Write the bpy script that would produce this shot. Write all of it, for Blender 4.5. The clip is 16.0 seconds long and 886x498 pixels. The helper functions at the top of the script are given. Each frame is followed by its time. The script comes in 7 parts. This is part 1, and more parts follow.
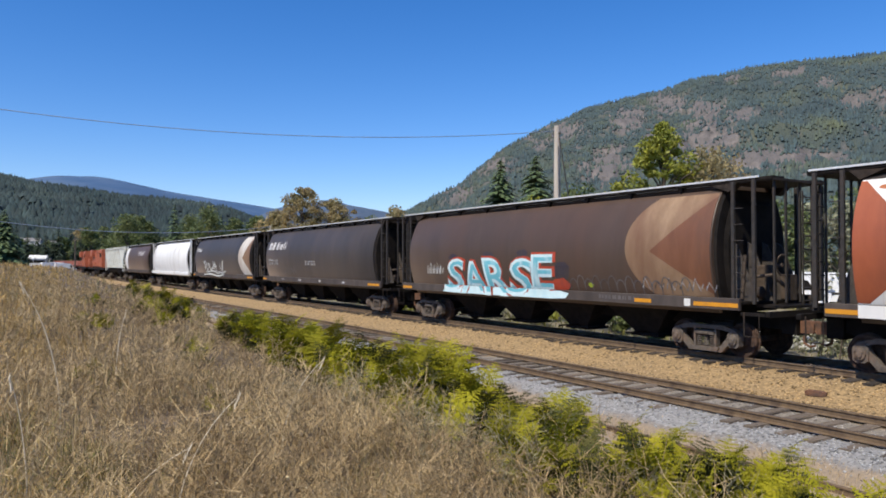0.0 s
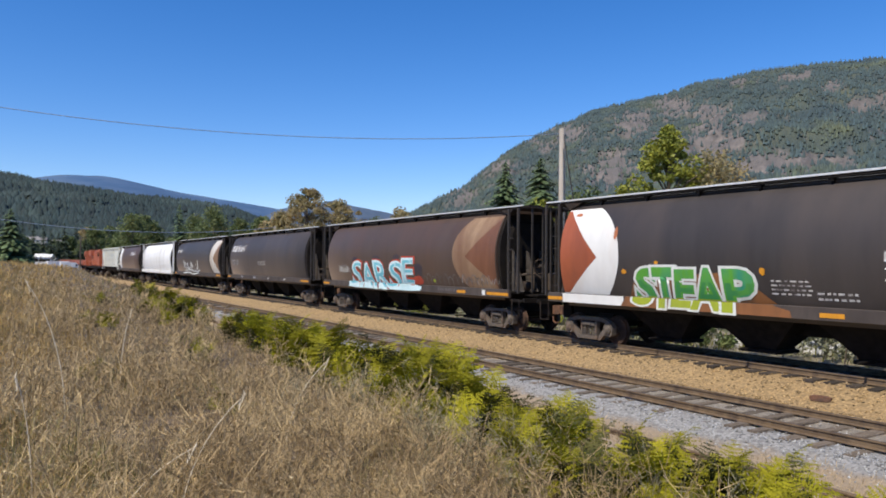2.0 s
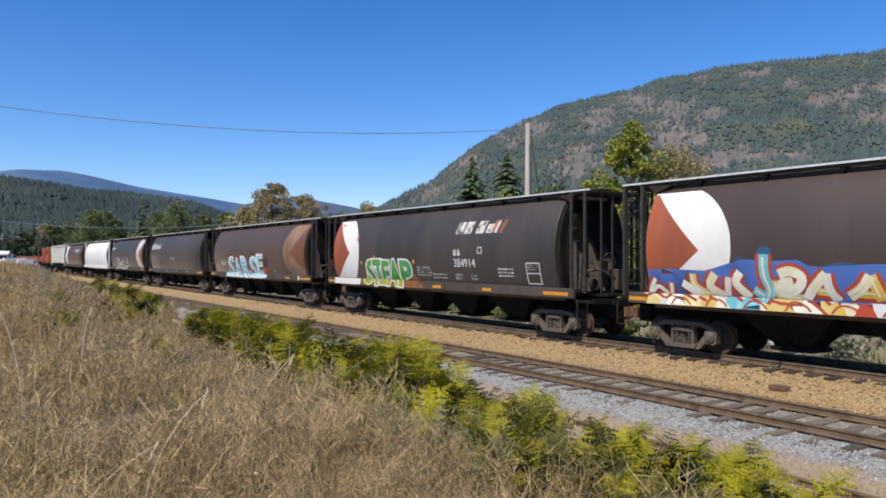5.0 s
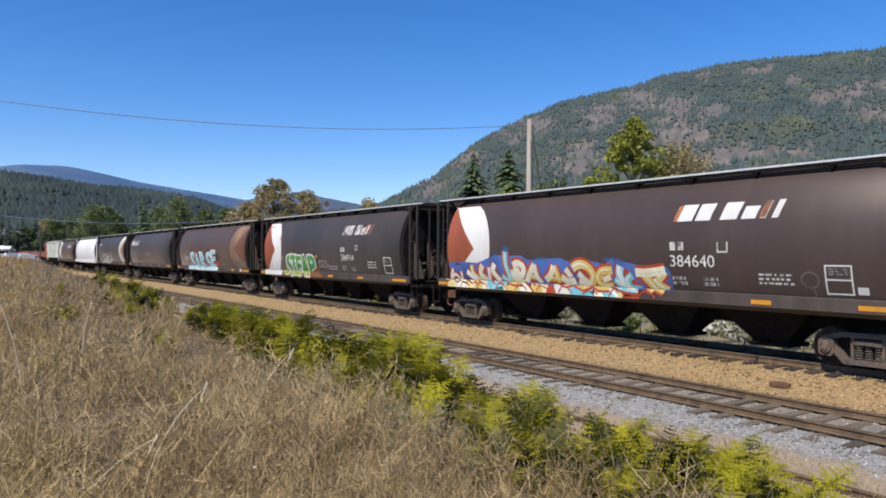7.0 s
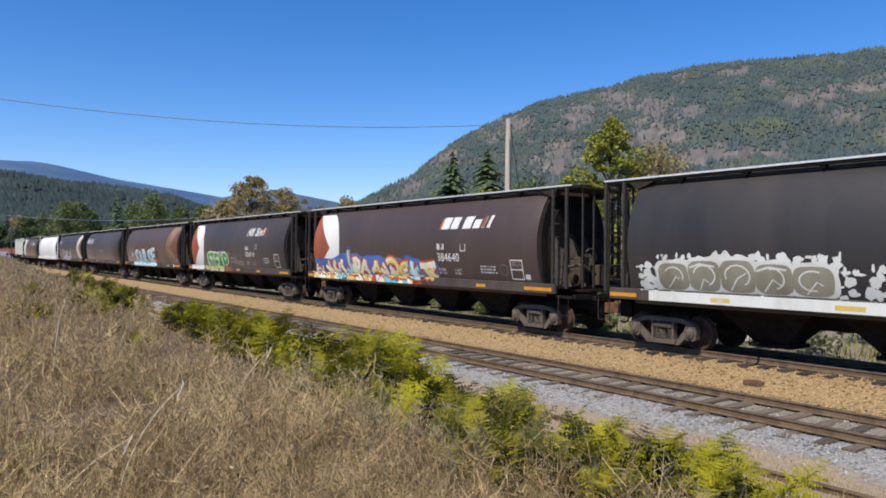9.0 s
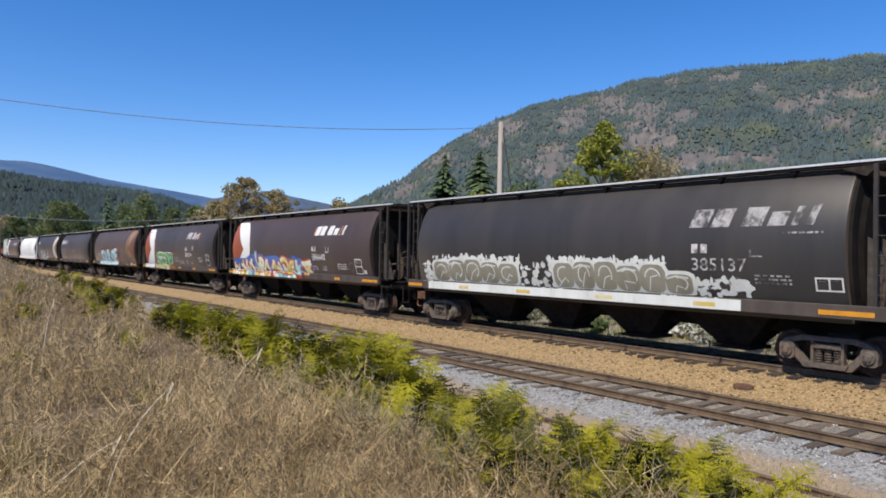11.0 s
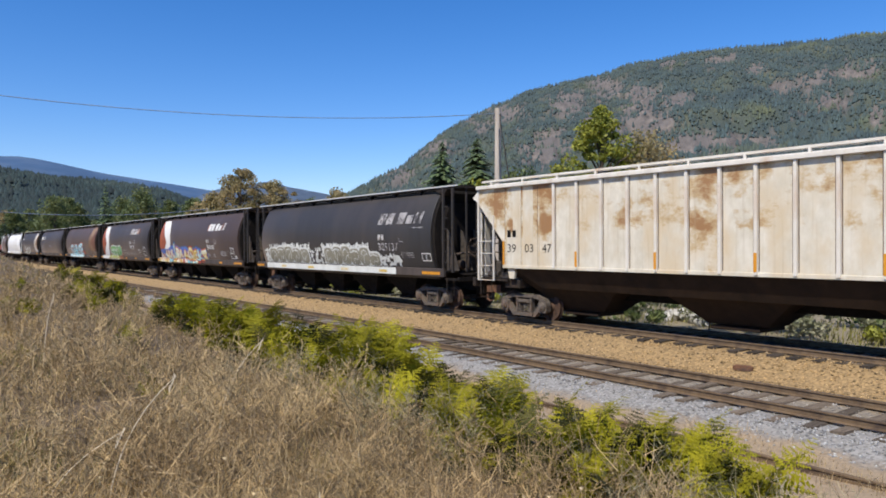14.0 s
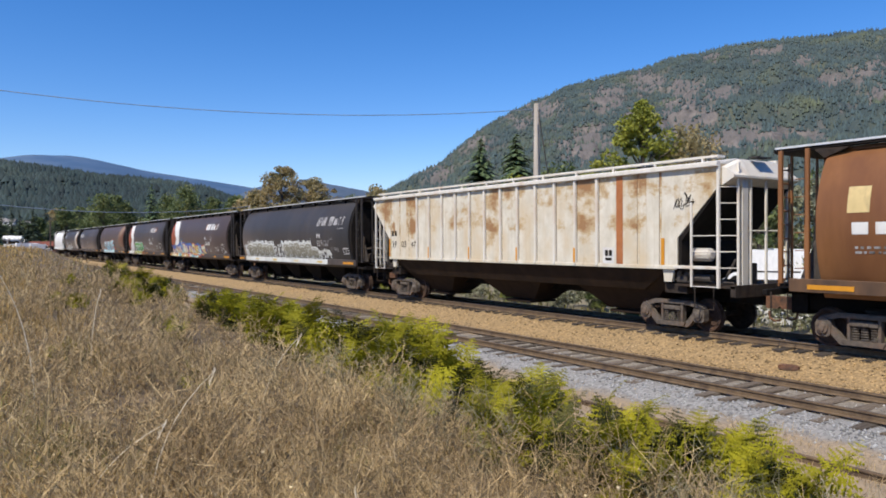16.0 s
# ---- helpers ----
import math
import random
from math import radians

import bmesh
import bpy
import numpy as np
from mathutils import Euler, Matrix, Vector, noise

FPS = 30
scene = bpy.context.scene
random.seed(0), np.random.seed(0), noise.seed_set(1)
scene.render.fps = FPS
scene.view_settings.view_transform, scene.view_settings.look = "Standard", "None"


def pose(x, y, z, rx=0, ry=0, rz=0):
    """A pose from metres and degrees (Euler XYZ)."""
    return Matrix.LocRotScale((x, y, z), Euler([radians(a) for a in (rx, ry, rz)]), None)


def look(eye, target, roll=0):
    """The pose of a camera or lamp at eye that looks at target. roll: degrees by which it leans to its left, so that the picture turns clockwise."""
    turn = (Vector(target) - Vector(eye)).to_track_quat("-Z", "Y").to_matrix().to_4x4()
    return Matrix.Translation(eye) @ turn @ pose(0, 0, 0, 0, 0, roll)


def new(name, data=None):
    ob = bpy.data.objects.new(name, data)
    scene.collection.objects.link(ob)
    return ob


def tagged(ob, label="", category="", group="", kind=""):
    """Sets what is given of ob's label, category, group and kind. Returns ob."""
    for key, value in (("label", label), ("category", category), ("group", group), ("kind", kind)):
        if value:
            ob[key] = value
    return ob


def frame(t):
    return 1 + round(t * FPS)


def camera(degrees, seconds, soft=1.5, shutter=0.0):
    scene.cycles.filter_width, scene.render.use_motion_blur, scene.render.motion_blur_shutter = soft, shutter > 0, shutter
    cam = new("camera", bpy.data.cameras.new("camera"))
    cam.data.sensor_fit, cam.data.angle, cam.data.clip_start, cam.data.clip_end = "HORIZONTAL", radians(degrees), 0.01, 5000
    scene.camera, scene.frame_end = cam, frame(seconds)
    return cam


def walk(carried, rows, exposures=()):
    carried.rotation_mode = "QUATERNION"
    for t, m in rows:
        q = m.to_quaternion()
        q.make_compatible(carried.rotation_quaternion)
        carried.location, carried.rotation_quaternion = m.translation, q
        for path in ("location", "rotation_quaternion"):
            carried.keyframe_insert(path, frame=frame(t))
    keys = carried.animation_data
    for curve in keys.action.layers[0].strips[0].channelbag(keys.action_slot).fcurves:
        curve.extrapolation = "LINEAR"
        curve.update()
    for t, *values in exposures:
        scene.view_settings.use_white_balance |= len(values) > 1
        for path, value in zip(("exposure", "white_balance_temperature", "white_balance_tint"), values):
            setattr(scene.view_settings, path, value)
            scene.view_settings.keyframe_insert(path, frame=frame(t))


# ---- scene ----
# camera: hand-held on the bank, turning a little
cam = camera(63.35, 16.0, soft=1.8)
PATH = [
    (0.0, pose(-0.014, -0.008, 2.440, 91.01, 0.06, 57.47)),
    (0.5, pose(-0.027, -0.011, 2.441, 90.84, 0.38, 57.27)),
    (1.0, pose(-0.028, -0.018, 2.443, 90.82, -0.43, 57.60)),
    (1.5, pose(-0.012, -0.017, 2.442, 90.98, -0.07, 57.73)),
    (2.0, pose(-0.012, -0.016, 2.443, 91.15, -0.38, 57.80)),
    (2.5, pose(-0.008, -0.020, 2.444, 91.29, -0.51, 57.82)),
    (3.0, pose(-0.011, -0.015, 2.438, 91.32, -0.18, 57.85)),
    (3.5, pose(0.002, 0.004, 2.431, 91.10, -0.18, 56.91)),
    (4.0, pose(0.006, -0.007, 2.438, 90.82, 0.09, 55.11)),
    (6.5, pose(0.008, -0.002, 2.434, 90.58, -0.26, 55.47)),
    (7.0, pose(0.002, 0.007, 2.425, 90.45, -0.24, 55.31)),
    (7.5, pose(0.009, 0.010, 2.426, 90.20, -0.11, 53.81)),
    (8.0, pose(0.007, 0.008, 2.433, 90.10, -0.05, 53.49)),
    (10.5, pose(0.001, -0.005, 2.424, 90.67, -1.31, 53.63)),
    (11.0, pose(0.002, 0.004, 2.424, 90.56, -0.79, 52.95)),
    (11.5, pose(0.001, 0.020, 2.421, 90.21, -0.37, 53.03)),
    (12.0, pose(0.005, 0.029, 2.420, 89.90, -0.17, 52.91)),
    (12.5, pose(0.012, 0.024, 2.423, 89.76, -0.21, 52.67)),
    (13.0, pose(0.012, 0.006, 2.425, 89.72, -0.27, 52.61)),
    (13.5, pose(0.015, -0.005, 2.422, 89.72, -0.18, 52.64)),
    (14.0, pose(0.009, 0.001, 2.420, 89.59, 0.29, 52.85)),
    (14.5, pose(0.000, 0.005, 2.423, 89.49, 0.58, 53.78)),
    (15.0, pose(0.001, -0.004, 2.425, 89.58, 0.09, 55.02)),
    (15.5, pose(0.004, -0.003, 2.425, 89.49, 0.46, 55.96)),
    (16.0, pose(0.009, 0.022, 2.417, 89.33, 0.31, 55.94)),
]
walk(cam, PATH)

# ---- light: clear September day, sun high behind the camera
SUN_TO = Vector((0.26, -0.80, 1.10)).normalized()
world = bpy.data.worlds.new("world")
scene.world = world
world.use_nodes = True
wn = world.node_tree
sky = wn.nodes.new("ShaderNodeTexSky")
sky.sky_type = "NISHITA"
sky.sun_disc = False
sky.sun_elevation = math.asin(SUN_TO.z)
sky.sun_rotation = math.atan2(SUN_TO.x, SUN_TO.y)
sky.altitude = 400
sky.air_density, sky.dust_density, sky.ozone_density = 1.0, 0.3, 2.5
rich = wn.nodes.new("ShaderNodeHueSaturation")
rich.inputs["Saturation"].default_value = 1.36
clear = wn.nodes.new("ShaderNodeMix")
clear.data_type, clear.blend_type = "RGBA", "MULTIPLY"
clear.inputs[0].default_value, clear.inputs[7].default_value = 1.0, (0.97, 0.985, 1.22, 1)
wn.links.new(sky.outputs[0], rich.inputs["Color"])
wn.links.new(rich.outputs[0], clear.inputs[6])
wn.links.new(clear.outputs[2], wn.nodes["Background"].inputs[0])
wn.nodes["Background"].inputs[1].default_value = 0.129
sun = new("sun", bpy.data.lights.new("sun", "SUN"))
sun.data.energy, sun.data.angle, sun.data.color = 5.6, radians(0.6), (1.0, 0.90, 0.745)
sun.matrix_world = look((0, 0, 60), Vector((0, 0, 60)) - SUN_TO)


# ---- materials
def material(name, c1, c2, scale=3.0, rough=0.8, metal=0.0, bump=0.15, spots=None, spot_scale=0.6, spot_at=0.6,
             spot_soft=0.12, island=0.0, rand=0.0, stretch=(1, 1, 1), thin=0.0, deep=0.04):
    """Two tones mixed by fine noise, stains of a third colour by coarse noise, tone shifts from piece to piece."""
    m = bpy.data.materials.new(name)
    m.use_nodes = True
    nt = m.node_tree
    nd, ln = nt.nodes, nt.links
    bsdf = nd["Principled BSDF"]
    bsdf.inputs["Roughness"].default_value, bsdf.inputs["Metallic"].default_value = rough, metal
    co = nd.new("ShaderNodeTexCoord")
    mp = nd.new("ShaderNodeMapping")
    mp.inputs["Scale"].default_value = stretch
    ln.new(co.outputs["Object"], mp.inputs[0])
    n1 = nd.new("ShaderNodeTexNoise")
    n1.inputs["Scale"].default_value, n1.inputs["Detail"].default_value, n1.inputs["Roughness"].default_value = scale, 6, 0.65
    ln.new(mp.outputs[0], n1.inputs["Vector"])
    r1 = nd.new("ShaderNodeValToRGB")
    r1.color_ramp.elements[0].position, r1.color_ramp.elements[1].position = 0.32, 0.68
    r1.color_ramp.elements[0].color, r1.color_ramp.elements[1].color = (*c1, 1), (*c2, 1)
    ln.new(n1.outputs["Fac"], r1.inputs[0])
    col = r1.outputs[0]
    if spots:
        n2 = nd.new("ShaderNodeTexNoise")
        n2.inputs["Scale"].default_value, n2.inputs["Detail"].default_value, n2.inputs["Roughness"].default_value = spot_scale, 5, 0.6
        ln.new(mp.outputs[0], n2.inputs["Vector"])
        r2 = nd.new("ShaderNodeValToRGB")
        r2.color_ramp.elements[0].position, r2.color_ramp.elements[1].position = spot_at - spot_soft, spot_at + spot_soft
        ln.new(n2.outputs["Fac"], r2.inputs[0])
        mx = nd.new("ShaderNodeMix")
        mx.data_type = "RGBA"
        ln.new(r2.outputs[0], mx.inputs[0])
        ln.new(col, mx.inputs[6])
        mx.inputs[7].default_value = (*spots, 1)
        col = mx.outputs[2]
    if island or rand:
        src = nd.new("ShaderNodeNewGeometry").outputs["Random Per Island"] if island else nd.new("ShaderNodeObjectInfo").outputs["Random"]
        k = island or rand
        mr = nd.new("ShaderNodeMapRange")
        mr.inputs["To Min"].default_value, mr.inputs["To Max"].default_value = 1 - k, 1 + k
        ln.new(src, mr.inputs["Value"])
        hs = nd.new("ShaderNodeHueSaturation")
        ln.new(mr.outputs[0], hs.inputs["Value"])
        ln.new(col, hs.inputs["Color"])
        col = hs.outputs[0]
    ln.new(col, bsdf.inputs["Base Color"])
    if bump:
        bp = nd.new("ShaderNodeBump")
        bp.inputs["Strength"].default_value, bp.inputs["Distance"].default_value = bump, deep
        ln.new(n1.outputs["Fac"], bp.inputs["Height"])
        ln.new(bp.outputs[0], bsdf.inputs["Normal"])
    if thin:
        tr = nd.new("ShaderNodeBsdfTranslucent")
        ln.new(col, tr.inputs[0])
        ms = nd.new("ShaderNodeMixShader")
        ms.inputs[0].default_value = thin
        ln.new(bsdf.outputs[0], ms.inputs[1])
        ln.new(tr.outputs[0], ms.inputs[2])
        ln.new(ms.outputs[0], nd["Material Output"].inputs[0])
    return m


def paint(name, c, dirt=(0.10, 0.07, 0.05), rough=0.55, spot_at=0.62, scale=5.0):
    k = 0.82
    return material(name, tuple(v * k for v in c), c, scale, rough, 0, 0.05, dirt, 1.3, spot_at, 0.1, stretch=(1, 1, 0.35))


STEEL_DARK = material("grimy_steel", (0.018, 0.015, 0.013), (0.05, 0.04, 0.034), 6, 0.75, 0.1, 0.2, (0.07, 0.045, 0.03), 2.0, 0.62)
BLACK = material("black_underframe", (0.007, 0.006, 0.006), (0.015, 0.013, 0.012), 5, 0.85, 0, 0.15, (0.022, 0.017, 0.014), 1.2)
TRUCK = material("cast_steel_dusty", (0.066, 0.054, 0.045), (0.145, 0.121, 0.099), 9, 0.8, 0.1, 0.3, (0.17, 0.105, 0.07), 2.5, 0.62)
SPRING = material("dusty_spring_steel", (0.07, 0.057, 0.047), (0.14, 0.118, 0.098), 9, 0.8, 0.1, 0.2, (0.05, 0.035, 0.027), 2.5, 0.6)
WHEEL = material("wheel_steel", (0.03, 0.021, 0.017), (0.08, 0.054, 0.042), 8, 0.75, 0.1, 0.15, (0.12, 0.07, 0.048), 3.0, 0.6)
GREY_POST = material("dusty_grey_post", (0.014, 0.0125, 0.0115), (0.034, 0.030, 0.027), 6, 0.7, 0, 0.1, (0.05, 0.034, 0.025), 2.0, 0.6)
POLE_METAL = material("dull_galvanised_fitting", (0.09, 0.09, 0.09), (0.2, 0.2, 0.2), 6, 0.6, 0.3, 0.1)
BRAKE = material("rust_dusted_brake_gear", (0.035, 0.025, 0.018), (0.095, 0.068, 0.048), 8, 0.85, 0, 0.3, (0.03, 0.022, 0.018), 3.0)
GUSSET = material("dusty_end_gusset", (0.03, 0.026, 0.023), (0.085, 0.073, 0.063), 5, 0.8, 0, 0.15, (0.03, 0.022, 0.018), 2.0, 0.58)
RUST = material("rusty_fitting", (0.07, 0.035, 0.022), (0.18, 0.085, 0.045), 10, 0.85, 0, 0.3, (0.04, 0.03, 0.026), 3.0)
BODY_BROWN = material("weathered_dark_brown_paint", (0.054, 0.036, 0.027), (0.075, 0.051, 0.038), 1.6, 0.48, 0, 0.04, (0.084, 0.048, 0.032), 0.5, 0.62, 0.18, stretch=(1, 1, 0.15))
BODY_GREY = material("weathered_dark_grey_paint", (0.031, 0.0265, 0.0255), (0.046, 0.040, 0.038), 1.6, 0.5, 0, 0.04, (0.07, 0.055, 0.047), 0.5, 0.64, 0.18, stretch=(1, 1, 0.15))
BODY_PLUM = material("weathered_plum_brown_paint", (0.054, 0.037, 0.032), (0.072, 0.051, 0.044), 1.6, 0.48, 0, 0.04, (0.049, 0.035, 0.032), 0.5, 0.6, 0.18, stretch=(1, 1, 0.15))
BODY_BLACK = material("weathered_blue_black_paint", (0.025, 0.0235, 0.0233), (0.038, 0.0358, 0.035), 1.6, 0.5, 0, 0.04, (0.056, 0.047, 0.041), 0.5, 0.66, 0.18, stretch=(1, 1, 0.15))
BODY_RUST = material("faded_rust_brown_paint", (0.20, 0.082, 0.024), (0.28, 0.125, 0.044), 2.0, 0.55, 0, 0.05, (0.14, 0.055, 0.02), 0.7, 0.58, 0.15, stretch=(1, 1, 0.2))
RUST_SILL = material("grimy_rust_brown_sill", (0.07, 0.038, 0.02), (0.13, 0.07, 0.034), 3, 0.7, 0, 0.08, (0.04, 0.026, 0.018), 1.0, 0.56, stretch=(1, 1, 0.3))
BODY_WHITE = material("white_hopper_paint", (0.66, 0.665, 0.65), (0.78, 0.78, 0.77), 2.0, 0.5, 0, 0.04, (0.45, 0.42, 0.37), 0.6, 0.7, 0.12, stretch=(1, 1, 0.2))
BODY_PALE = material("pale_grey_hopper_paint", (0.52, 0.54, 0.49), (0.64, 0.65, 0.60), 2.0, 0.55, 0, 0.04, (0.4, 0.38, 0.32), 0.8, 0.66)
for gloss in (BODY_BROWN, BODY_GREY, BODY_PLUM, BODY_BLACK):
    gloss.node_tree.nodes["Principled BSDF"].inputs["Specular IOR Level"].default_value = 0.42
    gloss.node_tree.nodes["Principled BSDF"].inputs["Sheen Weight"].default_value = 0.3
    gloss.node_tree.nodes["Principled BSDF"].inputs["Sheen Roughness"].default_value = 0.35
    gloss.node_tree.nodes["Principled BSDF"].inputs["Sheen Tint"].default_value = (0.8, 0.62, 0.5, 1)
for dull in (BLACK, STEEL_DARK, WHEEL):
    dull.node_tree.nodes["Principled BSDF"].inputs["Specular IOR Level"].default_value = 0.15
SILL_GREY = material("dusty_side_sill", (0.05, 0.039, 0.033), (0.082, 0.065, 0.054), 3, 0.65, 0, 0.08, (0.042, 0.032, 0.027), 1.0, 0.58, stretch=(1, 1, 0.3))
ROOF = material("dusty_roof_walk", (0.10, 0.10, 0.095), (0.2, 0.2, 0.19), 4, 0.6, 0.2, 0.1, (0.05, 0.045, 0.04), 0.8)
GALV = material("galvanised_walkway", (0.6, 0.6, 0.59), (0.78, 0.78, 0.77), 6, 0.4, 0.3, 0.05)
ORANGE = paint("orange_stripe_paint", (0.62, 0.27, 0.015), (0.3, 0.13, 0.03), 0.5, 0.68)
WHITE_P = paint("white_lettering_paint", (0.68, 0.68, 0.66), (0.5, 0.42, 0.36), 0.5, 0.66)
WHITE_WORN = material("worn_white_paint", (0.36, 0.345, 0.335), (0.64, 0.63, 0.61), 9, 0.6, 0, 0, (0.11, 0.09, 0.085), 3.5, 0.56, 0.06)
GREY_WORN = material("faded_grey_paint", (0.22, 0.21, 0.21), (0.42, 0.41, 0.40), 9, 0.6, 0, 0, (0.06, 0.055, 0.055), 3.0, 0.55, 0.06)
MARK_RED = material("faded_red_mark", (0.26, 0.066, 0.027), (0.34, 0.092, 0.036), 2, 0.5, 0, 0.02, (0.2, 0.06, 0.03), 0.9, stretch=(1, 1, 0.3))
MARK_WHITE = material("white_mark", (0.62, 0.62, 0.6), (0.7, 0.7, 0.68), 2, 0.5, 0, 0.02, (0.6, 0.55, 0.5), 1.2, 0.68, stretch=(1, 1, 0.3))
MARK_TAN = material("rust_stained_tan_mark", (0.20, 0.125, 0.07), (0.30, 0.20, 0.12), 2.5, 0.6, 0, 0.03, (0.14, 0.066, 0.036), 0.9, 0.55, 0.15, stretch=(1, 1, 0.2))
MARK_PALE = material("dusty_off_white_mark", (0.44, 0.41, 0.36), (0.58, 0.55, 0.5), 2.5, 0.6, 0, 0.03, (0.33, 0.22, 0.15), 0.9, 0.6, 0.12, stretch=(1, 1, 0.2))
MARK_BROWN = material("faded_brown_mark", (0.13, 0.052, 0.024), (0.18, 0.077, 0.038), 2.5, 0.55, 0, 0.03, (0.1, 0.05, 0.03), 0.9, stretch=(1, 1, 0.2))
ORANGE_FADED = paint("faded_yellow_stripe_paint", (0.60, 0.43, 0.09), (0.6, 0.58, 0.45), 0.5, 0.56)
ORANGE_RUB = paint("orange_worn_paint", (0.42, 0.14, 0.05), (0.1, 0.06, 0.05), 0.6, 0.6)
def rust_panel():
    """Cream paint with brown rust that bled through in the upper half of the side."""
    m = material("rust_streaked_cream_paint", (0.52, 0.48, 0.385), (0.67, 0.635, 0.545), 2.6, 0.55, 0, 0.05, (0.56, 0.47, 0.33), 1.1, 0.56, 0.1, stretch=(1, 1, 0.6))
    nd, ln = m.node_tree.nodes, m.node_tree.links
    bsdf = nd["Principled BSDF"]
    base = bsdf.inputs["Base Color"].links[0].from_socket
    co = nd.new("ShaderNodeTexCoord")
    sep = nd.new("ShaderNodeSeparateXYZ")
    ln.new(co.outputs["Object"], sep.inputs[0])
    height = nd.new("ShaderNodeValToRGB")
    mr = nd.new("ShaderNodeMapRange")
    mr.inputs["From Min"].default_value, mr.inputs["From Max"].default_value = 1.6, 4.3
    ln.new(sep.outputs["Z"], mr.inputs["Value"])
    ln.new(mr.outputs[0], height.inputs[0])
    els = height.color_ramp.elements
    els[0].position, els[0].color = 0.0, (0.0, 0.0, 0.0, 1)
    els[1].position, els[1].color = 1.0, (0.15, 0.15, 0.15, 1)
    for at_, v in ((0.30, 0.0), (0.40, 0.06), (0.44, 0.17), (0.52, 0.20), (0.62, 0.15), (0.78, 0.19), (0.9, 0.19)):
        e = els.new(at_)
        e.color = (v, v, v, 1)
    mp = nd.new("ShaderNodeMapping")
    mp.inputs["Scale"].default_value = (0.9, 0.0, 1.35)
    ln.new(co.outputs["Object"], mp.inputs[0])
    no = nd.new("ShaderNodeTexNoise")
    no.inputs["Scale"].default_value, no.inputs["Detail"].default_value, no.inputs["Roughness"].default_value = 1.5, 9, 0.72
    ln.new(mp.outputs[0], no.inputs["Vector"])
    broad = nd.new("ShaderNodeTexNoise")
    broad.inputs["Scale"].default_value, broad.inputs["Detail"].default_value = 0.8, 2
    ln.new(co.outputs["Object"], broad.inputs["Vector"])
    both = nd.new("ShaderNodeMath")
    both.operation = "MULTIPLY_ADD"
    both.inputs[1].default_value = 0.55
    ln.new(broad.outputs["Fac"], both.inputs[0])
    ln.new(no.outputs["Fac"], both.inputs[2])
    less = nd.new("ShaderNodeMath")
    less.inputs[1].default_value = -0.37
    ln.new(both.outputs[0], less.inputs[0])
    # rust differs from panel to panel between the ribs
    bay = nd.new("ShaderNodeMath")
    bay.operation = "MULTIPLY_ADD"
    bay.inputs[1].default_value, bay.inputs[2].default_value = 1 / 0.9027, 20 + 5.24 / 0.9027
    ln.new(sep.outputs["X"], bay.inputs[0])
    whole = nd.new("ShaderNodeMath")
    whole.operation = "FLOOR"
    ln.new(bay.outputs[0], whole.inputs[0])
    dice = nd.new("ShaderNodeTexWhiteNoise")
    dice.noise_dimensions = "1D"
    ln.new(whole.outputs[0], dice.inputs["W"])
    uneven = nd.new("ShaderNodeMath")
    uneven.operation = "MULTIPLY_ADD"
    uneven.inputs[1].default_value = 0.21
    ln.new(dice.outputs["Value"], uneven.inputs[0])
    ln.new(less.outputs[0], uneven.inputs[2])
    add = nd.new("ShaderNodeMath")
    ln.new(uneven.outputs[0], add.inputs[0])
    ln.new(height.outputs[0], add.inputs[1])
    for lo, hi, c in ((0.64, 0.74, (0.42, 0.285, 0.125)), (0.74, 0.83, (0.25, 0.108, 0.032))):
        k = nd.new("ShaderNodeMapRange")
        k.inputs["From Min"].default_value, k.inputs["From Max"].default_value = lo, hi
        k.inputs["To Max"].default_value = 0.78
        ln.new(add.outputs[0], k.inputs["Value"])
        mx = nd.new("ShaderNodeMix")
        mx.data_type = "RGBA"
        ln.new(k.outputs[0], mx.inputs[0])
        ln.new(base, mx.inputs[6])
        mx.inputs[7].default_value = (*c, 1)
        base = mx.outputs[2]
    # thin brown runs down the sheets
    mp2 = nd.new("ShaderNodeMapping")
    mp2.inputs["Scale"].default_value = (5.0, 0.0, 0.22)
    ln.new(co.outputs["Object"], mp2.inputs[0])
    runs = nd.new("ShaderNodeTexNoise")
    runs.inputs["Scale"].default_value, runs.inputs["Detail"].default_value = 2.2, 5
    ln.new(mp2.outputs[0], runs.inputs["Vector"])
    k = nd.new("ShaderNodeMapRange")
    k.inputs["From Min"].default_value, k.inputs["From Max"].default_value, k.inputs["To Max"].default_value = 0.56, 0.78, 0.5
    ln.new(runs.outputs["Fac"], k.inputs["Value"])
    mx = nd.new("ShaderNodeMix")
    mx.data_type = "RGBA"
    ln.new(k.outputs[0], mx.inputs[0])
    ln.new(base, mx.inputs[6])
    mx.inputs[7].default_value = (0.36, 0.28, 0.17, 1)
    ln.new(mx.outputs[2], bsdf.inputs["Base Color"])
    return m


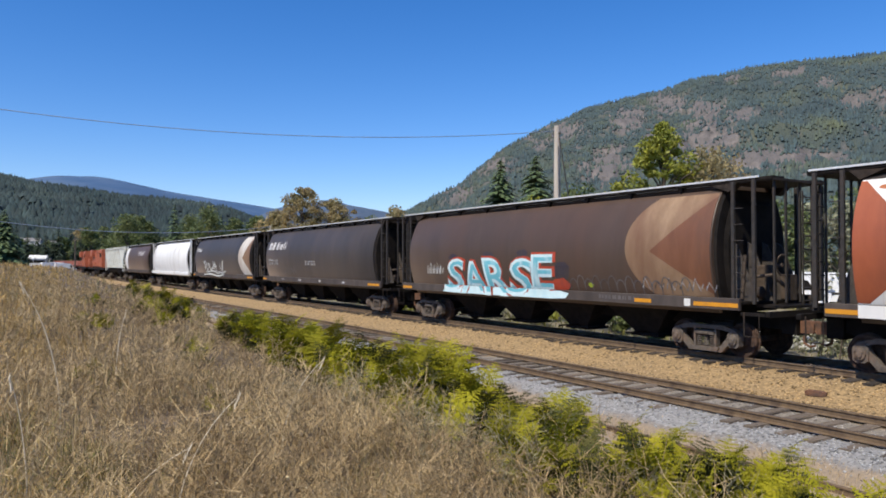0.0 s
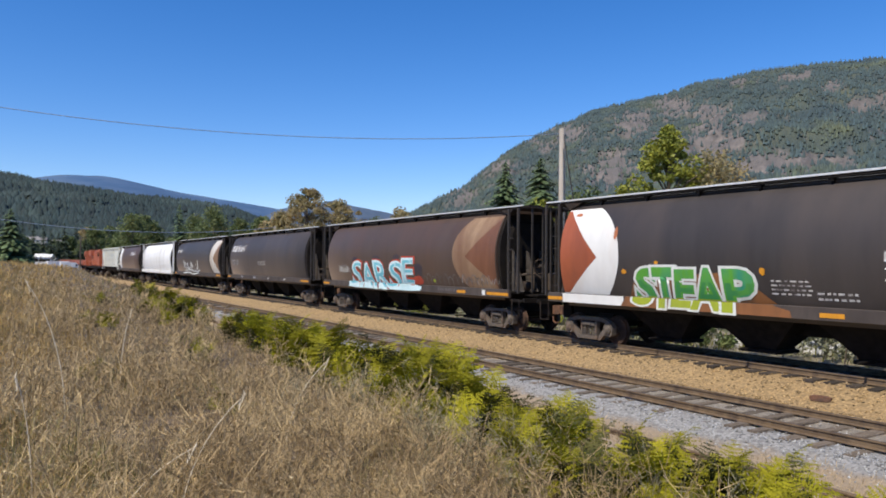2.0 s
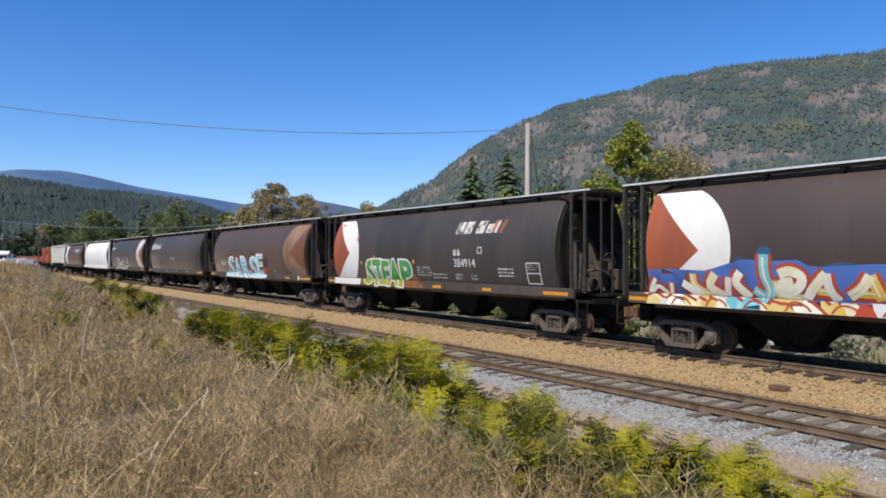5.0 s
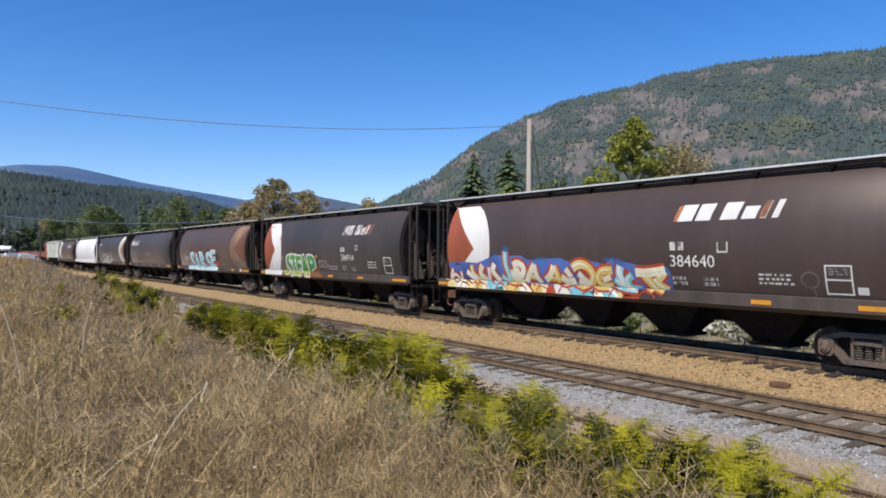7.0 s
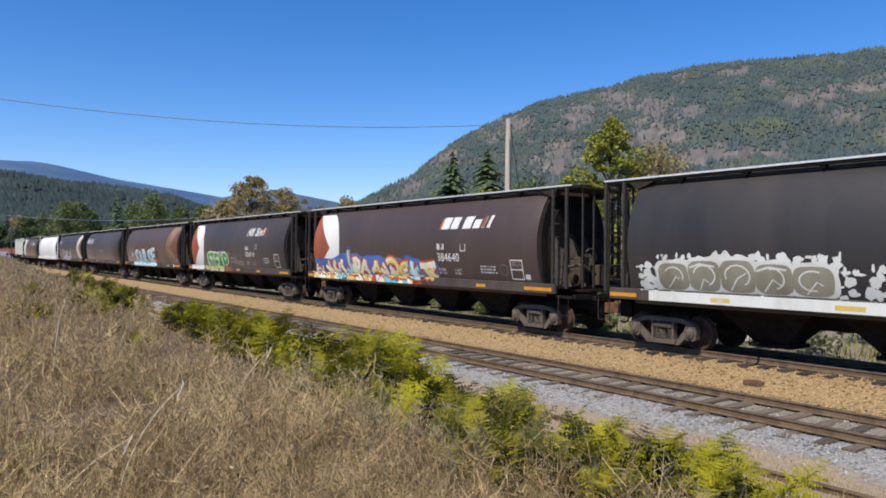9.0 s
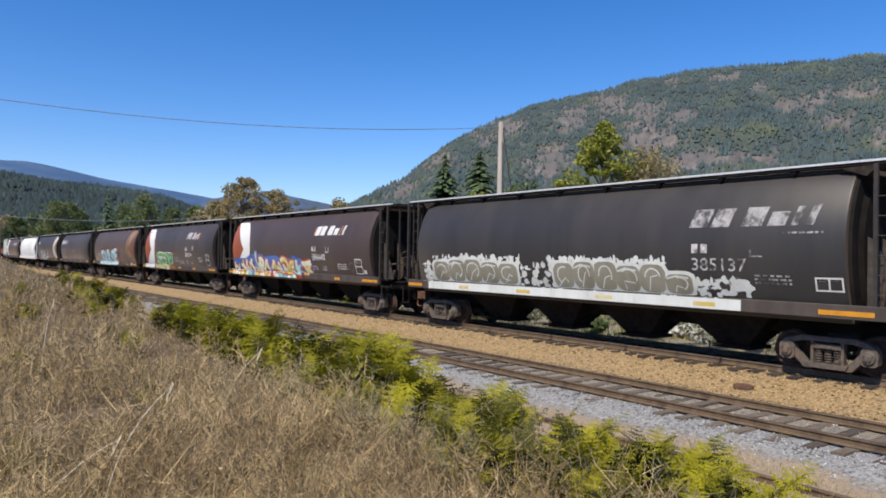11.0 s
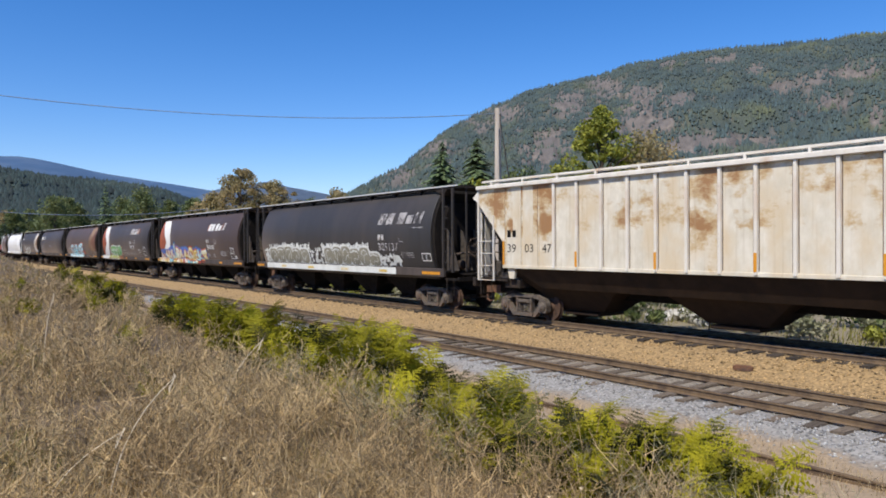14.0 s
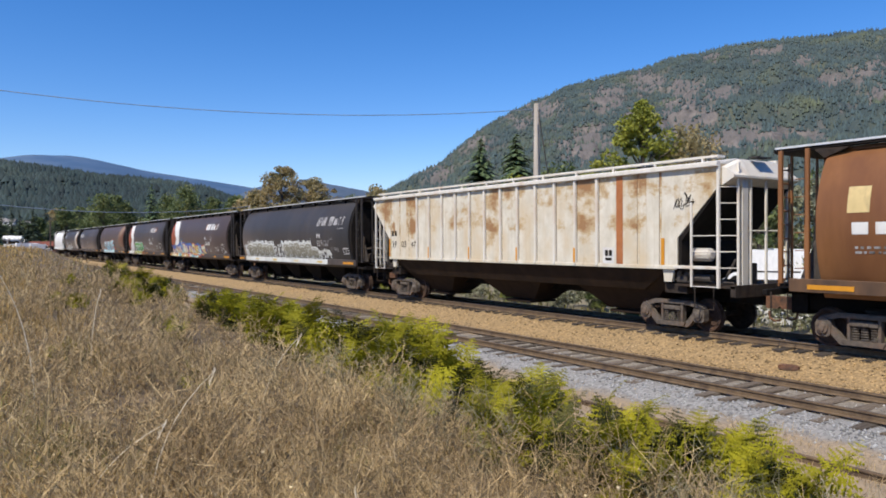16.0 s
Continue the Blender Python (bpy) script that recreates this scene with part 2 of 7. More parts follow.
TAN_PANEL = rust_panel()
TAN_RIB = material("cream_rib_paint", (0.58, 0.545, 0.475), (0.70, 0.67, 0.61), 3, 0.5, 0, 0.05, (0.42, 0.25, 0.13), 1.2, 0.68, stretch=(1, 1, 0.4))
# near-black brown for the underside, much darker than the cream sides
TAN_UNDER = material("near_black_brown_slope_sheet", (0.02, 0.012, 0.007), (0.042, 0.025, 0.0145), 1.5, 0.8, 0, 0.1, (0.014, 0.01, 0.008), 0.8)
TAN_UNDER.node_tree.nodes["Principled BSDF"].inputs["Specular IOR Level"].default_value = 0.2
SPRAY = {
    "cyan": paint("sky_blue_spray", (0.16, 0.50, 0.60), (0.6, 0.75, 0.78), 0.5, 0.6, 2.0),
    "ice": paint("ice_blue_spray", (0.62, 0.80, 0.83), (0.35, 0.62, 0.68), 0.5, 0.62, 2.0),
    "red": paint("red_spray", (0.45, 0.065, 0.03), (0.2, 0.05, 0.04), 0.5, 0.6, 2.0),
    "green": paint("leaf_green_spray", (0.10, 0.34, 0.04), (0.03, 0.24, 0.16), 0.5, 0.56, 2.0),
    "lime": paint("olive_lime_spray", (0.34, 0.40, 0.03), (0.25, 0.3, 0.04), 0.5, 0.6, 2.0),
    "white": paint("white_spray", (0.66, 0.68, 0.65), (0.44, 0.45, 0.4), 0.5, 0.62, 2.0),
    "blue": paint("royal_blue_spray", (0.075, 0.16, 0.46), (0.03, 0.07, 0.25), 0.5, 0.6, 2.0),
    "yellow": paint("yellow_spray", (0.66, 0.45, 0.07), (0.62, 0.55, 0.26), 0.5, 0.5, 2.0),
    "cream": paint("cream_spray", (0.72, 0.68, 0.48), (0.8, 0.8, 0.7), 0.5, 0.55, 2.0),
    "grey": paint("silver_grey_spray", (0.29, 0.275, 0.21), (0.2, 0.185, 0.135), 0.45, 0.55, 2.5),
    "rustbrown": paint("brown_spray", (0.24, 0.10, 0.035), (0.12, 0.06, 0.03), 0.5, 0.55, 2.0),
    "dim": paint("dim_grey_spray", (0.14, 0.125, 0.12), (0.08, 0.07, 0.07), 0.5, 0.5, 3.0),
    "deepblue": paint("deep_blue_overspray", (0.03, 0.10, 0.20), (0.05, 0.06, 0.09), 0.5, 0.52, 3.0),
    "yellowpale": paint("pale_yellow_spray", (0.80, 0.74, 0.46), (0.8, 0.8, 0.7), 0.5, 0.55, 2.0),
    "leaf": paint("deep_green_spray", (0.045, 0.24, 0.07), (0.08, 0.3, 0.05), 0.5, 0.55, 2.0),
    "violet": paint("dark_violet_spray", (0.035, 0.028, 0.045), (0.05, 0.04, 0.04), 0.5, 0.5, 3.0),
}
RAIL = material("rusty_rail_side", (0.12, 0.08, 0.047), (0.19, 0.135, 0.082), 9, 0.75, 0.2, 0.2, (0.06, 0.04, 0.03), 2)
RAIL_TOP = material("worn_rail_head", (0.12, 0.09, 0.075), (0.2, 0.16, 0.135), 9, 0.45, 0.6, 0.05)
TIE = material("weathered_tie_wood", (0.06, 0.046, 0.034), (0.17, 0.138, 0.105), 7, 0.9, 0, 0.5, (0.045, 0.033, 0.026), 2.2, rand=0.5, stretch=(6, 0.8, 3))
TIE_OIL = material("oily_dark_tie_wood", (0.022, 0.017, 0.013), (0.06, 0.047, 0.037), 7, 0.85, 0, 0.4, (0.035, 0.026, 0.02), 2.2, rand=0.4, stretch=(6, 0.8, 3))
GRAVEL_TAN = material("tan_gravel", (0.19, 0.12, 0.053), (0.41, 0.29, 0.14), 18, 0.9, 0, 0.4, (0.30, 0.235, 0.15), 0.5, 0.6, 0.15, island=0.75)
GRAVEL_GREY = material("grey_crushed_rock", (0.19, 0.196, 0.2), (0.37, 0.375, 0.375), 18, 0.9, 0, 0.4, island=0.55)
GRASS_DRY = material("dry_grass_blades", (0.26, 0.18, 0.078), (0.43, 0.32, 0.145), 1.2, 0.8, 0, 0, (0.46, 0.35, 0.175), 0.35, 0.58, island=0.6, thin=0.3)
GRASS_GOLD = material("golden_grass_blades", (0.40, 0.262, 0.09), (0.56, 0.395, 0.15), 1.2, 0.8, 0, 0, (0.38, 0.255, 0.1), 0.35, 0.6, island=0.45, thin=0.3)
WEED_DRY = material("dead_weed_stems", (0.235, 0.162, 0.08), (0.44, 0.325, 0.165), 2.0, 0.85, 0, 0, (0.56, 0.43, 0.23), 0.5, 0.58, island=0.6, thin=0.15)
SEED = material("dry_seed_heads", (0.14, 0.092, 0.045), (0.38, 0.28, 0.15), 9.0, 0.9, 0, 0, (0.62, 0.5, 0.32), 2.5, 0.62, island=0.6)
WEED_GREEN = material("fading_green_weeds", (0.13, 0.14, 0.04), (0.27, 0.26, 0.08), 2.0, 0.7, 0, 0, (0.4, 0.34, 0.12), 0.6, island=0.4, thin=0.35)
WEED_GREY = material("grey_green_weed_stems", (0.17, 0.155, 0.085), (0.33, 0.295, 0.18), 2.0, 0.85, 0, 0, (0.4, 0.35, 0.22), 0.5, 0.6, island=0.5, thin=0.2)
VERGE = material("pale_verge_grass", (0.36, 0.27, 0.15), (0.52, 0.41, 0.25), 1.5, 0.85, 0, 0, island=0.4, thin=0.3)
WISP = material("pale_straw_wisps", (0.6, 0.475, 0.265), (0.78, 0.65, 0.4), 1.5, 0.8, 0, 0, island=0.3, thin=0.3)
STALK = material("pale_straw_stalk", (0.6, 0.51, 0.36), (0.78, 0.69, 0.52), 6, 0.7, 0, 0)
FERN = material("bracken_green", (0.14, 0.14, 0.009), (0.34, 0.32, 0.018), 9.0, 0.7, 0, 0, (0.33, 0.285, 0.018), 1.8, 0.62, rand=0.45, thin=0.25)
# darker bracken copy: clump shade put into the colour, plus brown withered spots
FERN_SHADED = material("bracken_shaded_green", (0.034, 0.04, 0.014), (0.085, 0.088, 0.024), 2.5, 0.6, 0, 0, (0.16, 0.12, 0.04), 1.2, 0.66, rand=0.4, thin=0.2)
for dull in (FERN, FERN_SHADED):
    dull.node_tree.nodes["Principled BSDF"].inputs["Specular IOR Level"].default_value = 0.15
BARK = material("grey_brown_bark", (0.06, 0.048, 0.038), (0.13, 0.105, 0.085), 6, 0.9, 0, 0.6, stretch=(1, 1, 0.3))
POLE_WOOD = material("bleached_pole_wood", (0.38, 0.33, 0.28), (0.54, 0.48, 0.41), 5, 0.85, 0, 0.3, (0.2, 0.16, 0.13), 1.0, stretch=(1, 1, 0.08))
LEAF_LIME = material("yellow_green_leaves", (0.21, 0.235, 0.028), (0.4, 0.385, 0.055), 0.8, 0.6, 0, 0, (0.15, 0.185, 0.03), 0.35, 0.55, island=0.35, thin=0.35)
LEAF_GREY = material("grey_green_scrub_leaves", (0.10, 0.115, 0.06), (0.26, 0.27, 0.17), 3.0, 0.7, 0, 0, (0.34, 0.33, 0.25), 1.2, 0.58, island=0.45, thin=0.25)
LEAF_BROWN = material("turning_brown_leaves", (0.31, 0.24, 0.115), (0.48, 0.38, 0.195), 0.5, 0.65, 0, 0, (0.24, 0.225, 0.105), 0.2, 0.55, island=0.35, thin=0.45)
LEAF_GREEN = material("summer_green_leaves", (0.075, 0.115, 0.04), (0.145, 0.185, 0.065), 0.5, 0.6, 0, 0, (0.2, 0.21, 0.07), 0.2, 0.58, island=0.25, thin=0.35)
NEEDLE = material("dark_conifer_needles", (0.065, 0.112, 0.05), (0.135, 0.19, 0.08), 0.8, 0.7, 0, 0, (0.14, 0.19, 0.08), 0.3, island=0.35, thin=0.15)
DEEP_NEEDLE = material("deep_green_needles", (0.018, 0.035, 0.024), (0.042, 0.068, 0.04), 0.8, 0.8, 0, 0, (0.06, 0.085, 0.045), 0.3, island=0.3, thin=0.1)
ASPHALT_CABLE = material("grey_cable", (0.12, 0.16, 0.24), (0.2, 0.25, 0.33), 3, 0.6, 0, 0)


# ---- mesh building
class Build:
    """Collects vertices and faces of one mesh."""

    def __init__(self):
        self.v, self.f = [], []

    def add(self, verts, faces):
        n = len(self.v)
        self.v += [tuple(p) for p in verts]
        self.f += [tuple(i + n for i in q) for q in faces]
        return self

    def box(self, x0, x1, y0, y1, z0, z1, c=0.0):
        """A box; c cuts its long vertical and horizontal edges."""
        if c <= 0:
            v = [(x, y, z) for x in (x0, x1) for y in (y0, y1) for z in (z0, z1)]
            return self.add(v, [(0, 1, 3, 2), (4, 6, 7, 5), (0, 4, 5, 1), (2, 3, 7, 6), (0, 2, 6, 4), (1, 5, 7, 3)])
        ring = [(y0 + c, z0), (y1 - c, z0), (y1, z0 + c), (y1, z1 - c), (y1 - c, z1), (y0 + c, z1), (y0, z1 - c), (y0, z0 + c)]
        return self.loft([[(x, y, z) for y, z in ring] for x in (x0, x1)])

    def loft(self, rings, close=True, caps=True):
        n, k = len(self.v), len(rings[0])
        for r in rings:
            self.v += [tuple(p) for p in r]
        for a in range(len(rings) - 1):
            for b in range(k if close else k - 1):
                c = (b + 1) % k
                self.f.append((n + a * k + b, n + a * k + c, n + (a + 1) * k + c, n + (a + 1) * k + b))
        if caps:
            self.f.append(tuple(n + i for i in range(k))[::-1])
            self.f.append(tuple(n + (len(rings) - 1) * k + i for i in range(k)))
        return self

    def tube(self, pts, r, k=6):
        """A round bar along pts; r one radius or one for each point."""
        rings = []
        pts = [Vector(p) for p in pts]
        for i, p in enumerate(pts):
            d = (pts[min(i + 1, len(pts) - 1)] - pts[max(i - 1, 0)]).normalized()
            a = d.cross(Vector((0, 0, 1)) if abs(d.z) < 0.9 else Vector((1, 0, 0))).normalized()
            b = d.cross(a)
            q = r[i] if isinstance(r, (list, tuple)) else r
            rings.append([p + a * q * math.cos(6.2832 * j / k) + b * q * math.sin(6.2832 * j / k) for j in range(k)])
        return self.loft(rings)

    def poly(self, pts2, y0, y1):
        """A plate with the outline pts2 (x, z) between y0 and y1."""
        return self.loft([[(x, y, z) for x, z in pts2] for y in (y0, y1)])

    def mesh(self, name, mat):
        me = bpy.data.meshes.new(name)
        me.from_pydata(self.v, [], self.f)
        me.materials.append(mat)
        bm = bmesh.new()
        bm.from_mesh(me)
        bmesh.ops.recalc_face_normals(bm, faces=bm.faces)
        bm.to_mesh(me)
        bm.free()
        return me


def part(name, b, mat, parent=None, label="", smooth=False):
    """One mesh object, as a part of parent; b is a Build or a finished mesh."""
    me = b if isinstance(b, bpy.types.Mesh) else b.mesh(name, mat)
    if smooth:
        me.shade_smooth()
        me.set_sharp_from_angle(angle=radians(38))
    ob = new(name, me)
    ob.parent = parent
    return tagged(ob, label)


def fast_mesh(name, verts, tris, mat):
    """A large triangle mesh from arrays."""
    verts, tris = np.asarray(verts, np.float32).reshape(-1, 3), np.asarray(tris, np.int32).reshape(-1, 3)
    me = bpy.data.meshes.new(name)
    me.vertices.add(len(verts))
    me.vertices.foreach_set("co", verts.ravel())
    me.loops.add(tris.size)
    me.loops.foreach_set("vertex_index", tris.ravel())
    me.polygons.add(len(tris))
    me.polygons.foreach_set("loop_start", np.arange(0, tris.size, 3, dtype=np.int32))
    me.update(calc_edges=True)
    me.validate()
    me.materials.append(mat)
    return me


def empty(name, m=None):
    ob = new(name)
    ob.empty_display_size = 0.3
    if m:
        ob.matrix_basis = m
    return ob


def sstep(a, b, x):
    t = np.clip((x - a) / (b - a), 0, 1)
    return t * t * (3 - 2 * t)


def wobble(x, y, s, seed=0.0):
    """Cheap smooth noise on arrays, about -1 to 1."""
    return (np.sin(x / s * 1.7 + 1.3 * np.sin(y / s * 1.1 + seed) + seed) + np.sin(y / s * 2.1 + 1.7 * np.sin(x / s * 0.9 + 2 * seed)) +
            0.6 * np.sin((x + y) / s * 3.7 + seed * 3) + 0.5 * np.sin((x - 1.3 * y) / s * 5.3 + seed)) / 3.1

# ---- land
Y_MAIN, Y_SIDE, Y_OLD = 17.04, 12.82, 8.93      # track centres
Z_SIDE, Z_OLD = -0.36, -0.57                    # their rail tops; the main line's is 0


def ground_z(x, y):
    """Height of the ground: bank by the camera, three track beds, flat field beyond."""
    x, y = np.asarray(x, float), np.asarray(y, float)
    d = np.clip(-x, 0, 75)
    bank = 0.82 + 0.020 * d - 0.085 * np.clip(y, -8, 8) + 0.05 * wobble(x, y, 2.1) + 0.035 * np.clip(-y - 3, 0, 30)
    bank = bank + 0.0 * x
    edge = 4.1 + 0.035 * d + 0.25 * wobble(x, y * 0, 3.0, 2)
    low = -0.68 + 0.02 * wobble(x, y, 0.9, 1)
    low = low + 0.135 * sstep(10.7, 11.5, y) * (1 - sstep(14.3, 15.0, y)) + 0.51 * sstep(14.1, 15.95, y) * (1 - sstep(18.6, 20.2, y)) - 0.15 * sstep(19.5, 22, y)
    low = low + 1.3 * sstep(155, 200, -x) * (1 - sstep(11, 16, y))
    t = sstep(edge, edge + 2.6, y)
    return bank * (1 - t) + low * t


def axis(lo, hi, step, far, grow=1.16):
    a = list(np.arange(lo, hi + 1e-6, step))
    s, up = step, [a[-1]]
    while up[-1] < far:
        s *= grow
        up.append(up[-1] + s)
    s, dn = step, [a[0]]
    while dn[-1] > -far:
        s *= grow
        dn.append(dn[-1] - s)
    return np.array(dn[:0:-1] + a + up[1:])


def sheet(name, xs, ys, zf, mat):
    X, Y = np.meshgrid(xs, ys, indexing="ij")
    Z = zf(X, Y)
    nx, ny = X.shape
    i = np.arange(nx * ny).reshape(nx, ny)
    a, b, c, d = i[:-1, :-1].ravel(), i[1:, :-1].ravel(), i[1:, 1:].ravel(), i[:-1, 1:].ravel()
    me = fast_mesh(name, np.stack([X, Y, Z], -1), np.concatenate([np.stack([a, b, c], 1), np.stack([a, c, d], 1)]), mat)
    me.shade_smooth()
    return me


def ground_material():
    m = material("ground_soils", (0.085, 0.062, 0.04), (0.17, 0.125, 0.08), 3.0, 0.95, 0, 0.5, (0.07, 0.06, 0.035), 0.8)
    nd, ln = m.node_tree.nodes, m.node_tree.links
    bsdf = nd["Principled BSDF"]
    base = bsdf.inputs["Base Color"].links[0].from_socket
    geo = nd.new("ShaderNodeNewGeometry")
    sep = nd.new("ShaderNodeSeparateXYZ")
    ln.new(geo.outputs["Position"], sep.inputs[0])
    wob = nd.new("ShaderNodeTexNoise")
    wob.inputs["Scale"].default_value, wob.inputs["Detail"].default_value = 0.9, 5
    ln.new(geo.outputs["Position"], wob.inputs["Vector"])
    off = nd.new("ShaderNodeMath")
    off.operation = "MULTIPLY_ADD"
    off.inputs[1].default_value = 1.6
    ln.new(wob.outputs["Fac"], off.inputs[0])
    ln.new(sep.outputs["Y"], off.inputs[2])          # y + 1.6 * noise, about y + 0.8
    fine = nd.new("ShaderNodeTexVoronoi")
    fine.inputs["Scale"].default_value = 22
    ln.new(geo.outputs["Position"], fine.inputs["Vector"])

    def zone(col, lo, hi, under, soft=0.35, grain=0.5):
        a, b = nd.new("ShaderNodeMapRange"), nd.new("ShaderNodeMapRange")
        for r, p, q in ((a, lo, lo + soft), (b, hi, hi + soft)):
            r.inputs["From Min"].default_value, r.inputs["From Max"].default_value = p + 0.8, q + 0.8
            ln.new(off.outputs[0], r.inputs["Value"])
        sub = nd.new("ShaderNodeMath")
        sub.operation = "SUBTRACT"
        sub.use_clamp = True
        ln.new(a.outputs[0], sub.inputs[0])
        ln.new(b.outputs[0], sub.inputs[1])
        tone = nd.new("ShaderNodeMix")
        tone.data_type = "RGBA"
        ln.new(fine.outputs["Color"], tone.inputs[0])
        tone.inputs[6].default_value = (*[v * (1 - grain) for v in col], 1)
        tone.inputs[7].default_value = (*[min(v * (1 + grain * 0.6), 0.9) for v in col], 1)
        mx = nd.new("ShaderNodeMix")
        mx.data_type = "RGBA"
        ln.new(sub.outputs[0], mx.inputs[0])
        ln.new(under, mx.inputs[6])
        ln.new(tone.outputs[2], mx.inputs[7])
        return mx.outputs[2]

    col = zone((0.30, 0.235, 0.16), 6.6, 10.6, base, 0.6, 0.25)        # sandy strip by the old track
    col = zone((0.26, 0.258, 0.25), 10.6, 13.1, col, 0.4, 0.5)         # grey crushed rock
    col = zone((0.22, 0.195, 0.16), 12.0, 13.55, col, 0.3, 0.5)       # dirt between the siding's rails
    col = zone((0.30, 0.207, 0.10), 13.4, 16.1, col, 0.4, 0.5)        # tan gravel
    col = zone((0.15, 0.118, 0.085), 16.2, 19.2, col, 0.3, 0.5)        # oily main-line ballast
    col = zone((0.22, 0.19, 0.125), 20.0, 4000, col, 1.0, 0.4)         # field beyond
    ln.new(col, bsdf.inputs["Base Color"])
    return m


GROUND = ground_material()
ground = new("ground", sheet("ground", axis(-62, 12, 0.45, 4300), axis(-10, 24, 0.3, 4300), ground_z, GROUND))
tagged(ground, "dry grassy bank, sandy strip, grey and tan gravel track beds and field", "ground", kind="structure")


# ---- hills
def ridge(name, az, el, r0, r1, mat, rough, power, seed, base=-6.0, cols=260, rows=90):
    """A mountain side seen from the bank: ridge heights el (degrees) over compass angles az (degrees), foot at r0, crest at r1."""
    aa = np.linspace(az[0], az[-1], cols)
    order = np.argsort(az)
    top = np.interp(aa, np.array(az)[order], np.array(el)[order])
    w = 2 * (cols // 40) + 1
    k = np.hanning(w)
    top = np.convolve(np.pad(top, w // 2, mode="edge"), k / k.sum(), "valid")
    u = np.linspace(0, 1.25, rows)
    A, U = np.meshgrid(np.radians(aa), u, indexing="ij")
    R = r0 + (r1 - r0) * U
    H = np.tan(np.radians(top))[:, None] * r1 + 2.43
    shape = np.where(U <= 1, np.clip(U, 0, 1) ** power, 1 - (U - 1) * 1.1)
    X, Y = R * np.cos(A), R * np.sin(A)
    n = wobble(X, Y, r1 * 0.055, seed) + 0.5 * wobble(X, Y, r1 * 0.021, seed + 1) + 0.28 * wobble(X, Y, r1 * 0.009, seed + 4)
    Z = base + (H - base) * shape + rough * n * np.clip(U * 3, 0, 1) * (1 - 0.75 * np.clip(U, 0, 1) ** 4)
    nx, ny = X.shape
    i = np.arange(nx * ny).reshape(nx, ny)
    a, b, c, d = i[:-1, :-1].ravel(), i[1:, :-1].ravel(), i[1:, 1:].ravel(), i[:-1, 1:].ravel()
    me = fast_mesh(name, np.stack([X, Y, Z], -1), np.concatenate([np.stack([a, b, c], 1), np.stack([a, c, d], 1)]), mat)
    me.shade_smooth()
    return new(name, me), (X, Y, Z)


def cones(name, P, h, w, mat, rng, sides=5):
    """Many small far-off conifers, one ragged leaning cone each."""
    n = len(P)
    ang = rng.uniform(0, 6.28, (n, 1)) + np.arange(sides) * 6.2832 / sides
    rr = w[:, None] * rng.uniform(0.6, 1.3, (n, sides))
    ring = np.stack([P[:, None, 0] + rr * np.cos(ang), P[:, None, 1] + rr * np.sin(ang), P[:, None, 2] + h[:, None] * rng.uniform(-0.05, 0.22, (n, sides))], -1)
    apex = np.stack([P[:, 0] + rng.normal(0, 0.08, n) * h, P[:, 1], P[:, 2] + h], -1)[:, None, :]
    j = np.arange(sides)
    t = np.stack([j, (j + 1) % sides, np.full(sides, sides)], 1)
    T = (np.arange(n) * (sides + 1))[:, None, None] + t[None]
    return new(name, fast_mesh(name, np.concatenate([ring, apex], 1).reshape(-1, 3), T.reshape(-1, 3), mat))


def sample(grid, n, rng, u_lo, u_hi, keep):
    X, Y, Z = grid
    nx, ny = X.shape
    out = []
    i = rng.uniform(0, nx - 1.01, n)
    j = rng.uniform(u_lo * ny / 1.25, u_hi * ny / 1.25, n)
    i0, j0 = i.astype(int), np.minimum(j.astype(int), ny - 2)
    fi, fj = i - i0, j - j0
    P = [G[i0, j0] * (1 - fi) * (1 - fj) + G[i0 + 1, j0] * fi * (1 - fj) + G[i0, j0 + 1] * (1 - fi) * fj + G[i0 + 1, j0 + 1] * fi * fj for G in (X, Y, Z)]
    P = np.stack(P, 1)
    return P[keep(P, rng)]


rng = np.random.default_rng(7)
# bare cliffs on the mountainside: compass angle, height angle, half width, half height in degrees
CLIFFS = ((130.1, 11.9, 1.4, 0.7), (127.4, 11.2, 1.1, 0.7), (127.4, 8.9, 2.3, 1.1), (123.7, 7.3, 2.3, 0.8), (120.9, 7.2, 1.1, 0.7), 
          (124.7, 10.6, 1.6, 0.4), (121.7, 13.3, 1.1, 0.3), (133.0, 10.7, 1.4, 0.9), (134.7, 7.3, 1.8, 1.4),
          (137.8, 10.2, 1.4, 0.6), (117.5, 10.9, 0.9, 0.4), (118.6, 7.0, 1.1, 0.5), (127.8, 10.1, 1.4, 0.5))
SOFT_CLIFFS = ((115.7, 11.3, 1.8, 0.6), (113.4, 11.6, 2.3, 0.6), (114.6, 9.7, 1.6, 0.7), (111.5, 8.6, 0.9, 0.7), (140.1, 9.4, 1.4, 0.5), (125.3, 13.3, 1.1, 0.2), (119.4, 12.4, 1.1, 0.3), (131.2, 9.0, 1.1, 1.4), (143.5, 7.6, 2.0, 1.0), (146.4, 5.5, 1.4, 1.2))


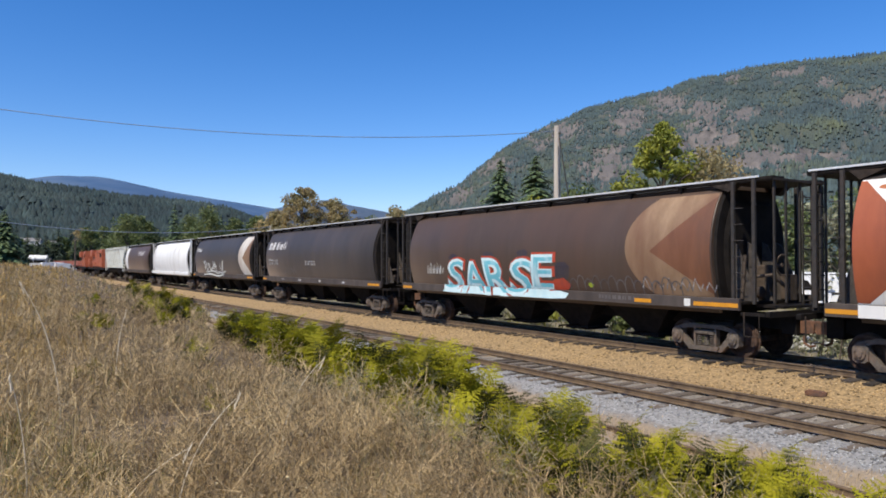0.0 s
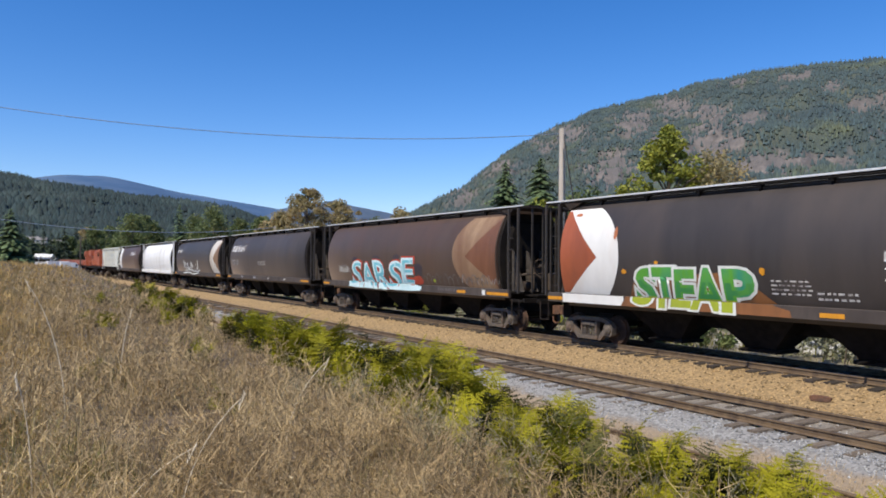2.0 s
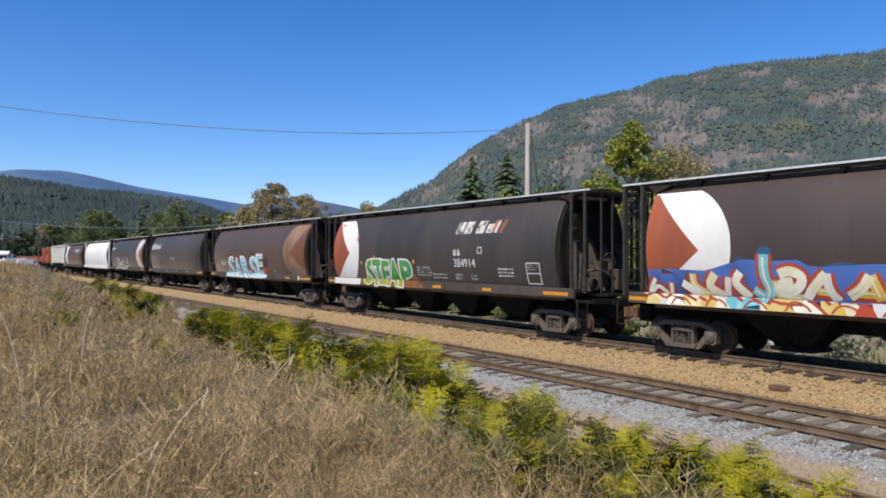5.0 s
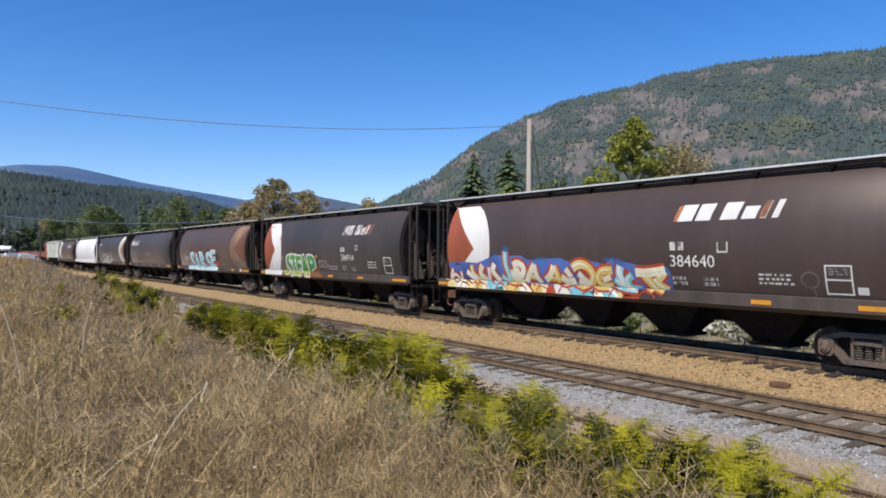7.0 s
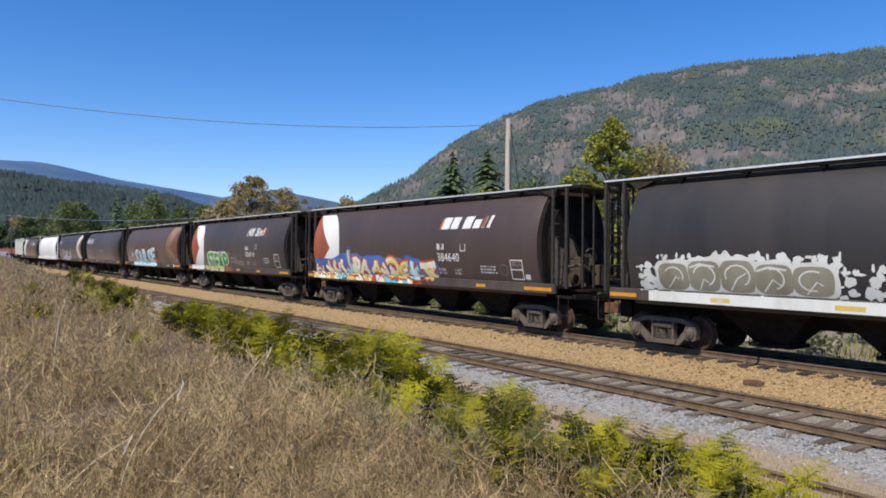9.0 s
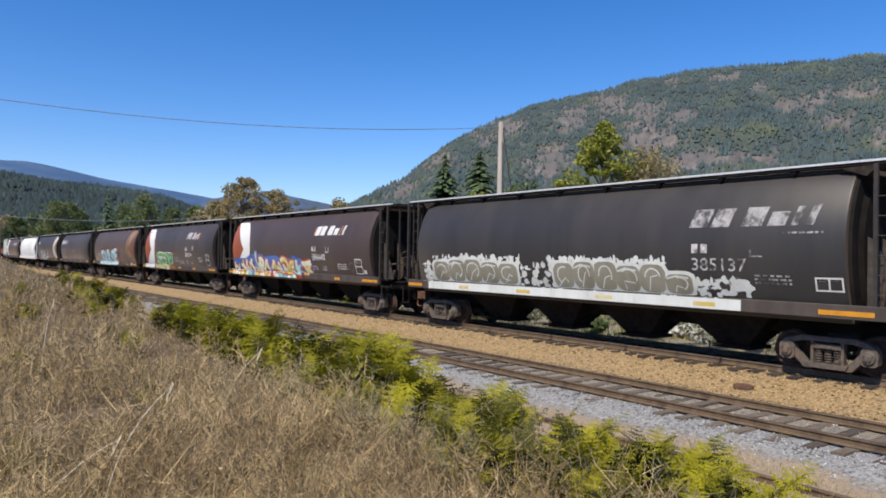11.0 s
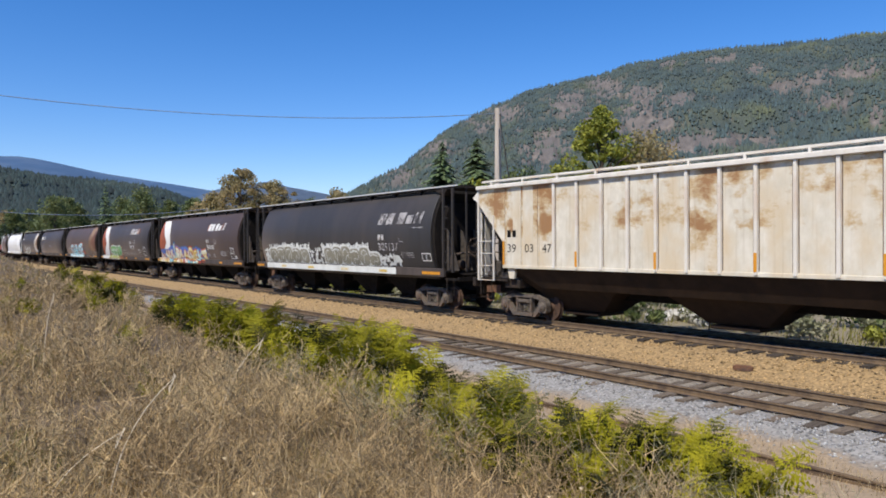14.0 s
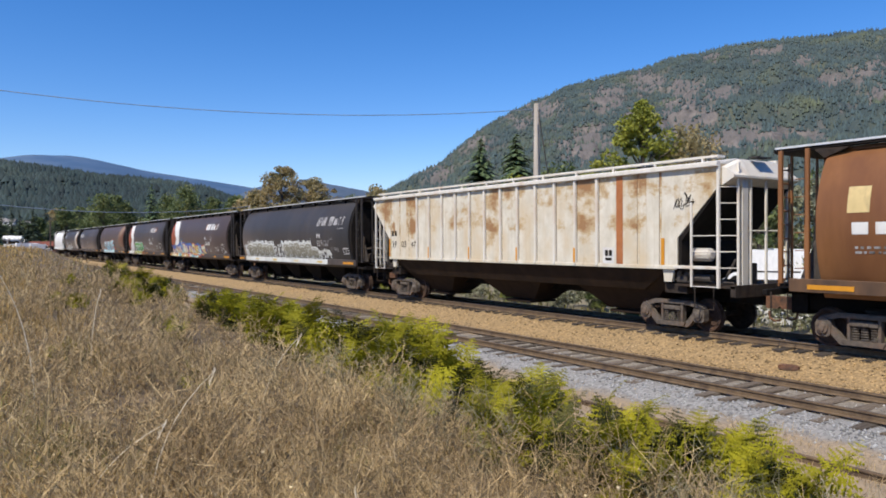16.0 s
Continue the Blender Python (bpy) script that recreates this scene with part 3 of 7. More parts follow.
def bareness(X, Y, Z):
    """How bare of trees the mountainside is, 0 to 1."""
    az, el = np.degrees(np.arctan2(Y, X)), np.degrees(np.arctan2(Z - 2.43, np.hypot(X, Y)))
    az = az + 0.35 * wobble(az, el * 1.5, 0.9, 3.0) + 0.2 * wobble(az, el, 0.3, 8.0)
    el = el + 0.22 * wobble(az * 1.3, el, 0.5, 6.0)
    b = 0 * az
    for group, k in ((CLIFFS, 1.15), (SOFT_CLIFFS, 0.75)):
        for a0, e0, w, h in group:
            b = np.maximum(b, k * np.exp(-((az - a0) / (1.08 * w)) ** 2 - ((el - e0) / (1.12 * h)) ** 2))
    return np.clip(0.84 * b + 0.02 + 0.22 * wobble(az, el * 0.7, 0.42, 2.0) + 0.2 * wobble(az, el * 0.42, 0.17, 5.0), 0, 1)


def mountain_material():
    """Rock in two tones with upright streaks; scrub covers it where the attribute 'bare' is low."""
    m = material("grey_pink_rock_and_scrub", (0.055, 0.053, 0.053), (0.205, 0.18, 0.165), 0.06, 0.9, 0, 0.9, (0.115, 0.107, 0.105), 0.016, 0.5, 0.1, stretch=(1, 1, 0.28), deep=7.0)
    nd, ln = m.node_tree.nodes, m.node_tree.links
    bsdf = nd["Principled BSDF"]
    rock = bsdf.inputs["Base Color"].links[0].from_socket
    at_ = nd.new("ShaderNodeAttribute")
    at_.attribute_name = "bare"
    geo = nd.new("ShaderNodeNewGeometry")
    mp = nd.new("ShaderNodeMapping")
    mp.inputs["Scale"].default_value = (1, 1, 0.45)
    ln.new(geo.outputs["Position"], mp.inputs[0])
    no = nd.new("ShaderNodeTexNoise")
    no.inputs["Scale"].default_value, no.inputs["Detail"].default_value, no.inputs["Roughness"].default_value = 0.03, 7, 0.7
    ln.new(mp.outputs[0], no.inputs["Vector"])
    add = nd.new("ShaderNodeMath")
    add.operation = "MULTIPLY_ADD"
    add.inputs[1].default_value = 0.9
    ln.new(no.outputs["Fac"], add.inputs[0])
    ln.new(at_.outputs["Fac"], add.inputs[2])
    mr = nd.new("ShaderNodeMapRange")
    mr.inputs["From Min"].default_value, mr.inputs["From Max"].default_value = 0.60, 0.92
    ln.new(add.outputs[0], mr.inputs["Value"])
    big = nd.new("ShaderNodeTexNoise")
    big.inputs["Scale"].default_value, big.inputs["Detail"].default_value = 0.006, 4
    ln.new(geo.outputs["Position"], big.inputs["Vector"])
    ramp = nd.new("ShaderNodeValToRGB")
    els = ramp.color_ramp.elements
    # the bluer scrub tone has the mountain's haze painted in
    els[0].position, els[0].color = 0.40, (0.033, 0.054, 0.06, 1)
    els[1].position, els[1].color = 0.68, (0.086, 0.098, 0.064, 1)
    ln.new(big.outputs["Fac"], ramp.inputs[0])
    mx = nd.new("ShaderNodeMix")
    mx.data_type = "RGBA"
    ln.new(mr.outputs[0], mx.inputs[0])
    ln.new(ramp.outputs[0], mx.inputs[6])
    ln.new(rock, mx.inputs[7])
    ln.new(mx.outputs[2], bsdf.inputs["Base Color"])
    return m


ROCK = mountain_material()
FOREST_FLOOR = material("dark_forest_floor", (0.016, 0.028, 0.026), (0.03, 0.045, 0.035), 0.02, 0.95, 0, 0.3)
# forest of the two farthest hills: distance haze mixed into blue base colours
FAR_HAZE = material("distant_haze_blue_forest", (0.033, 0.083, 0.172), (0.044, 0.099, 0.2), 0.004, 1.0, 0, 0.2, (0.09, 0.14, 0.215), 0.002, 0.6)
MID_HAZE = material("haze_blue_green_forest", (0.05, 0.085, 0.14), (0.07, 0.105, 0.16), 0.01, 1.0, 0, 0.2)
# conifer green shifted to blue-grey, standing in for haze on the mountain
HILL_TREE = material("mountain_conifers_hazed", (0.033, 0.057, 0.066), (0.052, 0.08, 0.08), 0.006, 0.9, 0, 0, (0.078, 0.096, 0.06), 0.008, 0.6, 0.08, island=0.3)
# dark green with valley haze added to the colour as blue
LEFT_TREE = material("hillside_conifers_hazed", (0.010, 0.0235, 0.028), (0.017, 0.036, 0.039), 0.02, 0.9, 0, 0, (0.038, 0.06, 0.055), 0.011, 0.6, island=0.35)

MT_AZ = (40, 80, 100, 111, 119, 124, 127.2, 131, 134.3, 137.8, 139.6, 142.7, 144.5, 147.2, 150.4, 154)
MT_EL = (9, 12, 13.4, 13.9, 14.0, 13.95, 13.6, 12.7, 12.25, 11.3, 10.3, 9.0, 7.3, 5.3, 3.95, 2.2)
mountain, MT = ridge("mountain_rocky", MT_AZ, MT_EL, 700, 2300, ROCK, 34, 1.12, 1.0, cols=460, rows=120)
bare_at = mountain.data.attributes.new("bare", "FLOAT", "POINT")
bare_at.data.foreach_set("value", bareness(*MT).astype(np.float32).ravel())
tagged(mountain, "rocky mountainside with pinkish cliffs and scattered conifers", "mountain", kind="structure")
left_hill, LH = ridge("hill_forested", (150, 155, 161.4, 164.3, 168.3, 172.2, 175.1, 177.2, 179.2, 186, 200, 230), (0.5, 1.3, 2.9, 3.9, 4.4, 4.8, 5.15, 5.35, 5.7, 6.2, 6.6, 6.6), 420, 1300, FOREST_FLOOR, 12, 1.0, 3.0)
tagged(left_hill, "dark conifer-covered hillside across the valley", "hill", kind="structure")
far_ridge, _ = ridge("ridge_far", (140, 150, 157.5, 160, 164.3, 168.3, 171.5, 173.2, 175.8, 177.4, 183, 200), (3.0, 3.7, 3.9, 4.03, 4.7, 5.2, 5.9, 6.15, 6.1, 5.75, 5.3, 5.0), 2400, 4200, FAR_HAZE, 9, 0.8, 5.0)
tagged(far_ridge, "distant mountain ridge, haze painted in as blue", "mountain", kind="structure")
mid_hill, MH = ridge("hill_hazed", (146, 149, 151.7, 154, 156.5, 160, 166), (3.2, 3.6, 3.85, 4.4, 4.9, 4.3, 2.0), 1500, 2900, MID_HAZE, 16, 0.9, 8.0)
tagged(mid_hill, "wooded hill closing the valley, haze painted in as blue-green", "hill", kind="structure")


def mt_keep(P, rng):
    clump = 0.62 + 0.4 * wobble(P[:, 0], P[:, 1] * 0.6, 30, 1.0) + 0.25 * wobble(P[:, 0], P[:, 1], 11, 4.0)
    return rng.uniform(0, 1, len(P)) < np.clip(clump, 0.3, 1) * np.clip(1.25 - 1.6 * bareness(P[:, 0], P[:, 1], P[:, 2]), 0.1, 1)


P = sample(MT, 215000, rng, 0.03, 1.0, mt_keep)
az_p = np.degrees(np.arctan2(P[:, 1], P[:, 0]))
P = P[(az_p > 104) & (az_p < 155)]
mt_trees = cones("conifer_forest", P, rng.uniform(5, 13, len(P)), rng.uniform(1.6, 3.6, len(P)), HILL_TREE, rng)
tagged(mt_trees, "scattered conifers on the rocky mountainside, tinted blue-grey for haze", "forest", kind="stuff")
P = sample(LH, 62000, rng, 0.0, 1.02, lambda P, r: np.degrees(np.arctan2(P[:, 1], P[:, 0])) % 360 < 196)
lh_trees = cones("conifer_forest", P, rng.uniform(5, 13, len(P)) * (0.8 + 0.35 * wobble(P[:, 0], P[:, 1], 40, 2.0)), rng.uniform(2.8, 5.2, len(P)), LEFT_TREE, rng)
tagged(lh_trees, "dense dark conifers covering the hillside, tinted bluish for haze", "forest", kind="stuff")


# ---- tracks
CURVE_X, CURVE_R = -145.0, 250.0                # the main line bends to the north beyond here


def on_line(x, lift=0.0):
    """Place and heading on the main line for a distance x along it."""
    if x > CURVE_X:
        return pose(x, Y_MAIN, lift)
    a = (CURVE_X - x) / CURVE_R
    return pose(CURVE_X - CURVE_R * math.sin(a), Y_MAIN + CURVE_R * (1 - math.cos(a)), lift, 0, 0, -math.degrees(a))


def rail_mesh(x0, x1):
    prof = [(-0.076, 0), (0.076, 0), (0.076, 0.014), (0.012, 0.032), (0.012, 0.125), (0.036, 0.140), (0.036, 0.168), (0.028, 0.176), (-0.028, 0.176), (-0.036, 0.168), (-0.036, 0.140), (-0.012, 0.125), (-0.012, 0.032), (-0.076, 0.014)]
    return Build().loft([[(x, y * 0.92, z * 0.8) for y, z in prof] for x in (x0, x1)]).mesh("rail", RAIL)


def bent_rail_mesh(side):
    """The part of a main-line rail that lies in the curve."""
    rings = []
    for k in range(25):
        m = on_line(CURVE_X - 9.0 * k)
        rings.append([m @ Vector((0, side * 0.7525 + y, z)) - Vector((0, Y_MAIN, 0)) for y, z in ((-0.07, 0), (0.07, 0), (0.036, 0.143), (-0.036, 0.143))])
    return Build().loft(rings).mesh("rail", RAIL)


def tie_mesh(rr, length, wood):
    b = Build()
    rings = []
    for k in range(5):
        y = -length / 2 + length * k / 4
        j = [rr.uniform(-0.012, 0.012) for _ in range(4)]
        rings.append([(-0.115 + j[0], y, -0.18), (0.115 + j[1], y, -0.18), (0.112 + j[2], y, -0.012 + j[0]), (0.098, y, j[1] * 0.6), (-0.098, y, j[2] * 0.6), (-0.112 + j[3], y, -0.012 + j[3])])
    return b.loft(rings).mesh("tie", wood)


def track(name, label, yc, ztop, near, rails, pitch, rr, sink=0.05, wood=None, x_end=-420):
    wood = wood or TIE
    t = tagged(empty(name, pose(0, yc, ztop - 0.141)), label, "railway track", kind="structure")
    rm = rail_mesh(x_end, 60)
    for s in rails:
        part("rail", rm, None, t).location = (0, s * 0.7525, 0)
        part("rail_head", Build().box(x_end, 60, -0.026, 0.026, 0.1412, 0.1432), RAIL_TOP, t, "worn brown steel running surface").location = (0, s * 0.7525, 0)
    kinds = [tie_mesh(rr, 2.6, wood) for _ in range(5)]
    x = near[0]
    while x < near[1]:
        o = part("tie", rr.choice(kinds), None, t)
        o.location = (x + rr.uniform(-0.04, 0.04), rr.uniform(-0.07, 0.07), rr.uniform(-sink, 0.006))
        o.rotation_euler = (rr.uniform(-0.008, 0.008), 0, rr.uniform(-0.035, 0.035))
        x += pitch
    rest = Build()
    x = near[0] - pitch
    while x > -130:
        rest.box(x - 0.11, x + 0.11, -1.3, 1.3, -0.18, 0.0)
        x -= pitch
    tagged(part("far_ties", rest, wood, t, "weathered dark wooden ties running into the distance"), kind="stuff")
    return t


rr = random.Random(4)
main = track("track_main", "main line of rusty rails on dark oily ties", Y_MAIN, 0.0, (-58, 8), (-1, 1), 0.5, rr, 0.012, TIE_OIL, CURVE_X)
for side in (-1, 1):
    part("rail", bent_rail_mesh(side), None, main)
track("track_siding", "empty siding with rusty rails and weathered wooden ties", Y_SIDE, Z_SIDE, (-60, 6), (-1, 1), 0.56, rr)
old = tagged(empty("track_old", pose(0, Y_OLD, Z_OLD - 0.141)), "rusty disused rail half buried in sandy ground", "railway track", kind="structure")
part("rail", rail_mesh(-60, 40), None, old).location = (0, 0.7525, 0)


# ---- the train
CARS, WHEELSETS = [], []


def half_width(z):
    """Side of the round-bodied hopper: half width of the body at height z."""
    zs = (1.10, 1.3, 1.5, 1.75, 2.0, 2.3, 2.6, 2.9, 3.2, 3.45, 3.65, 3.85, 4.0, 4.12, 4.22, 4.3)
    ws = (1.21, 1.30, 1.378, 1.460, 1.525, 1.577, 1.602, 1.600, 1.562, 1.500, 1.430, 1.345, 1.265, 1.190, 1.115, 1.03)
    return float(np.interp(z, zs, ws))


SILL_TOP, SILL_Y, SILL_SQUASH = 1.53, 1.585, 0.8


def wrap(bm, layer, flat=None, one=True):
    """Lays a flat figure (x, z) on the near side of a car, piece by piece; flat: a plane side at that half width."""
    if flat is None:
        for k in range(26):
            z = 1.0 + 0.13 * k if k else SILL_TOP
            geom = bm.verts[:] + bm.edges[:] + bm.faces[:]
            bmesh.ops.bisect_plane(bm, geom=geom, plane_co=(0, 0, z), plane_no=(0, 0, 1))
    out = Build()
    bm.faces.ensure_lookup_table()
    for i, f in enumerate(bm.faces):
        step = 0.0 if one else 0.0009 * ((i * 0.618) % 1.0)
        zc = f.calc_center_median().z
        pts = []
        for v in f.verts:
            if flat is not None:
                w = flat
            else:
                w = SILL_Y if zc < SILL_TOP else half_width(v.co.z)
            low = flat is None and zc < SILL_TOP
            pts.append((v.co.x, -(w + 0.003 + 0.0025 * layer + step), SILL_TOP - (SILL_TOP - v.co.z) * SILL_SQUASH if low else v.co.z))
        out.add(pts, [tuple(range(len(pts)))])
    bm.free()
    return out


def decal(name, bm, mat, car, layer=1, label="", flat=None):
    one = name not in ("graffiti_stroke", "graffiti_foot", "graffiti_overspray", "graffiti_rim", "graffiti_fill", "graffiti_linework", "graffiti_tag", "graffiti_scrawl", "graffiti_cloud")
    b = wrap(bm, layer, flat, one)
    me = bpy.data.meshes.new(name)
    me.from_pydata(b.v, [], b.f)
    me.materials.append(mat)
    if one:
        jm = bmesh.new()
        jm.from_mesh(me)
        bmesh.ops.remove_doubles(jm, verts=jm.verts[:], dist=0.0004)
        jm.to_mesh(me)
        jm.free()
        if flat is None:
            me.shade_smooth()
    ob = part(name, me, mat, car, label)
    if name in ("small_print", "graffiti_drips", "graffiti_overspray", "graffiti_scrawl", "graffiti_stroke", "graffiti_foot", "graffiti_linework", "graffiti_tag", "sill_scribble", "paint_patch", "graffiti_rim", "graffiti_fill", "graffiti_cloud", "maker_name_wear", "graffiti_shade", "graffiti_haze"):
        tagged(ob, kind="stuff")
    return ob


def fig(polys):
    """A flat figure from outlines (x, z)."""
    bm = bmesh.new()
    for p in polys:
        vs = [bm.verts.new((x, 0, z)) for x, z in p]
        bm.faces.new(vs)
    bmesh.ops.triangulate(bm, faces=bm.faces[:])
    return bm


def rect(x0, x1, z0, z1):
    return [(x0, z0), (x1, z0), (x1, z1), (x0, z1)]


def words(text, x0, x1, z0, z1, shear=0.0, fat=0.0):
    """Built-in font letters as a flat figure that fills the given box."""
    cu = bpy.data.curves.new("letters", "FONT")
    cu.body, cu.shear, cu.offset = text, shear, fat
    cu.resolution_u = 3
    tmp = new("letters", cu)
    dg = bpy.context.evaluated_depsgraph_get()
    me = bpy.data.meshes.new_from_object(tmp.evaluated_get(dg))
    bpy.data.objects.remove(tmp)
    bm = bmesh.new()
    bm.from_mesh(me)
    bpy.data.meshes.remove(me)
    xs, ys = [v.co.x for v in bm.verts], [v.co.y for v in bm.verts]
    ax, ay = min(xs), min(ys)
    sx, sy = (x1 - x0) / (max(xs) - ax), (z1 - z0) / (max(ys) - ay)
    for v in bm.verts:
        v.co = (x0 + (v.co.x - ax) * sx, 0, z0 + (v.co.y - ay) * sy)
    bmesh.ops.triangulate(bm, faces=bm.faces[:])
    return bm


def below(bm, z):
    """Keeps the part of a flat figure under height z."""
    geom = bm.verts[:] + bm.edges[:] + bm.faces[:]
    bmesh.ops.bisect_plane(bm, geom=geom, plane_co=(0, 0, z), plane_no=(0, 0, 1), clear_outer=True)
    return bm


def above(bm, z):
    """Keeps the part of a flat figure over height z."""
    geom = bm.verts[:] + bm.edges[:] + bm.faces[:]
    bmesh.ops.bisect_plane(bm, geom=geom, plane_co=(0, 0, z), plane_no=(0, 0, 1), clear_inner=True)
    return bm


def stroke(pts, w):
    """A thick painted stroke along pts as quads."""
    out, n = [], len(pts)
    L, R = [], []
    for i, (x, z) in enumerate(pts):
        x2, z2 = pts[min(i + 1, n - 1)]
        x1, z1 = pts[max(i - 1, 0)]
        d = math.hypot(x2 - x1, z2 - z1) or 1
        nx, nz = -(z2 - z1) / d * w / 2, (x2 - x1) / d * w / 2
        L.append((x + nx, z + nz))
        R.append((x - nx, z - nz))
    for i in range(n - 1):
        out.append([L[i], R[i], R[i + 1], L[i + 1]])
    return out


def blob(cx, cz, rx, rz, rr, n=14, rag=0.15):
    return [(cx + rx * (1 + rr.uniform(-rag, rag)) * math.cos(6.2832 * i / n), cz + rz * (1 + rr.uniform(-rag, rag)) * math.sin(6.2832 * i / n)) for i in range(n)]


def bars(x0, x1, z0, z1, rows, rr, gap=0.3):
    """Small unreadable writing: rows of short bars."""
    out = []
    h = (z1 - z0) / rows
    for r in range(rows):
        x = x0
        while x < x1 - 0.03:
            w = rr.uniform(0.05, 0.16)
            out.append(rect(x, min(x + w, x1), z0 + r * h + h * gap, z0 + (r + 1) * h))
            x += w + rr.uniform(0.03, 0.07)
    return out


def slanted(x0, x1, z0, z1, lean=0.14):
    """A maker's name as plain slanted blocks of a name's rhythm."""
    out, w = [], x1 - x0 - lean
    for a, b, k in ((0, 0.155, 1), (0.185, 0.335, 1), (0.43, 0.59, 1), (0.63, 0.76, 0.72), (0.80, 0.85, 0.95), (0.90, 0.955, 1)):
        top = z0 + (z1 - z0) * k
        out.append([(x0 + a * w, z0), (x0 + b * w, z0), (x0 + b * w + lean * k, top), (x0 + a * w + lean * k, top)])
    return out


# shared meshes, built once
def ring_profile(scale=1.0, lo=1.12):
    zs = [lo, 1.3, 1.5, 1.75, 2.0, 2.3, 2.6, 2.9, 3.2, 3.45, 3.65, 3.85, 4.0, 4.12, 4.22, 4.3]
    right = [(half_width(z) * scale, z) for z in zs]
    return right + [(-y, z) for y, z in reversed(right)]


def body_mesh(mat, west=-7.72, east=7.53):
    rings = []
    for x, s in ((west, 0.985), (west + 0.04, 1.0), (-4.0, 1.0), (0, 1.0), (4.0, 1.0), (east - 0.04, 1.0), (east, 0.985)):
        rings.append([(x, y, z) for y, z in ring_profile(s)])
    me = Build().loft(rings).mesh("tank_body", mat)
    me.shade_smooth()
    me.set_sharp_from_angle(angle=radians(40))
    return me


def wheelset_mesh():
    b = Build()
    b.tube([(0, -1.05, 0), (0, 1.05, 0)], 0.075, 10)
    for s in (-1, 1):
        prof = [(0.70, 0.10), (0.70, 0.33), (0.655, 0.36), (0.655, 0.455), (0.685, 0.455), (0.70, 0.425), (0.79, 0.42), (0.79, 0.36), (0.755, 0.33), (0.75, 0.16), (0.80, 0.12), (0.80, 0.08)]
        k = 22
        b.loft([[(q * math.cos(6.2832 * j / k), s * y, q * math.sin(6.2832 * j / k)) for j in range(k)] for y, q in prof])
    return b.mesh("wheelset", WHEEL)


def side_frame_mesh():
    """Cast side frame: flat top bar, sloping arms down to the spring seat, columns, rounded journal boxes with caps."""
    b = Build()
    b.poly([(-0.98, 0.58), (-0.55, 0.68), (0.55, 0.68), (0.98, 0.58), (1.02, 0.67), (0.6, 0.79), (-0.6, 0.79), (-1.02, 0.67)], -0.075, 0.075)
    b.poly([(-0.40, 0.11), (0.40, 0.11), (0.47, 0.22), (-0.47, 0.22)], -0.12, 0.09)
    b.box(-0.44, 0.44, -0.105, -0.085, 0.70, 0.745)
    for s in (-1, 1):
        b.poly([(s * 0.36, 0.09), (s * 0.44, 0.21), (s * 0.76, 0.55), (s * 0.90, 0.47), (s * 0.53, 0.10)][:: s], -0.085, 0.06)
        b.poly([(s * 0.30, 0.18), (s * 0.365, 0.18), (s * 0.365, 0.70), (s * 0.30, 0.70)][:: s], -0.09, 0.07)
        arch = [(s * (0.905 + 0.185 * math.cos(math.pi * k / 8)), 0.50 + 0.185 * math.sin(math.pi * k / 8)) for k in range(9)]
        b.poly((arch + [(s * 0.73, 0.30), (s * 0.80, 0.25), (s * 1.01, 0.25), (s * 1.08, 0.30)])[:: s], -0.12, 0.08)
        k = 14
        b.loft([[(s * 0.905 + q * math.cos(6.2832 * j / k), y, 0.44 + q * math.sin(6.2832 * j / k)) for j in range(k)] for y, q in ((-0.115, 0.14), (-0.165, 0.13), (-0.175, 0.075), (-0.2, 0.07), (-0.205, 0.03))])
        for q in range(3):
            a = 6.2832 * (q + 0.25) / 3
            b.box(s * 0.905 + 0.1 * math.cos(a) - 0.014, s * 0.905 + 0.1 * math.cos(a) + 0.014, -0.19, -0.165, 0.44 + 0.1 * math.sin(a) - 0.014, 0.44 + 0.1 * math.sin(a) + 0.014)
    return b.mesh("side_frame", TRUCK)


def springs_mesh():
    """Coil springs as stacked rings under the bolster end."""
    b = Build()
    k = 8
    for i in range(3):
        x = -0.2 + 0.2 * i
        for j in range(5):
            z = 0.24 + j * 0.055
            b.loft([[(x + q * math.cos(6.2832 * m / k), -0.03 + q * 0.7 * math.sin(6.2832 * m / k), z + dz) for m in range(k)] for q, dz in ((0.075, 0), (0.09, 0.015), (0.075, 0.03))], True, False)
    b.box(-0.30, 0.30, -0.115, 0.09, 0.52, 0.64, 0.015)
    b.box(-0.12, 0.12, -0.14, -0.11, 0.55, 0.61)
    return b.mesh("spring_nest", SPRING)


def coupler_mesh():
    b = Build()
    b.box(-0.75, 0.12, -0.09, 0.09, 0.74, 0.92, 0.02)
    b.poly([(0.05, 0.68), (0.36, 0.68), (0.42, 0.76), (0.42, 0.90), (0.36, 0.98), (0.05, 0.98)], -0.16, 0.16)
    b.tube([(0.2, -0.26, 0.62), (0.22, -0.27, 0.45), (0.36, -0.28, 0.38), (0.5, -0.28, 0.42)], 0.03, 6)
    return b.mesh("coupler", RUST)


MESH = {}


def shared(key, make):
    if key not in MESH:
        MESH[key] = make()
    return MESH[key]


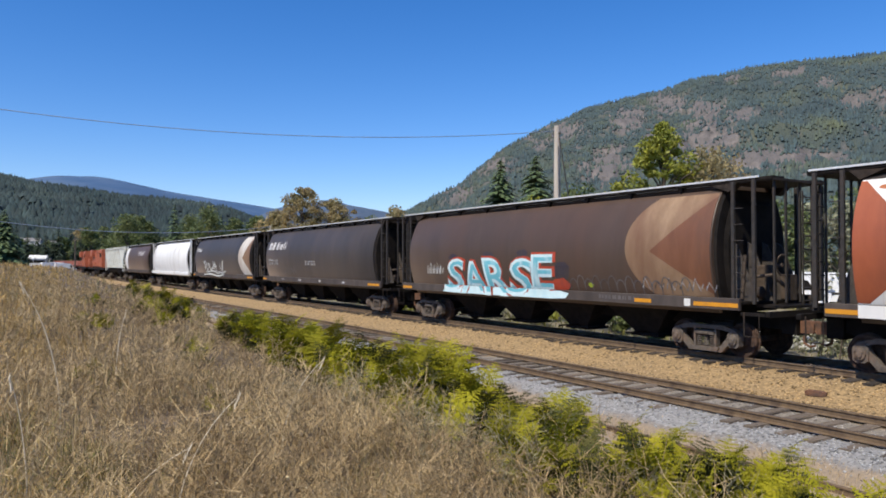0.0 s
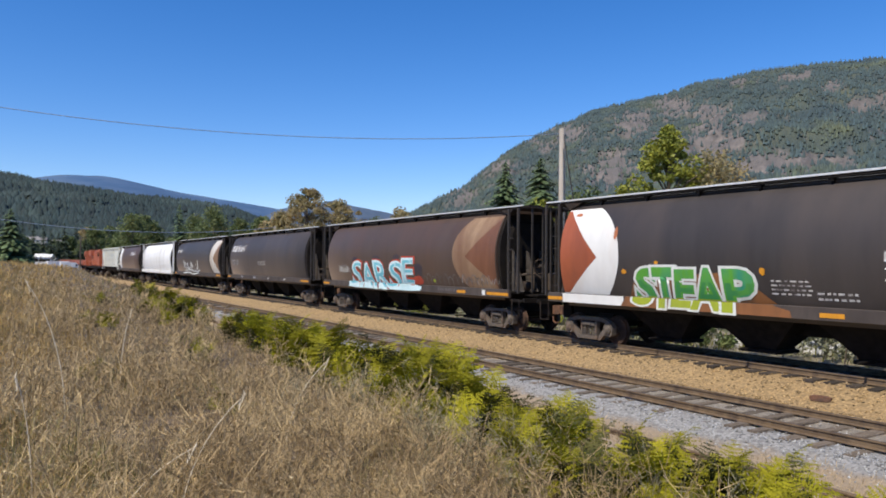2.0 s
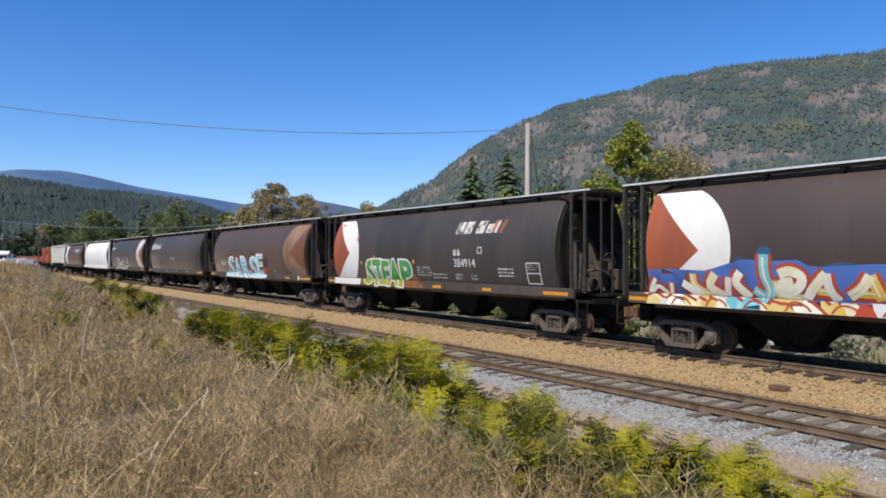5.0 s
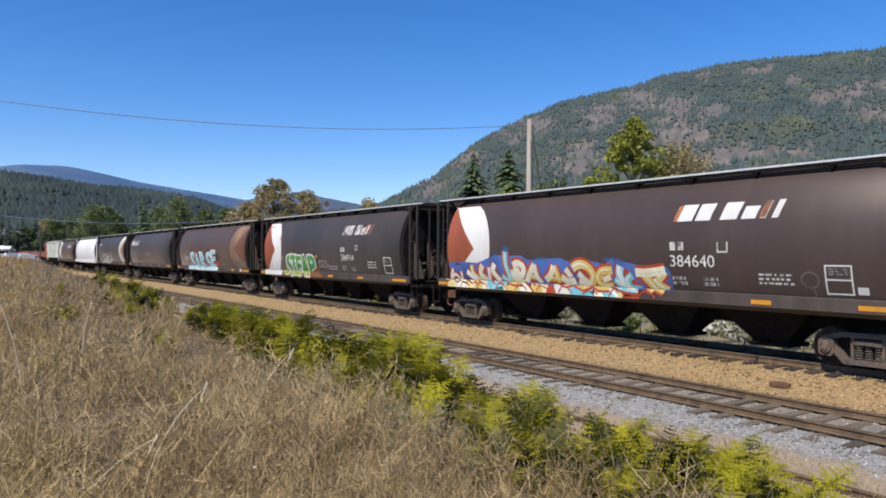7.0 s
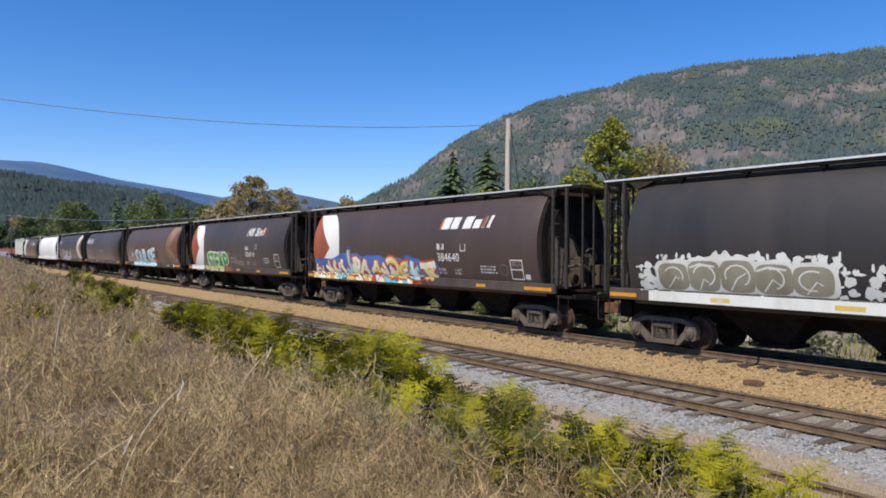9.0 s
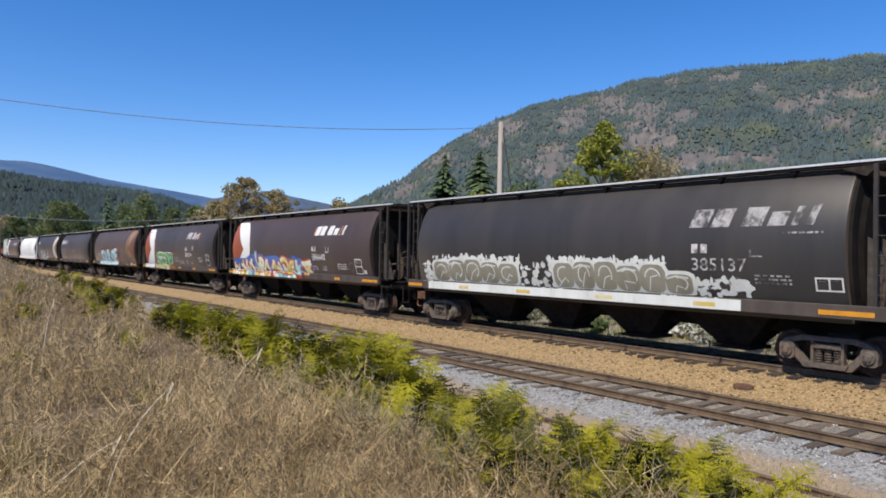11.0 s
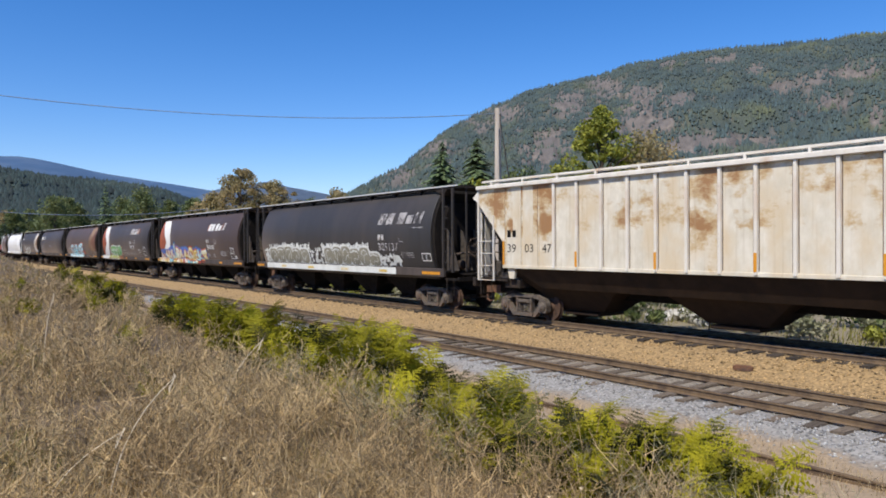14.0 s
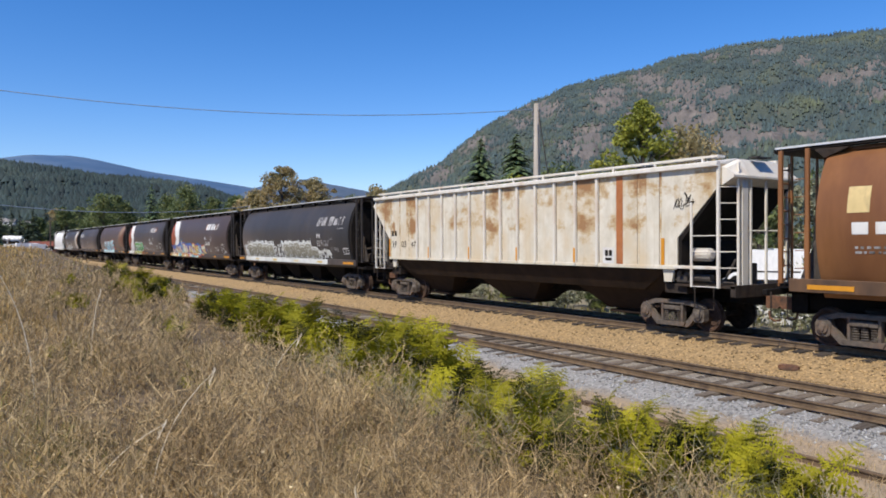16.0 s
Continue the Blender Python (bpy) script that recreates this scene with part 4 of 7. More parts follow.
def add_truck(car, x, spin=True):
    t = part("truck", shared("bolster", lambda: Build().box(-0.2, 0.2, -1.02, 1.02, 0.45, 0.66, 0.04).box(-0.32, 0.32, -0.35, 0.35, 0.60, 0.86, 0.05).mesh("truck", STEEL_DARK)), None, car, "cast steel freight truck")
    t.location = (x, 0, 0)
    for s in (-1, 1):
        f = part("side_frame", shared("side_frame", side_frame_mesh), None, t)
        f.scale = (0.95, 1, 1)
        f.location = (0, s * 1.0, 0)
        if s > 0:
            f.rotation_euler = (0, 0, math.pi)
        g = part("spring_nest", shared("springs", springs_mesh), None, t)
        g.location = (0, s * 1.0, 0)
    for dx in (-0.89, 0.89):
        w = part("wheelset", shared("wheelset", wheelset_mesh), None, t)
        w.location = (dx, 0, 0.42)
        if spin:
            WHEELSETS.append((w, 0.42, dx, 0.42))
    return t


def ladder_mesh(h, w, rungs, r=0.018):
    b = Build()
    for s in (-1, 1):
        b.box(s * w / 2 - 0.022, s * w / 2 + 0.022, -0.012, 0.012, 0, h)
    for i in range(rungs):
        z = h * (i + 0.5) / rungs
        b.tube([(-w / 2, -0.03, z), (w / 2, -0.03, z)], r, 5)
    return b


def round_hopper(label, mat, spin=True, sill=None, walk_mat=None, post_mat=None, far=False):
    """A round-bodied covered grain hopper, 18.75 m over couplers, 4.55 m high."""
    car = tagged(empty("grain_hopper_car"), label, "freight car", "freight cars of the train")
    sill, post_mat = sill or SILL_GREY, post_mat or GREY_POST
    part("tank_body", shared("body" + mat.name, lambda: body_mesh(mat)), None, car)
    for s in (-1, 1):
        key = "sill" + sill.name
        o = part("side_sill", shared(key, lambda: Build().box(-8.32, 8.32, -0.05, 0.05, 1.235, SILL_TOP, 0.012).mesh("side_sill", sill)), None, car)
        o.location = (0, s * (SILL_Y - 0.05), 0)
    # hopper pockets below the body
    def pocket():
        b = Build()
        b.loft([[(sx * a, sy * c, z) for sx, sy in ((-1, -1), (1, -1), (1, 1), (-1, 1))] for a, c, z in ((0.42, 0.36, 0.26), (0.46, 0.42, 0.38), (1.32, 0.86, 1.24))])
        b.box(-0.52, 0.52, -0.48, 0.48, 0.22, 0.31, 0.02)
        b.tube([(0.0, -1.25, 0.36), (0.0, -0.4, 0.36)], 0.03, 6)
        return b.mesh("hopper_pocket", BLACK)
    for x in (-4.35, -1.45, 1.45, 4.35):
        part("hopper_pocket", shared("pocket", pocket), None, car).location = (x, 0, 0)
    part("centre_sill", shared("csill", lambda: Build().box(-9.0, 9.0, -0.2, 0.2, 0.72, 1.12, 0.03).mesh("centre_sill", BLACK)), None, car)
    # roof: running boards, hatch trough, brackets
    part("roof_cap", shared("roofcap" + mat.name, lambda: Build().box(-7.72, 7.53, -1.0, 1.0, 4.28, 4.42, 0.06).mesh("roof_cap", mat)), None, car)
    part("hatch_trough", shared("trough", lambda: Build().box(-7.0, 7.0, -0.34, 0.34, 4.39, 4.52, 0.05).mesh("hatch_trough", ROOF)), None, car)
    for s in (-1, 1):
        o = part("running_board", shared("board", lambda: Build().box(-8.95, 8.95, -0.24, 0.24, 4.46, 4.505).box(-8.95, 8.95, -0.25, -0.235, 4.43, 4.5).mesh("running_board", BLACK)), None, car)
        o.location = (0, s * 0.90, 0)
        if s > 0:
            o.rotation_euler = (0, 0, math.pi)
    # near-white strip on the galvanised edge paints the sun's glint along it
    part("walkway_edge_glint", shared("wedge", lambda: Build().box(-8.9, 8.6, -1.176, -1.152, 4.492, 4.538).mesh("walkway_edge_glint", GALV)), None, car, "galvanised roof walkway edge, its sun glint painted near-white")
    part("walkway_grating", shared("grating", lambda: Build().box(-8.0, 8.0, -1.12, -0.72, 4.509, 4.53).mesh("walkway_grating", GALV)), None, car, "bright galvanised walkway grating on the roof edge")
    def bracket():
        return Build().poly([(-0.025, 4.24), (0.025, 4.24), (0.025, 4.46), (-0.025, 4.46)], -1.06, -0.86).box(-0.06, 0.06, -1.12, -1.04, 4.36, 4.44).mesh("roof_bracket", BLACK)
    if not far:
        for x in (-6.4, -4.6, -2.8, -1.0, 0.8, 2.6, 4.4, 6.2):
            part("roof_bracket", shared("bracket", bracket), None, car).location = (x, 0, 0)
    # ends: slope sheet, platform, posts, ladders, brake gear
    for e in (-1, 1):
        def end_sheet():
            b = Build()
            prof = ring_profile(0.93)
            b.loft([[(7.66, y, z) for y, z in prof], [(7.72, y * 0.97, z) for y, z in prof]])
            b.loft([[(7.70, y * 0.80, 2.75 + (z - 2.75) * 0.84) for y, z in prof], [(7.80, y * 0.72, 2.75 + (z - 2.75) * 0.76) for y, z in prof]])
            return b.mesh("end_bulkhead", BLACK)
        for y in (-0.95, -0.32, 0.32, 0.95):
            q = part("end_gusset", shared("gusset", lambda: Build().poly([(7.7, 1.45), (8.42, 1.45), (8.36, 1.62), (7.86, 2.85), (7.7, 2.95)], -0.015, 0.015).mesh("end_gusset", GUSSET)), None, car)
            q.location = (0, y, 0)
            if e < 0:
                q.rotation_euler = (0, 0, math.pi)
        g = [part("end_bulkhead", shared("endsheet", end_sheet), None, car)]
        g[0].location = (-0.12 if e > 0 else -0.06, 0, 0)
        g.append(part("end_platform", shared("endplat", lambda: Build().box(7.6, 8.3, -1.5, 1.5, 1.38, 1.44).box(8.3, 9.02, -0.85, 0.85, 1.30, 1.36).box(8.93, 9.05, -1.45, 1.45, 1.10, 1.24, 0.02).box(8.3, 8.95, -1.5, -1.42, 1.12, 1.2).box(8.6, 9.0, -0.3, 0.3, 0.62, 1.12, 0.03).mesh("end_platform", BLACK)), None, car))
        g.append(part("roof_end", shared("roofend", lambda: Build().box(7.6, 8.95, -1.12, 1.12, 4.40, 4.46).poly([(7.2, 4.40), (7.75, 4.20), (8.0, 4.42)], -1.16, -0.9).poly([(7.2, 4.40), (7.75, 4.20), (8.0, 4.42)], 0.9, 1.16).mesh("roof_end", STEEL_DARK)), None, car))
        pm = post_mat.name
        for x, y, w in ((8.02, -1.36, 0), (8.62, -1.40, 0), (8.02, 1.36, 0), (8.62, 1.40, 0)):
            q = part("corner_post", shared("post" + pm, lambda: Build().box(-0.042, 0.042, -0.035, 0.035, 1.40, 4.42, 0.008).mesh("corner_post", post_mat)), None, car)
            q.location = (e * x, y, 0)
        for y in (-0.98, -0.5, 0.1, 0.62, 1.0):
            q = part("end_post", shared("epost" + pm, lambda: Build().box(-0.022, 0.022, -0.03, 0.03, 1.42, 4.41, 0.006).mesh("end_post", post_mat)), None, car)
            q.location = (e * 8.88, y, 0)
        if not far:
            q = part("ladder", shared("ladder" + pm, lambda: ladder_mesh(2.9, 0.42, 9).mesh("ladder", post_mat)), None, car)
            q.location = (e * 8.93, 0.35 if e > 0 else -0.75, 1.3)
            q.rotation_euler = (0, 0, math.pi / 2)
            for z in (1.75, 2.15, 2.55, 2.95, 3.35, 3.75):
                q = part("grab_rung", shared("grung" + pm, lambda: Build().tube([(-0.13, 0, 0), (-0.12, -0.04, 0), (0.12, -0.04, 0), (0.13, 0, 0)], 0.011, 5).mesh("grab_rung", post_mat)), None, car)
                q.location = (e * 8.17, -1.36, z)
            q = part("stirrup", shared("stirrup", lambda: Build().tube([(-0.2, 0, 1.2), (-0.2, 0, 0.62), (0.2, 0, 0.62), (0.2, 0, 1.2)], 0.02, 5).mesh("stirrup", STEEL_DARK)), None, car)
            q.location = (e * 8.6, -1.5, 0)
        g.append(part("coupler", shared("coupler", coupler_mesh), None, car))
        g[-1].location = (e * 8.97, 0, 0)
        for o in g:
            if e < 0:
                o.rotation_euler = (0, 0, math.pi)
    if not far:
        def tank():
            b = Build()
            for a, c in ((7.75, 8.0), (8.03, 8.42)):
                b.tube([(a, -0.75, 1.66), (a + 0.04, -0.75, 1.66), (c - 0.04, -0.75, 1.66), (c, -0.75, 1.66)], [0.12, 0.165, 0.165, 0.12], 12)
            return b.mesh("air_reservoir", STEEL_DARK)
        part("air_reservoir", shared("tank", tank), None, car, "grimy brake air reservoir")
        def gear():
            b = Build()
            b.box(7.95, 8.2, -0.35, 0.05, 1.45, 2.35, 0.03).box(8.25, 8.5, 0.25, 0.6, 1.45, 2.1, 0.03)
            b.tube([(8.2, -0.9, 2.05), (8.55, -0.6, 2.1), (8.7, -0.2, 1.8)], 0.05, 6).tube([(8.0, -1.0, 1.5), (8.1, -1.0, 2.6)], 0.05, 6)
            b.tube([(8.86, -0.62 + 0.26 * math.cos(a * 0.6283), 2.35 + 0.26 * math.sin(a * 0.6283)) for a in range(11)], 0.02, 5)
            b.tube([(8.75, -0.62, 2.35), (8.86, -0.62, 2.35)], 0.05, 6)
            return b.mesh("brake_gear", BRAKE)
        part("brake_gear", shared("gear", gear), None, car, "rusty hand brake and levers")
    for e in (-1, 1):
        add_truck(car, e * 6.95, spin)
    return car


def stripes(car, xs, mat=None):
    for a, b in xs:
        decal("reflector_stripe", fig([rect(a, b, 1.25, 1.38)]), mat or ORANGE, car, 3, "orange reflector stripe")


def arc_mark(side, x_edge, x_end, lo=1.16, hi=4.18):
    """The end emblem: a broad disc edge that runs to the car's end."""
    pts = []
    n = 16
    for i in range(n + 1):
        z = lo + (hi - lo) * i / n
        u = 2 * i / n - 1
        bulge = math.sqrt(max(0.0, 1 - 0.55 * u * u)) if abs(u) < 1 else 0.67
        pts.append((x_end + (x_edge - x_end) * bulge, z))
    return [pts + [(x_end, hi), (x_end, lo)]] if side < 0 else [[(x_end, lo), (x_end, hi)] + pts[::-1]]


def smooth_path(pts, n=4):
    """Rounds a hand-drawn line through pts."""
    out = []
    for i in range(len(pts) - 1):
        p0, p1, p2, p3 = pts[max(i - 1, 0)], pts[i], pts[i + 1], pts[min(i + 2, len(pts) - 1)]
        for k in range(n):
            u = k / n
            out.append(tuple(0.5 * (2 * b + (c - a) * u + (2 * a - 5 * b + 4 * c - d) * u * u + (3 * b - a - 3 * c + d) * u ** 3) for a, b, c, d in zip(p0, p1, p2, p3)))
    return out + [pts[-1]]


def lobe_mark(x_end=-7.69):
    """The white end emblem: a lobe whose rounded edge swings out below the middle of the side."""
    edge = [(-5.75, 1.53), (-5.45, 1.9), (-5.22, 2.4), (-5.2, 2.9), (-5.32, 3.3), (-5.6, 3.7), (-5.95, 4.0), (-6.3, 4.18)]
    return [[(x_end, 1.53)] + smooth_path(edge) + [(x_end, 4.18)]]


def name_blocks(car, polys, mat, label="worn white slanted block"):
    for p in polys:
        decal("name_block", fig([p]), mat, car, 2, label)


rd = random.Random(11)
C0, L = 40.1, 18.75


def place(car, x0):
    CARS.append((car, x0))
    return car


def car_text(car, number, x, z, w, mat=WHITE_P):
    """Reporting marks: maker's initials as blocks, the running number, small data blocks."""
    for k in (0, 0.25):
        decal("initial_block", fig([rect(x + k, x + k + 0.17, z + 0.42, z + 0.64)]), WHITE_WORN, car, 2, "small worn white block")
    decal("running_number", words(number, x, x + w, z, z + 0.30), mat, car, 2, "white painted running number")
    decal("small_print", fig(bars(x, x + 0.45, z - 0.5, z - 0.25, 2, rd) + bars(x + 0.95, x + 1.35, z - 0.5, z - 0.25, 2, rd)), GREY_WORN, car, 2)


def panel_box(car, x0, x1, z0, z1, upright=True):
    t = 0.035
    p = [rect(x0, x1, z0, z0 + t), rect(x0, x1, z1 - t, z1), rect(x0, x0 + t, z0 + t, z1 - t), rect(x1 - t, x1, z0 + t, z1 - t)]
    zm, xm = (z0 + z1) / 2, (x0 + x1) / 2
    p += [rect(x0 + t, x1 - t, zm - t / 2, zm + t / 2)] if upright else [rect(xm - t / 2, xm + t / 2, z0 + t, z1 - t)]
    decal("data_panel", fig(p), WHITE_P, car, 2, "white outlined data panel")
    decal("small_print", fig(bars(x0 + 0.08, x1 - 0.1, zm + 0.08, z1 - 0.08, 3, rd, 0.6)), GREY_WORN, car, 2)


# car with the cyan and red graffiti, tan emblem at its east end
car = place(round_hopper("dark brown round-bodied grain hopper with cyan and red graffiti", BODY_BROWN), C0 - 3 * L)
decal("end_emblem", fig(arc_mark(1, 4.65, 7.5, 1.53, 4.2)), MARK_TAN, car, 1, "rust-stained tan half-disc emblem")
decal("end_emblem_wedge", fig([[(7.51, 1.6), (7.51, 4.12), (5.55, 2.72)]]), MARK_BROWN, car, 2, "faded brown wedge in the emblem")
decal("graffiti_base", fig([[(-5.05, 1.2), (-4.3, 1.17), (1.4, 1.17), (2.15, 1.22), (2.3, 1.42), (1.9, 1.5), (-4.8, 1.5)]]), SPRAY["ice"], car, 2, "pale ice-blue painted base of the graffiti")
decal("graffiti_base", fig([[(-4.9, 1.5), (1.5, 1.5), (2.1, 1.55), (2.28, 1.72), (1.95, 1.92), (1.5, 1.86), (1.2, 1.62), (-4.6, 1.56)]]), SPRAY["red"], car, 2)
for ch, a, b, lo, hi, sh in (("S", -4.95, -3.6, 1.30, 2.56, 0.2), ("A", -3.75, -2.2, 1.22, 2.46, -0.05), ("R", -2.4, -0.75, 1.2, 2.58, -0.12), ("S", -0.95, 0.45, 1.25, 2.56, 0.16), ("E", 0.30, 1.55, 1.5, 2.68, 0.1)):
    decal("graffiti_shadow", words(ch, a - 0.02, b + 0.16, lo - 0.02, hi + 0.07, sh, 0.062), SPRAY["red"], car, 3, "red spray outline behind a letter")
    decal("graffiti_letter", words(ch, a, b, lo - 0.06, hi, sh, 0.042), SPRAY["ice"], car, 4, "pale ice-blue graffiti letter")
    decal("graffiti_core", words(ch, a + 0.13, b - 0.03, lo + 0.1, hi - 0.1, sh, 0.0), SPRAY["cyan"], car, 5, "sky-blue core of a letter")
decal("graffiti_cloud", fig([blob(-4.3, 2.62, 0.3, 0.12, rd), blob(-2.0, 2.7, 0.35, 0.1, rd), blob(0.0, 2.72, 0.3, 0.14, rd), blob(1.9, 2.15, 0.4, 0.3, rd)]), SPRAY["violet"], car, 1)
decal("graffiti_tag", fig([q for k in range(5) for q in stroke([(-6.3 + 0.24 * k, 1.95), (-6.2 + 0.24 * k, 2.3 + 0.08 * (k % 2)), (-6.1 + 0.24 * k, 1.98), (-6.02 + 0.24 * k, 2.2)], 0.05)]), SPRAY["white"], car, 2, "small white scribbled tag")
decal("graffiti_scrawl", fig([q for k in range(14) for q in stroke([(2.4 + 0.33 * k + 0.17 * math.cos(a * 0.5), 1.66 + 0.36 * math.sin(a * 0.5) * (0.7 + 0.3 * (k % 2))) for a in range(8)], 0.035)]), SPRAY["dim"], car, 3, "faint grey looping scrawl")
decal("graffiti_scrawl", fig([q for k in range(6) for q in stroke([(5.2 + 0.42 * k, 1.7), (5.32 + 0.42 * k, 2.0 - 0.1 * (k % 2)), (5.45 + 0.42 * k, 1.66), (5.55 + 0.42 * k, 1.85)], 0.04)]), GREY_WORN, car, 3, "faint white scribble")
decal("paint_patch", fig([blob(3.15, 1.72, 0.12, 0.07, rd)]), SPRAY["lime"], car, 2)
decal("sill_scribble", fig(bars(3.6, 5.0, 1.24, 1.44, 1, rd)), SPRAY["dim"], car, 3)
stripes(car, [(-8.3, -7.5), (5.0, 5.6), (7.0, 8.3)])
decal("sill_tag", fig([rect(6.7, 6.9, 1.22, 1.46)]), WHITE_P, car, 3)

# car with the green graffiti, red and white emblem at its west end
car = place(round_hopper("dark grey round-bodied grain hopper with green graffiti and white emblem", BODY_GREY), C0 - 2 * L)
decal("end_emblem", fig(lobe_mark()), MARK_WHITE, car, 1, "white half-disc emblem")
decal("end_emblem_wedge", fig([[(-7.7, 1.55), (-7.45, 1.55), (-6.08, 2.66), (-7.58, 4.15), (-7.7, 4.15)]]), MARK_RED, car, 2, "brick-red wedge in the emblem")
decal("sill_white", fig([rect(-7.6, -5.0, 1.18, 1.52)]), MARK_WHITE, car, 1)
decal("graffiti_cloud", fig([[(-5.1, 1.18), (0.15, 1.18), (0.1, 1.38), (-0.5, 1.55), (-0.95, 2.0), (-1.1, 2.3), (-2.6, 2.2), (-4.4, 2.28), (-4.7, 1.9), (-4.85, 1.5)]]), SPRAY["rustbrown"], car, 2, "brown painted cloud behind the letters")
for k, (ch, x0, x1, lo, hi, sh) in enumerate((("S", -4.66, -3.86, 1.26, 2.36, 0.12), ("T", -3.98, -3.18, 1.20, 2.38, 0.02), ("E", -3.30, -2.55, 1.26, 2.33, 0.1), ("A", -2.66, -1.70, 1.22, 2.38, 0.0), ("P", -1.72, -0.82, 1.20, 2.36, -0.02))):
    decal("graffiti_outline", words(ch, x0 - 0.09, x1 + 0.09, lo - 0.07, hi + 0.07, sh, 0.095), SPRAY["white"], car, 3 + 0.9 * k, "white outline of a letter")
    decal("graffiti_letter", words(ch, x0, x1, lo, hi, sh, 0.045), SPRAY["green"], car, 3.4 + 0.9 * k, "green graffiti letter")
    decal("graffiti_foot", below(words(ch, x0, x1, lo, hi, sh, 0.045), 1.56), SPRAY["lime"], car, 3.75 + 0.9 * k, "olive-yellow foot of a letter")
    decal("graffiti_shade", below(above(words(ch, x0 + 0.05, x1 - 0.05, lo + 0.05, hi - 0.1, sh, 0.0), 1.57), 2.0), SPRAY["leaf"], car, 3.75 + 0.9 * k, "deeper green shading in a letter")
decal("paint_patch", fig([blob(-5.0, 2.24, 0.09, 0.07, rd), blob(-3.8, 2.5, 0.07, 0.05, rd), blob(-0.6, 2.3, 0.08, 0.09, rd)]), ORANGE, car, 3)
name_blocks(car, slanted(2.2, 5.2, 3.32, 3.76), WHITE_WORN, "worn white slanted maker's name")
decal("maker_name_wear", fig([[(4.35, 3.35), (4.5, 3.35), (4.64, 3.76), (4.49, 3.76)], [(4.75, 3.33), (4.95, 3.33), (5.1, 3.76), (4.9, 3.76)]]), ORANGE_RUB, car, 3)
car_text(car, "384914", 2.16, 2.12, 1.3)
decal("square_mark", fig([rect(3.62, 3.66, 2.6, 2.84), rect(3.84, 3.88, 2.6, 2.84), rect(3.66, 3.84, 2.6, 2.64), rect(3.66, 3.84, 2.8, 2.84)]), WHITE_WORN, car, 2)
decal("small_print", fig(bars(4.7, 5.55, 1.75, 2.1, 3, rd, 0.55) + bars(-0.4, 0.6, 1.7, 2.1, 4, rd, 0.65) + bars(0.7, 1.6, 1.6, 1.85, 2, rd, 0.6)), WHITE_WORN, car, 2)
panel_box(car, 6.15, 6.82, 1.6, 2.3)
stripes(car, [(-8.3, -7.6), (0.8, 1.35), (3.9, 4.4), (7.0, 8.1)])

decal("rust_stain", fig([blob(-5.36, 3.36, 0.07, 0.2, random.Random(3))]), ORANGE_RUB, car, 2, "orange rust stain at the emblem's edge")
decal("rust_stain", fig([blob(-7.15, 4.0, 0.16, 0.05, random.Random(4))]), ORANGE_RUB, car, 3, "orange rust stain at the emblem's top")

# car with the long multicoloured graffiti
car = place(round_hopper("plum-brown round-bodied grain hopper with long multicoloured graffiti", BODY_PLUM), C0 - L)
decal("end_emblem", fig(lobe_mark()), MARK_WHITE, car, 1, "white half-disc emblem")
decal("end_emblem_wedge", fig([[(-7.7, 1.55), (-7.45, 1.55), (-6.08, 2.64), (-7.58, 4.15), (-7.7, 4.15)]]), MARK_RED, car, 2, "brick-red wedge in the emblem")
top = [(-7.69, 2.12), (-7.22, 2.17), (-6.56, 1.98), (-5.92, 2.14), (-5.19, 2.30), (-4.90, 2.42), (-4.53, 2.24), (-4.03, 2.39), (-3.56, 2.41), (-3.27, 2.25), (-2.69, 2.24), (-2.12, 2.32), (-1.71, 2.33), (-1.41, 2.23), (-0.88, 2.36), (-0.56, 2.27), (-0.31, 2.06), (0.06, 2.18), (0.31, 2.33), (0.86, 2.23), (1.25, 2.16), (1.79, 2.08), (2.16, 2.14), (2.29, 2.00)]
decal("graffiti_cloud", fig([[(-7.6, 1.5), (2.3, 1.5)] + top[::-1]]), SPRAY["blue"], car, 2, "royal-blue painted cloud")
decal("graffiti_haze", fig([blob(-4.35, 2.56, 0.2, 0.16, rd), blob(-2.6, 2.3, 0.35, 0.06, rd), blob(0.35, 2.3, 0.4, 0.07, rd), blob(-5.0, 2.36, 0.12, 0.14, rd)]), SPRAY["deepblue"], car, 1, "deep blue overspray")
INK = {}


def ink(colour, width, *pts):
    path = smooth_path(list(pts))
    width *= 1.3
    INK.setdefault("red", []).extend(stroke(path, width + 0.17))
    INK.setdefault(colour, []).extend(stroke(path, width))
    if width > 0.15:
        INK.setdefault("shine", []).extend(stroke([(x - 0.02, z + 0.02) for x, z in path[1:-1]], width * 0.22))


ink("cream", 0.09, (-7.47, 1.91), (-7.71, 1.52), (-7.40, 1.71), (-7.05, 1.49), (-6.98, 1.81))
ink("cream", 0.16, (-6.63, 1.82), (-6.06, 1.48))
ink("yellow", 0.15, (-6.29, 2.06), (-6.25, 1.75), (-5.78, 1.49))
ink("cream", 0.17, (-5.66, 2.07), (-5.83, 1.76), (-5.47, 1.52))
ink("cream", 0.16, (-4.97, 2.12), (-5.11, 1.85), (-4.78, 1.52))
ink("white", 0.13, (-5.30, 1.99), (-5.38, 1.53))
ink("cyan", 0.18, (-4.35, 2.54), (-4.36, 2.07), (-4.26, 1.70), (-4.38, 1.44))
ink("cyan", 0.16, (-4.66, 1.72), (-4.35, 1.51))
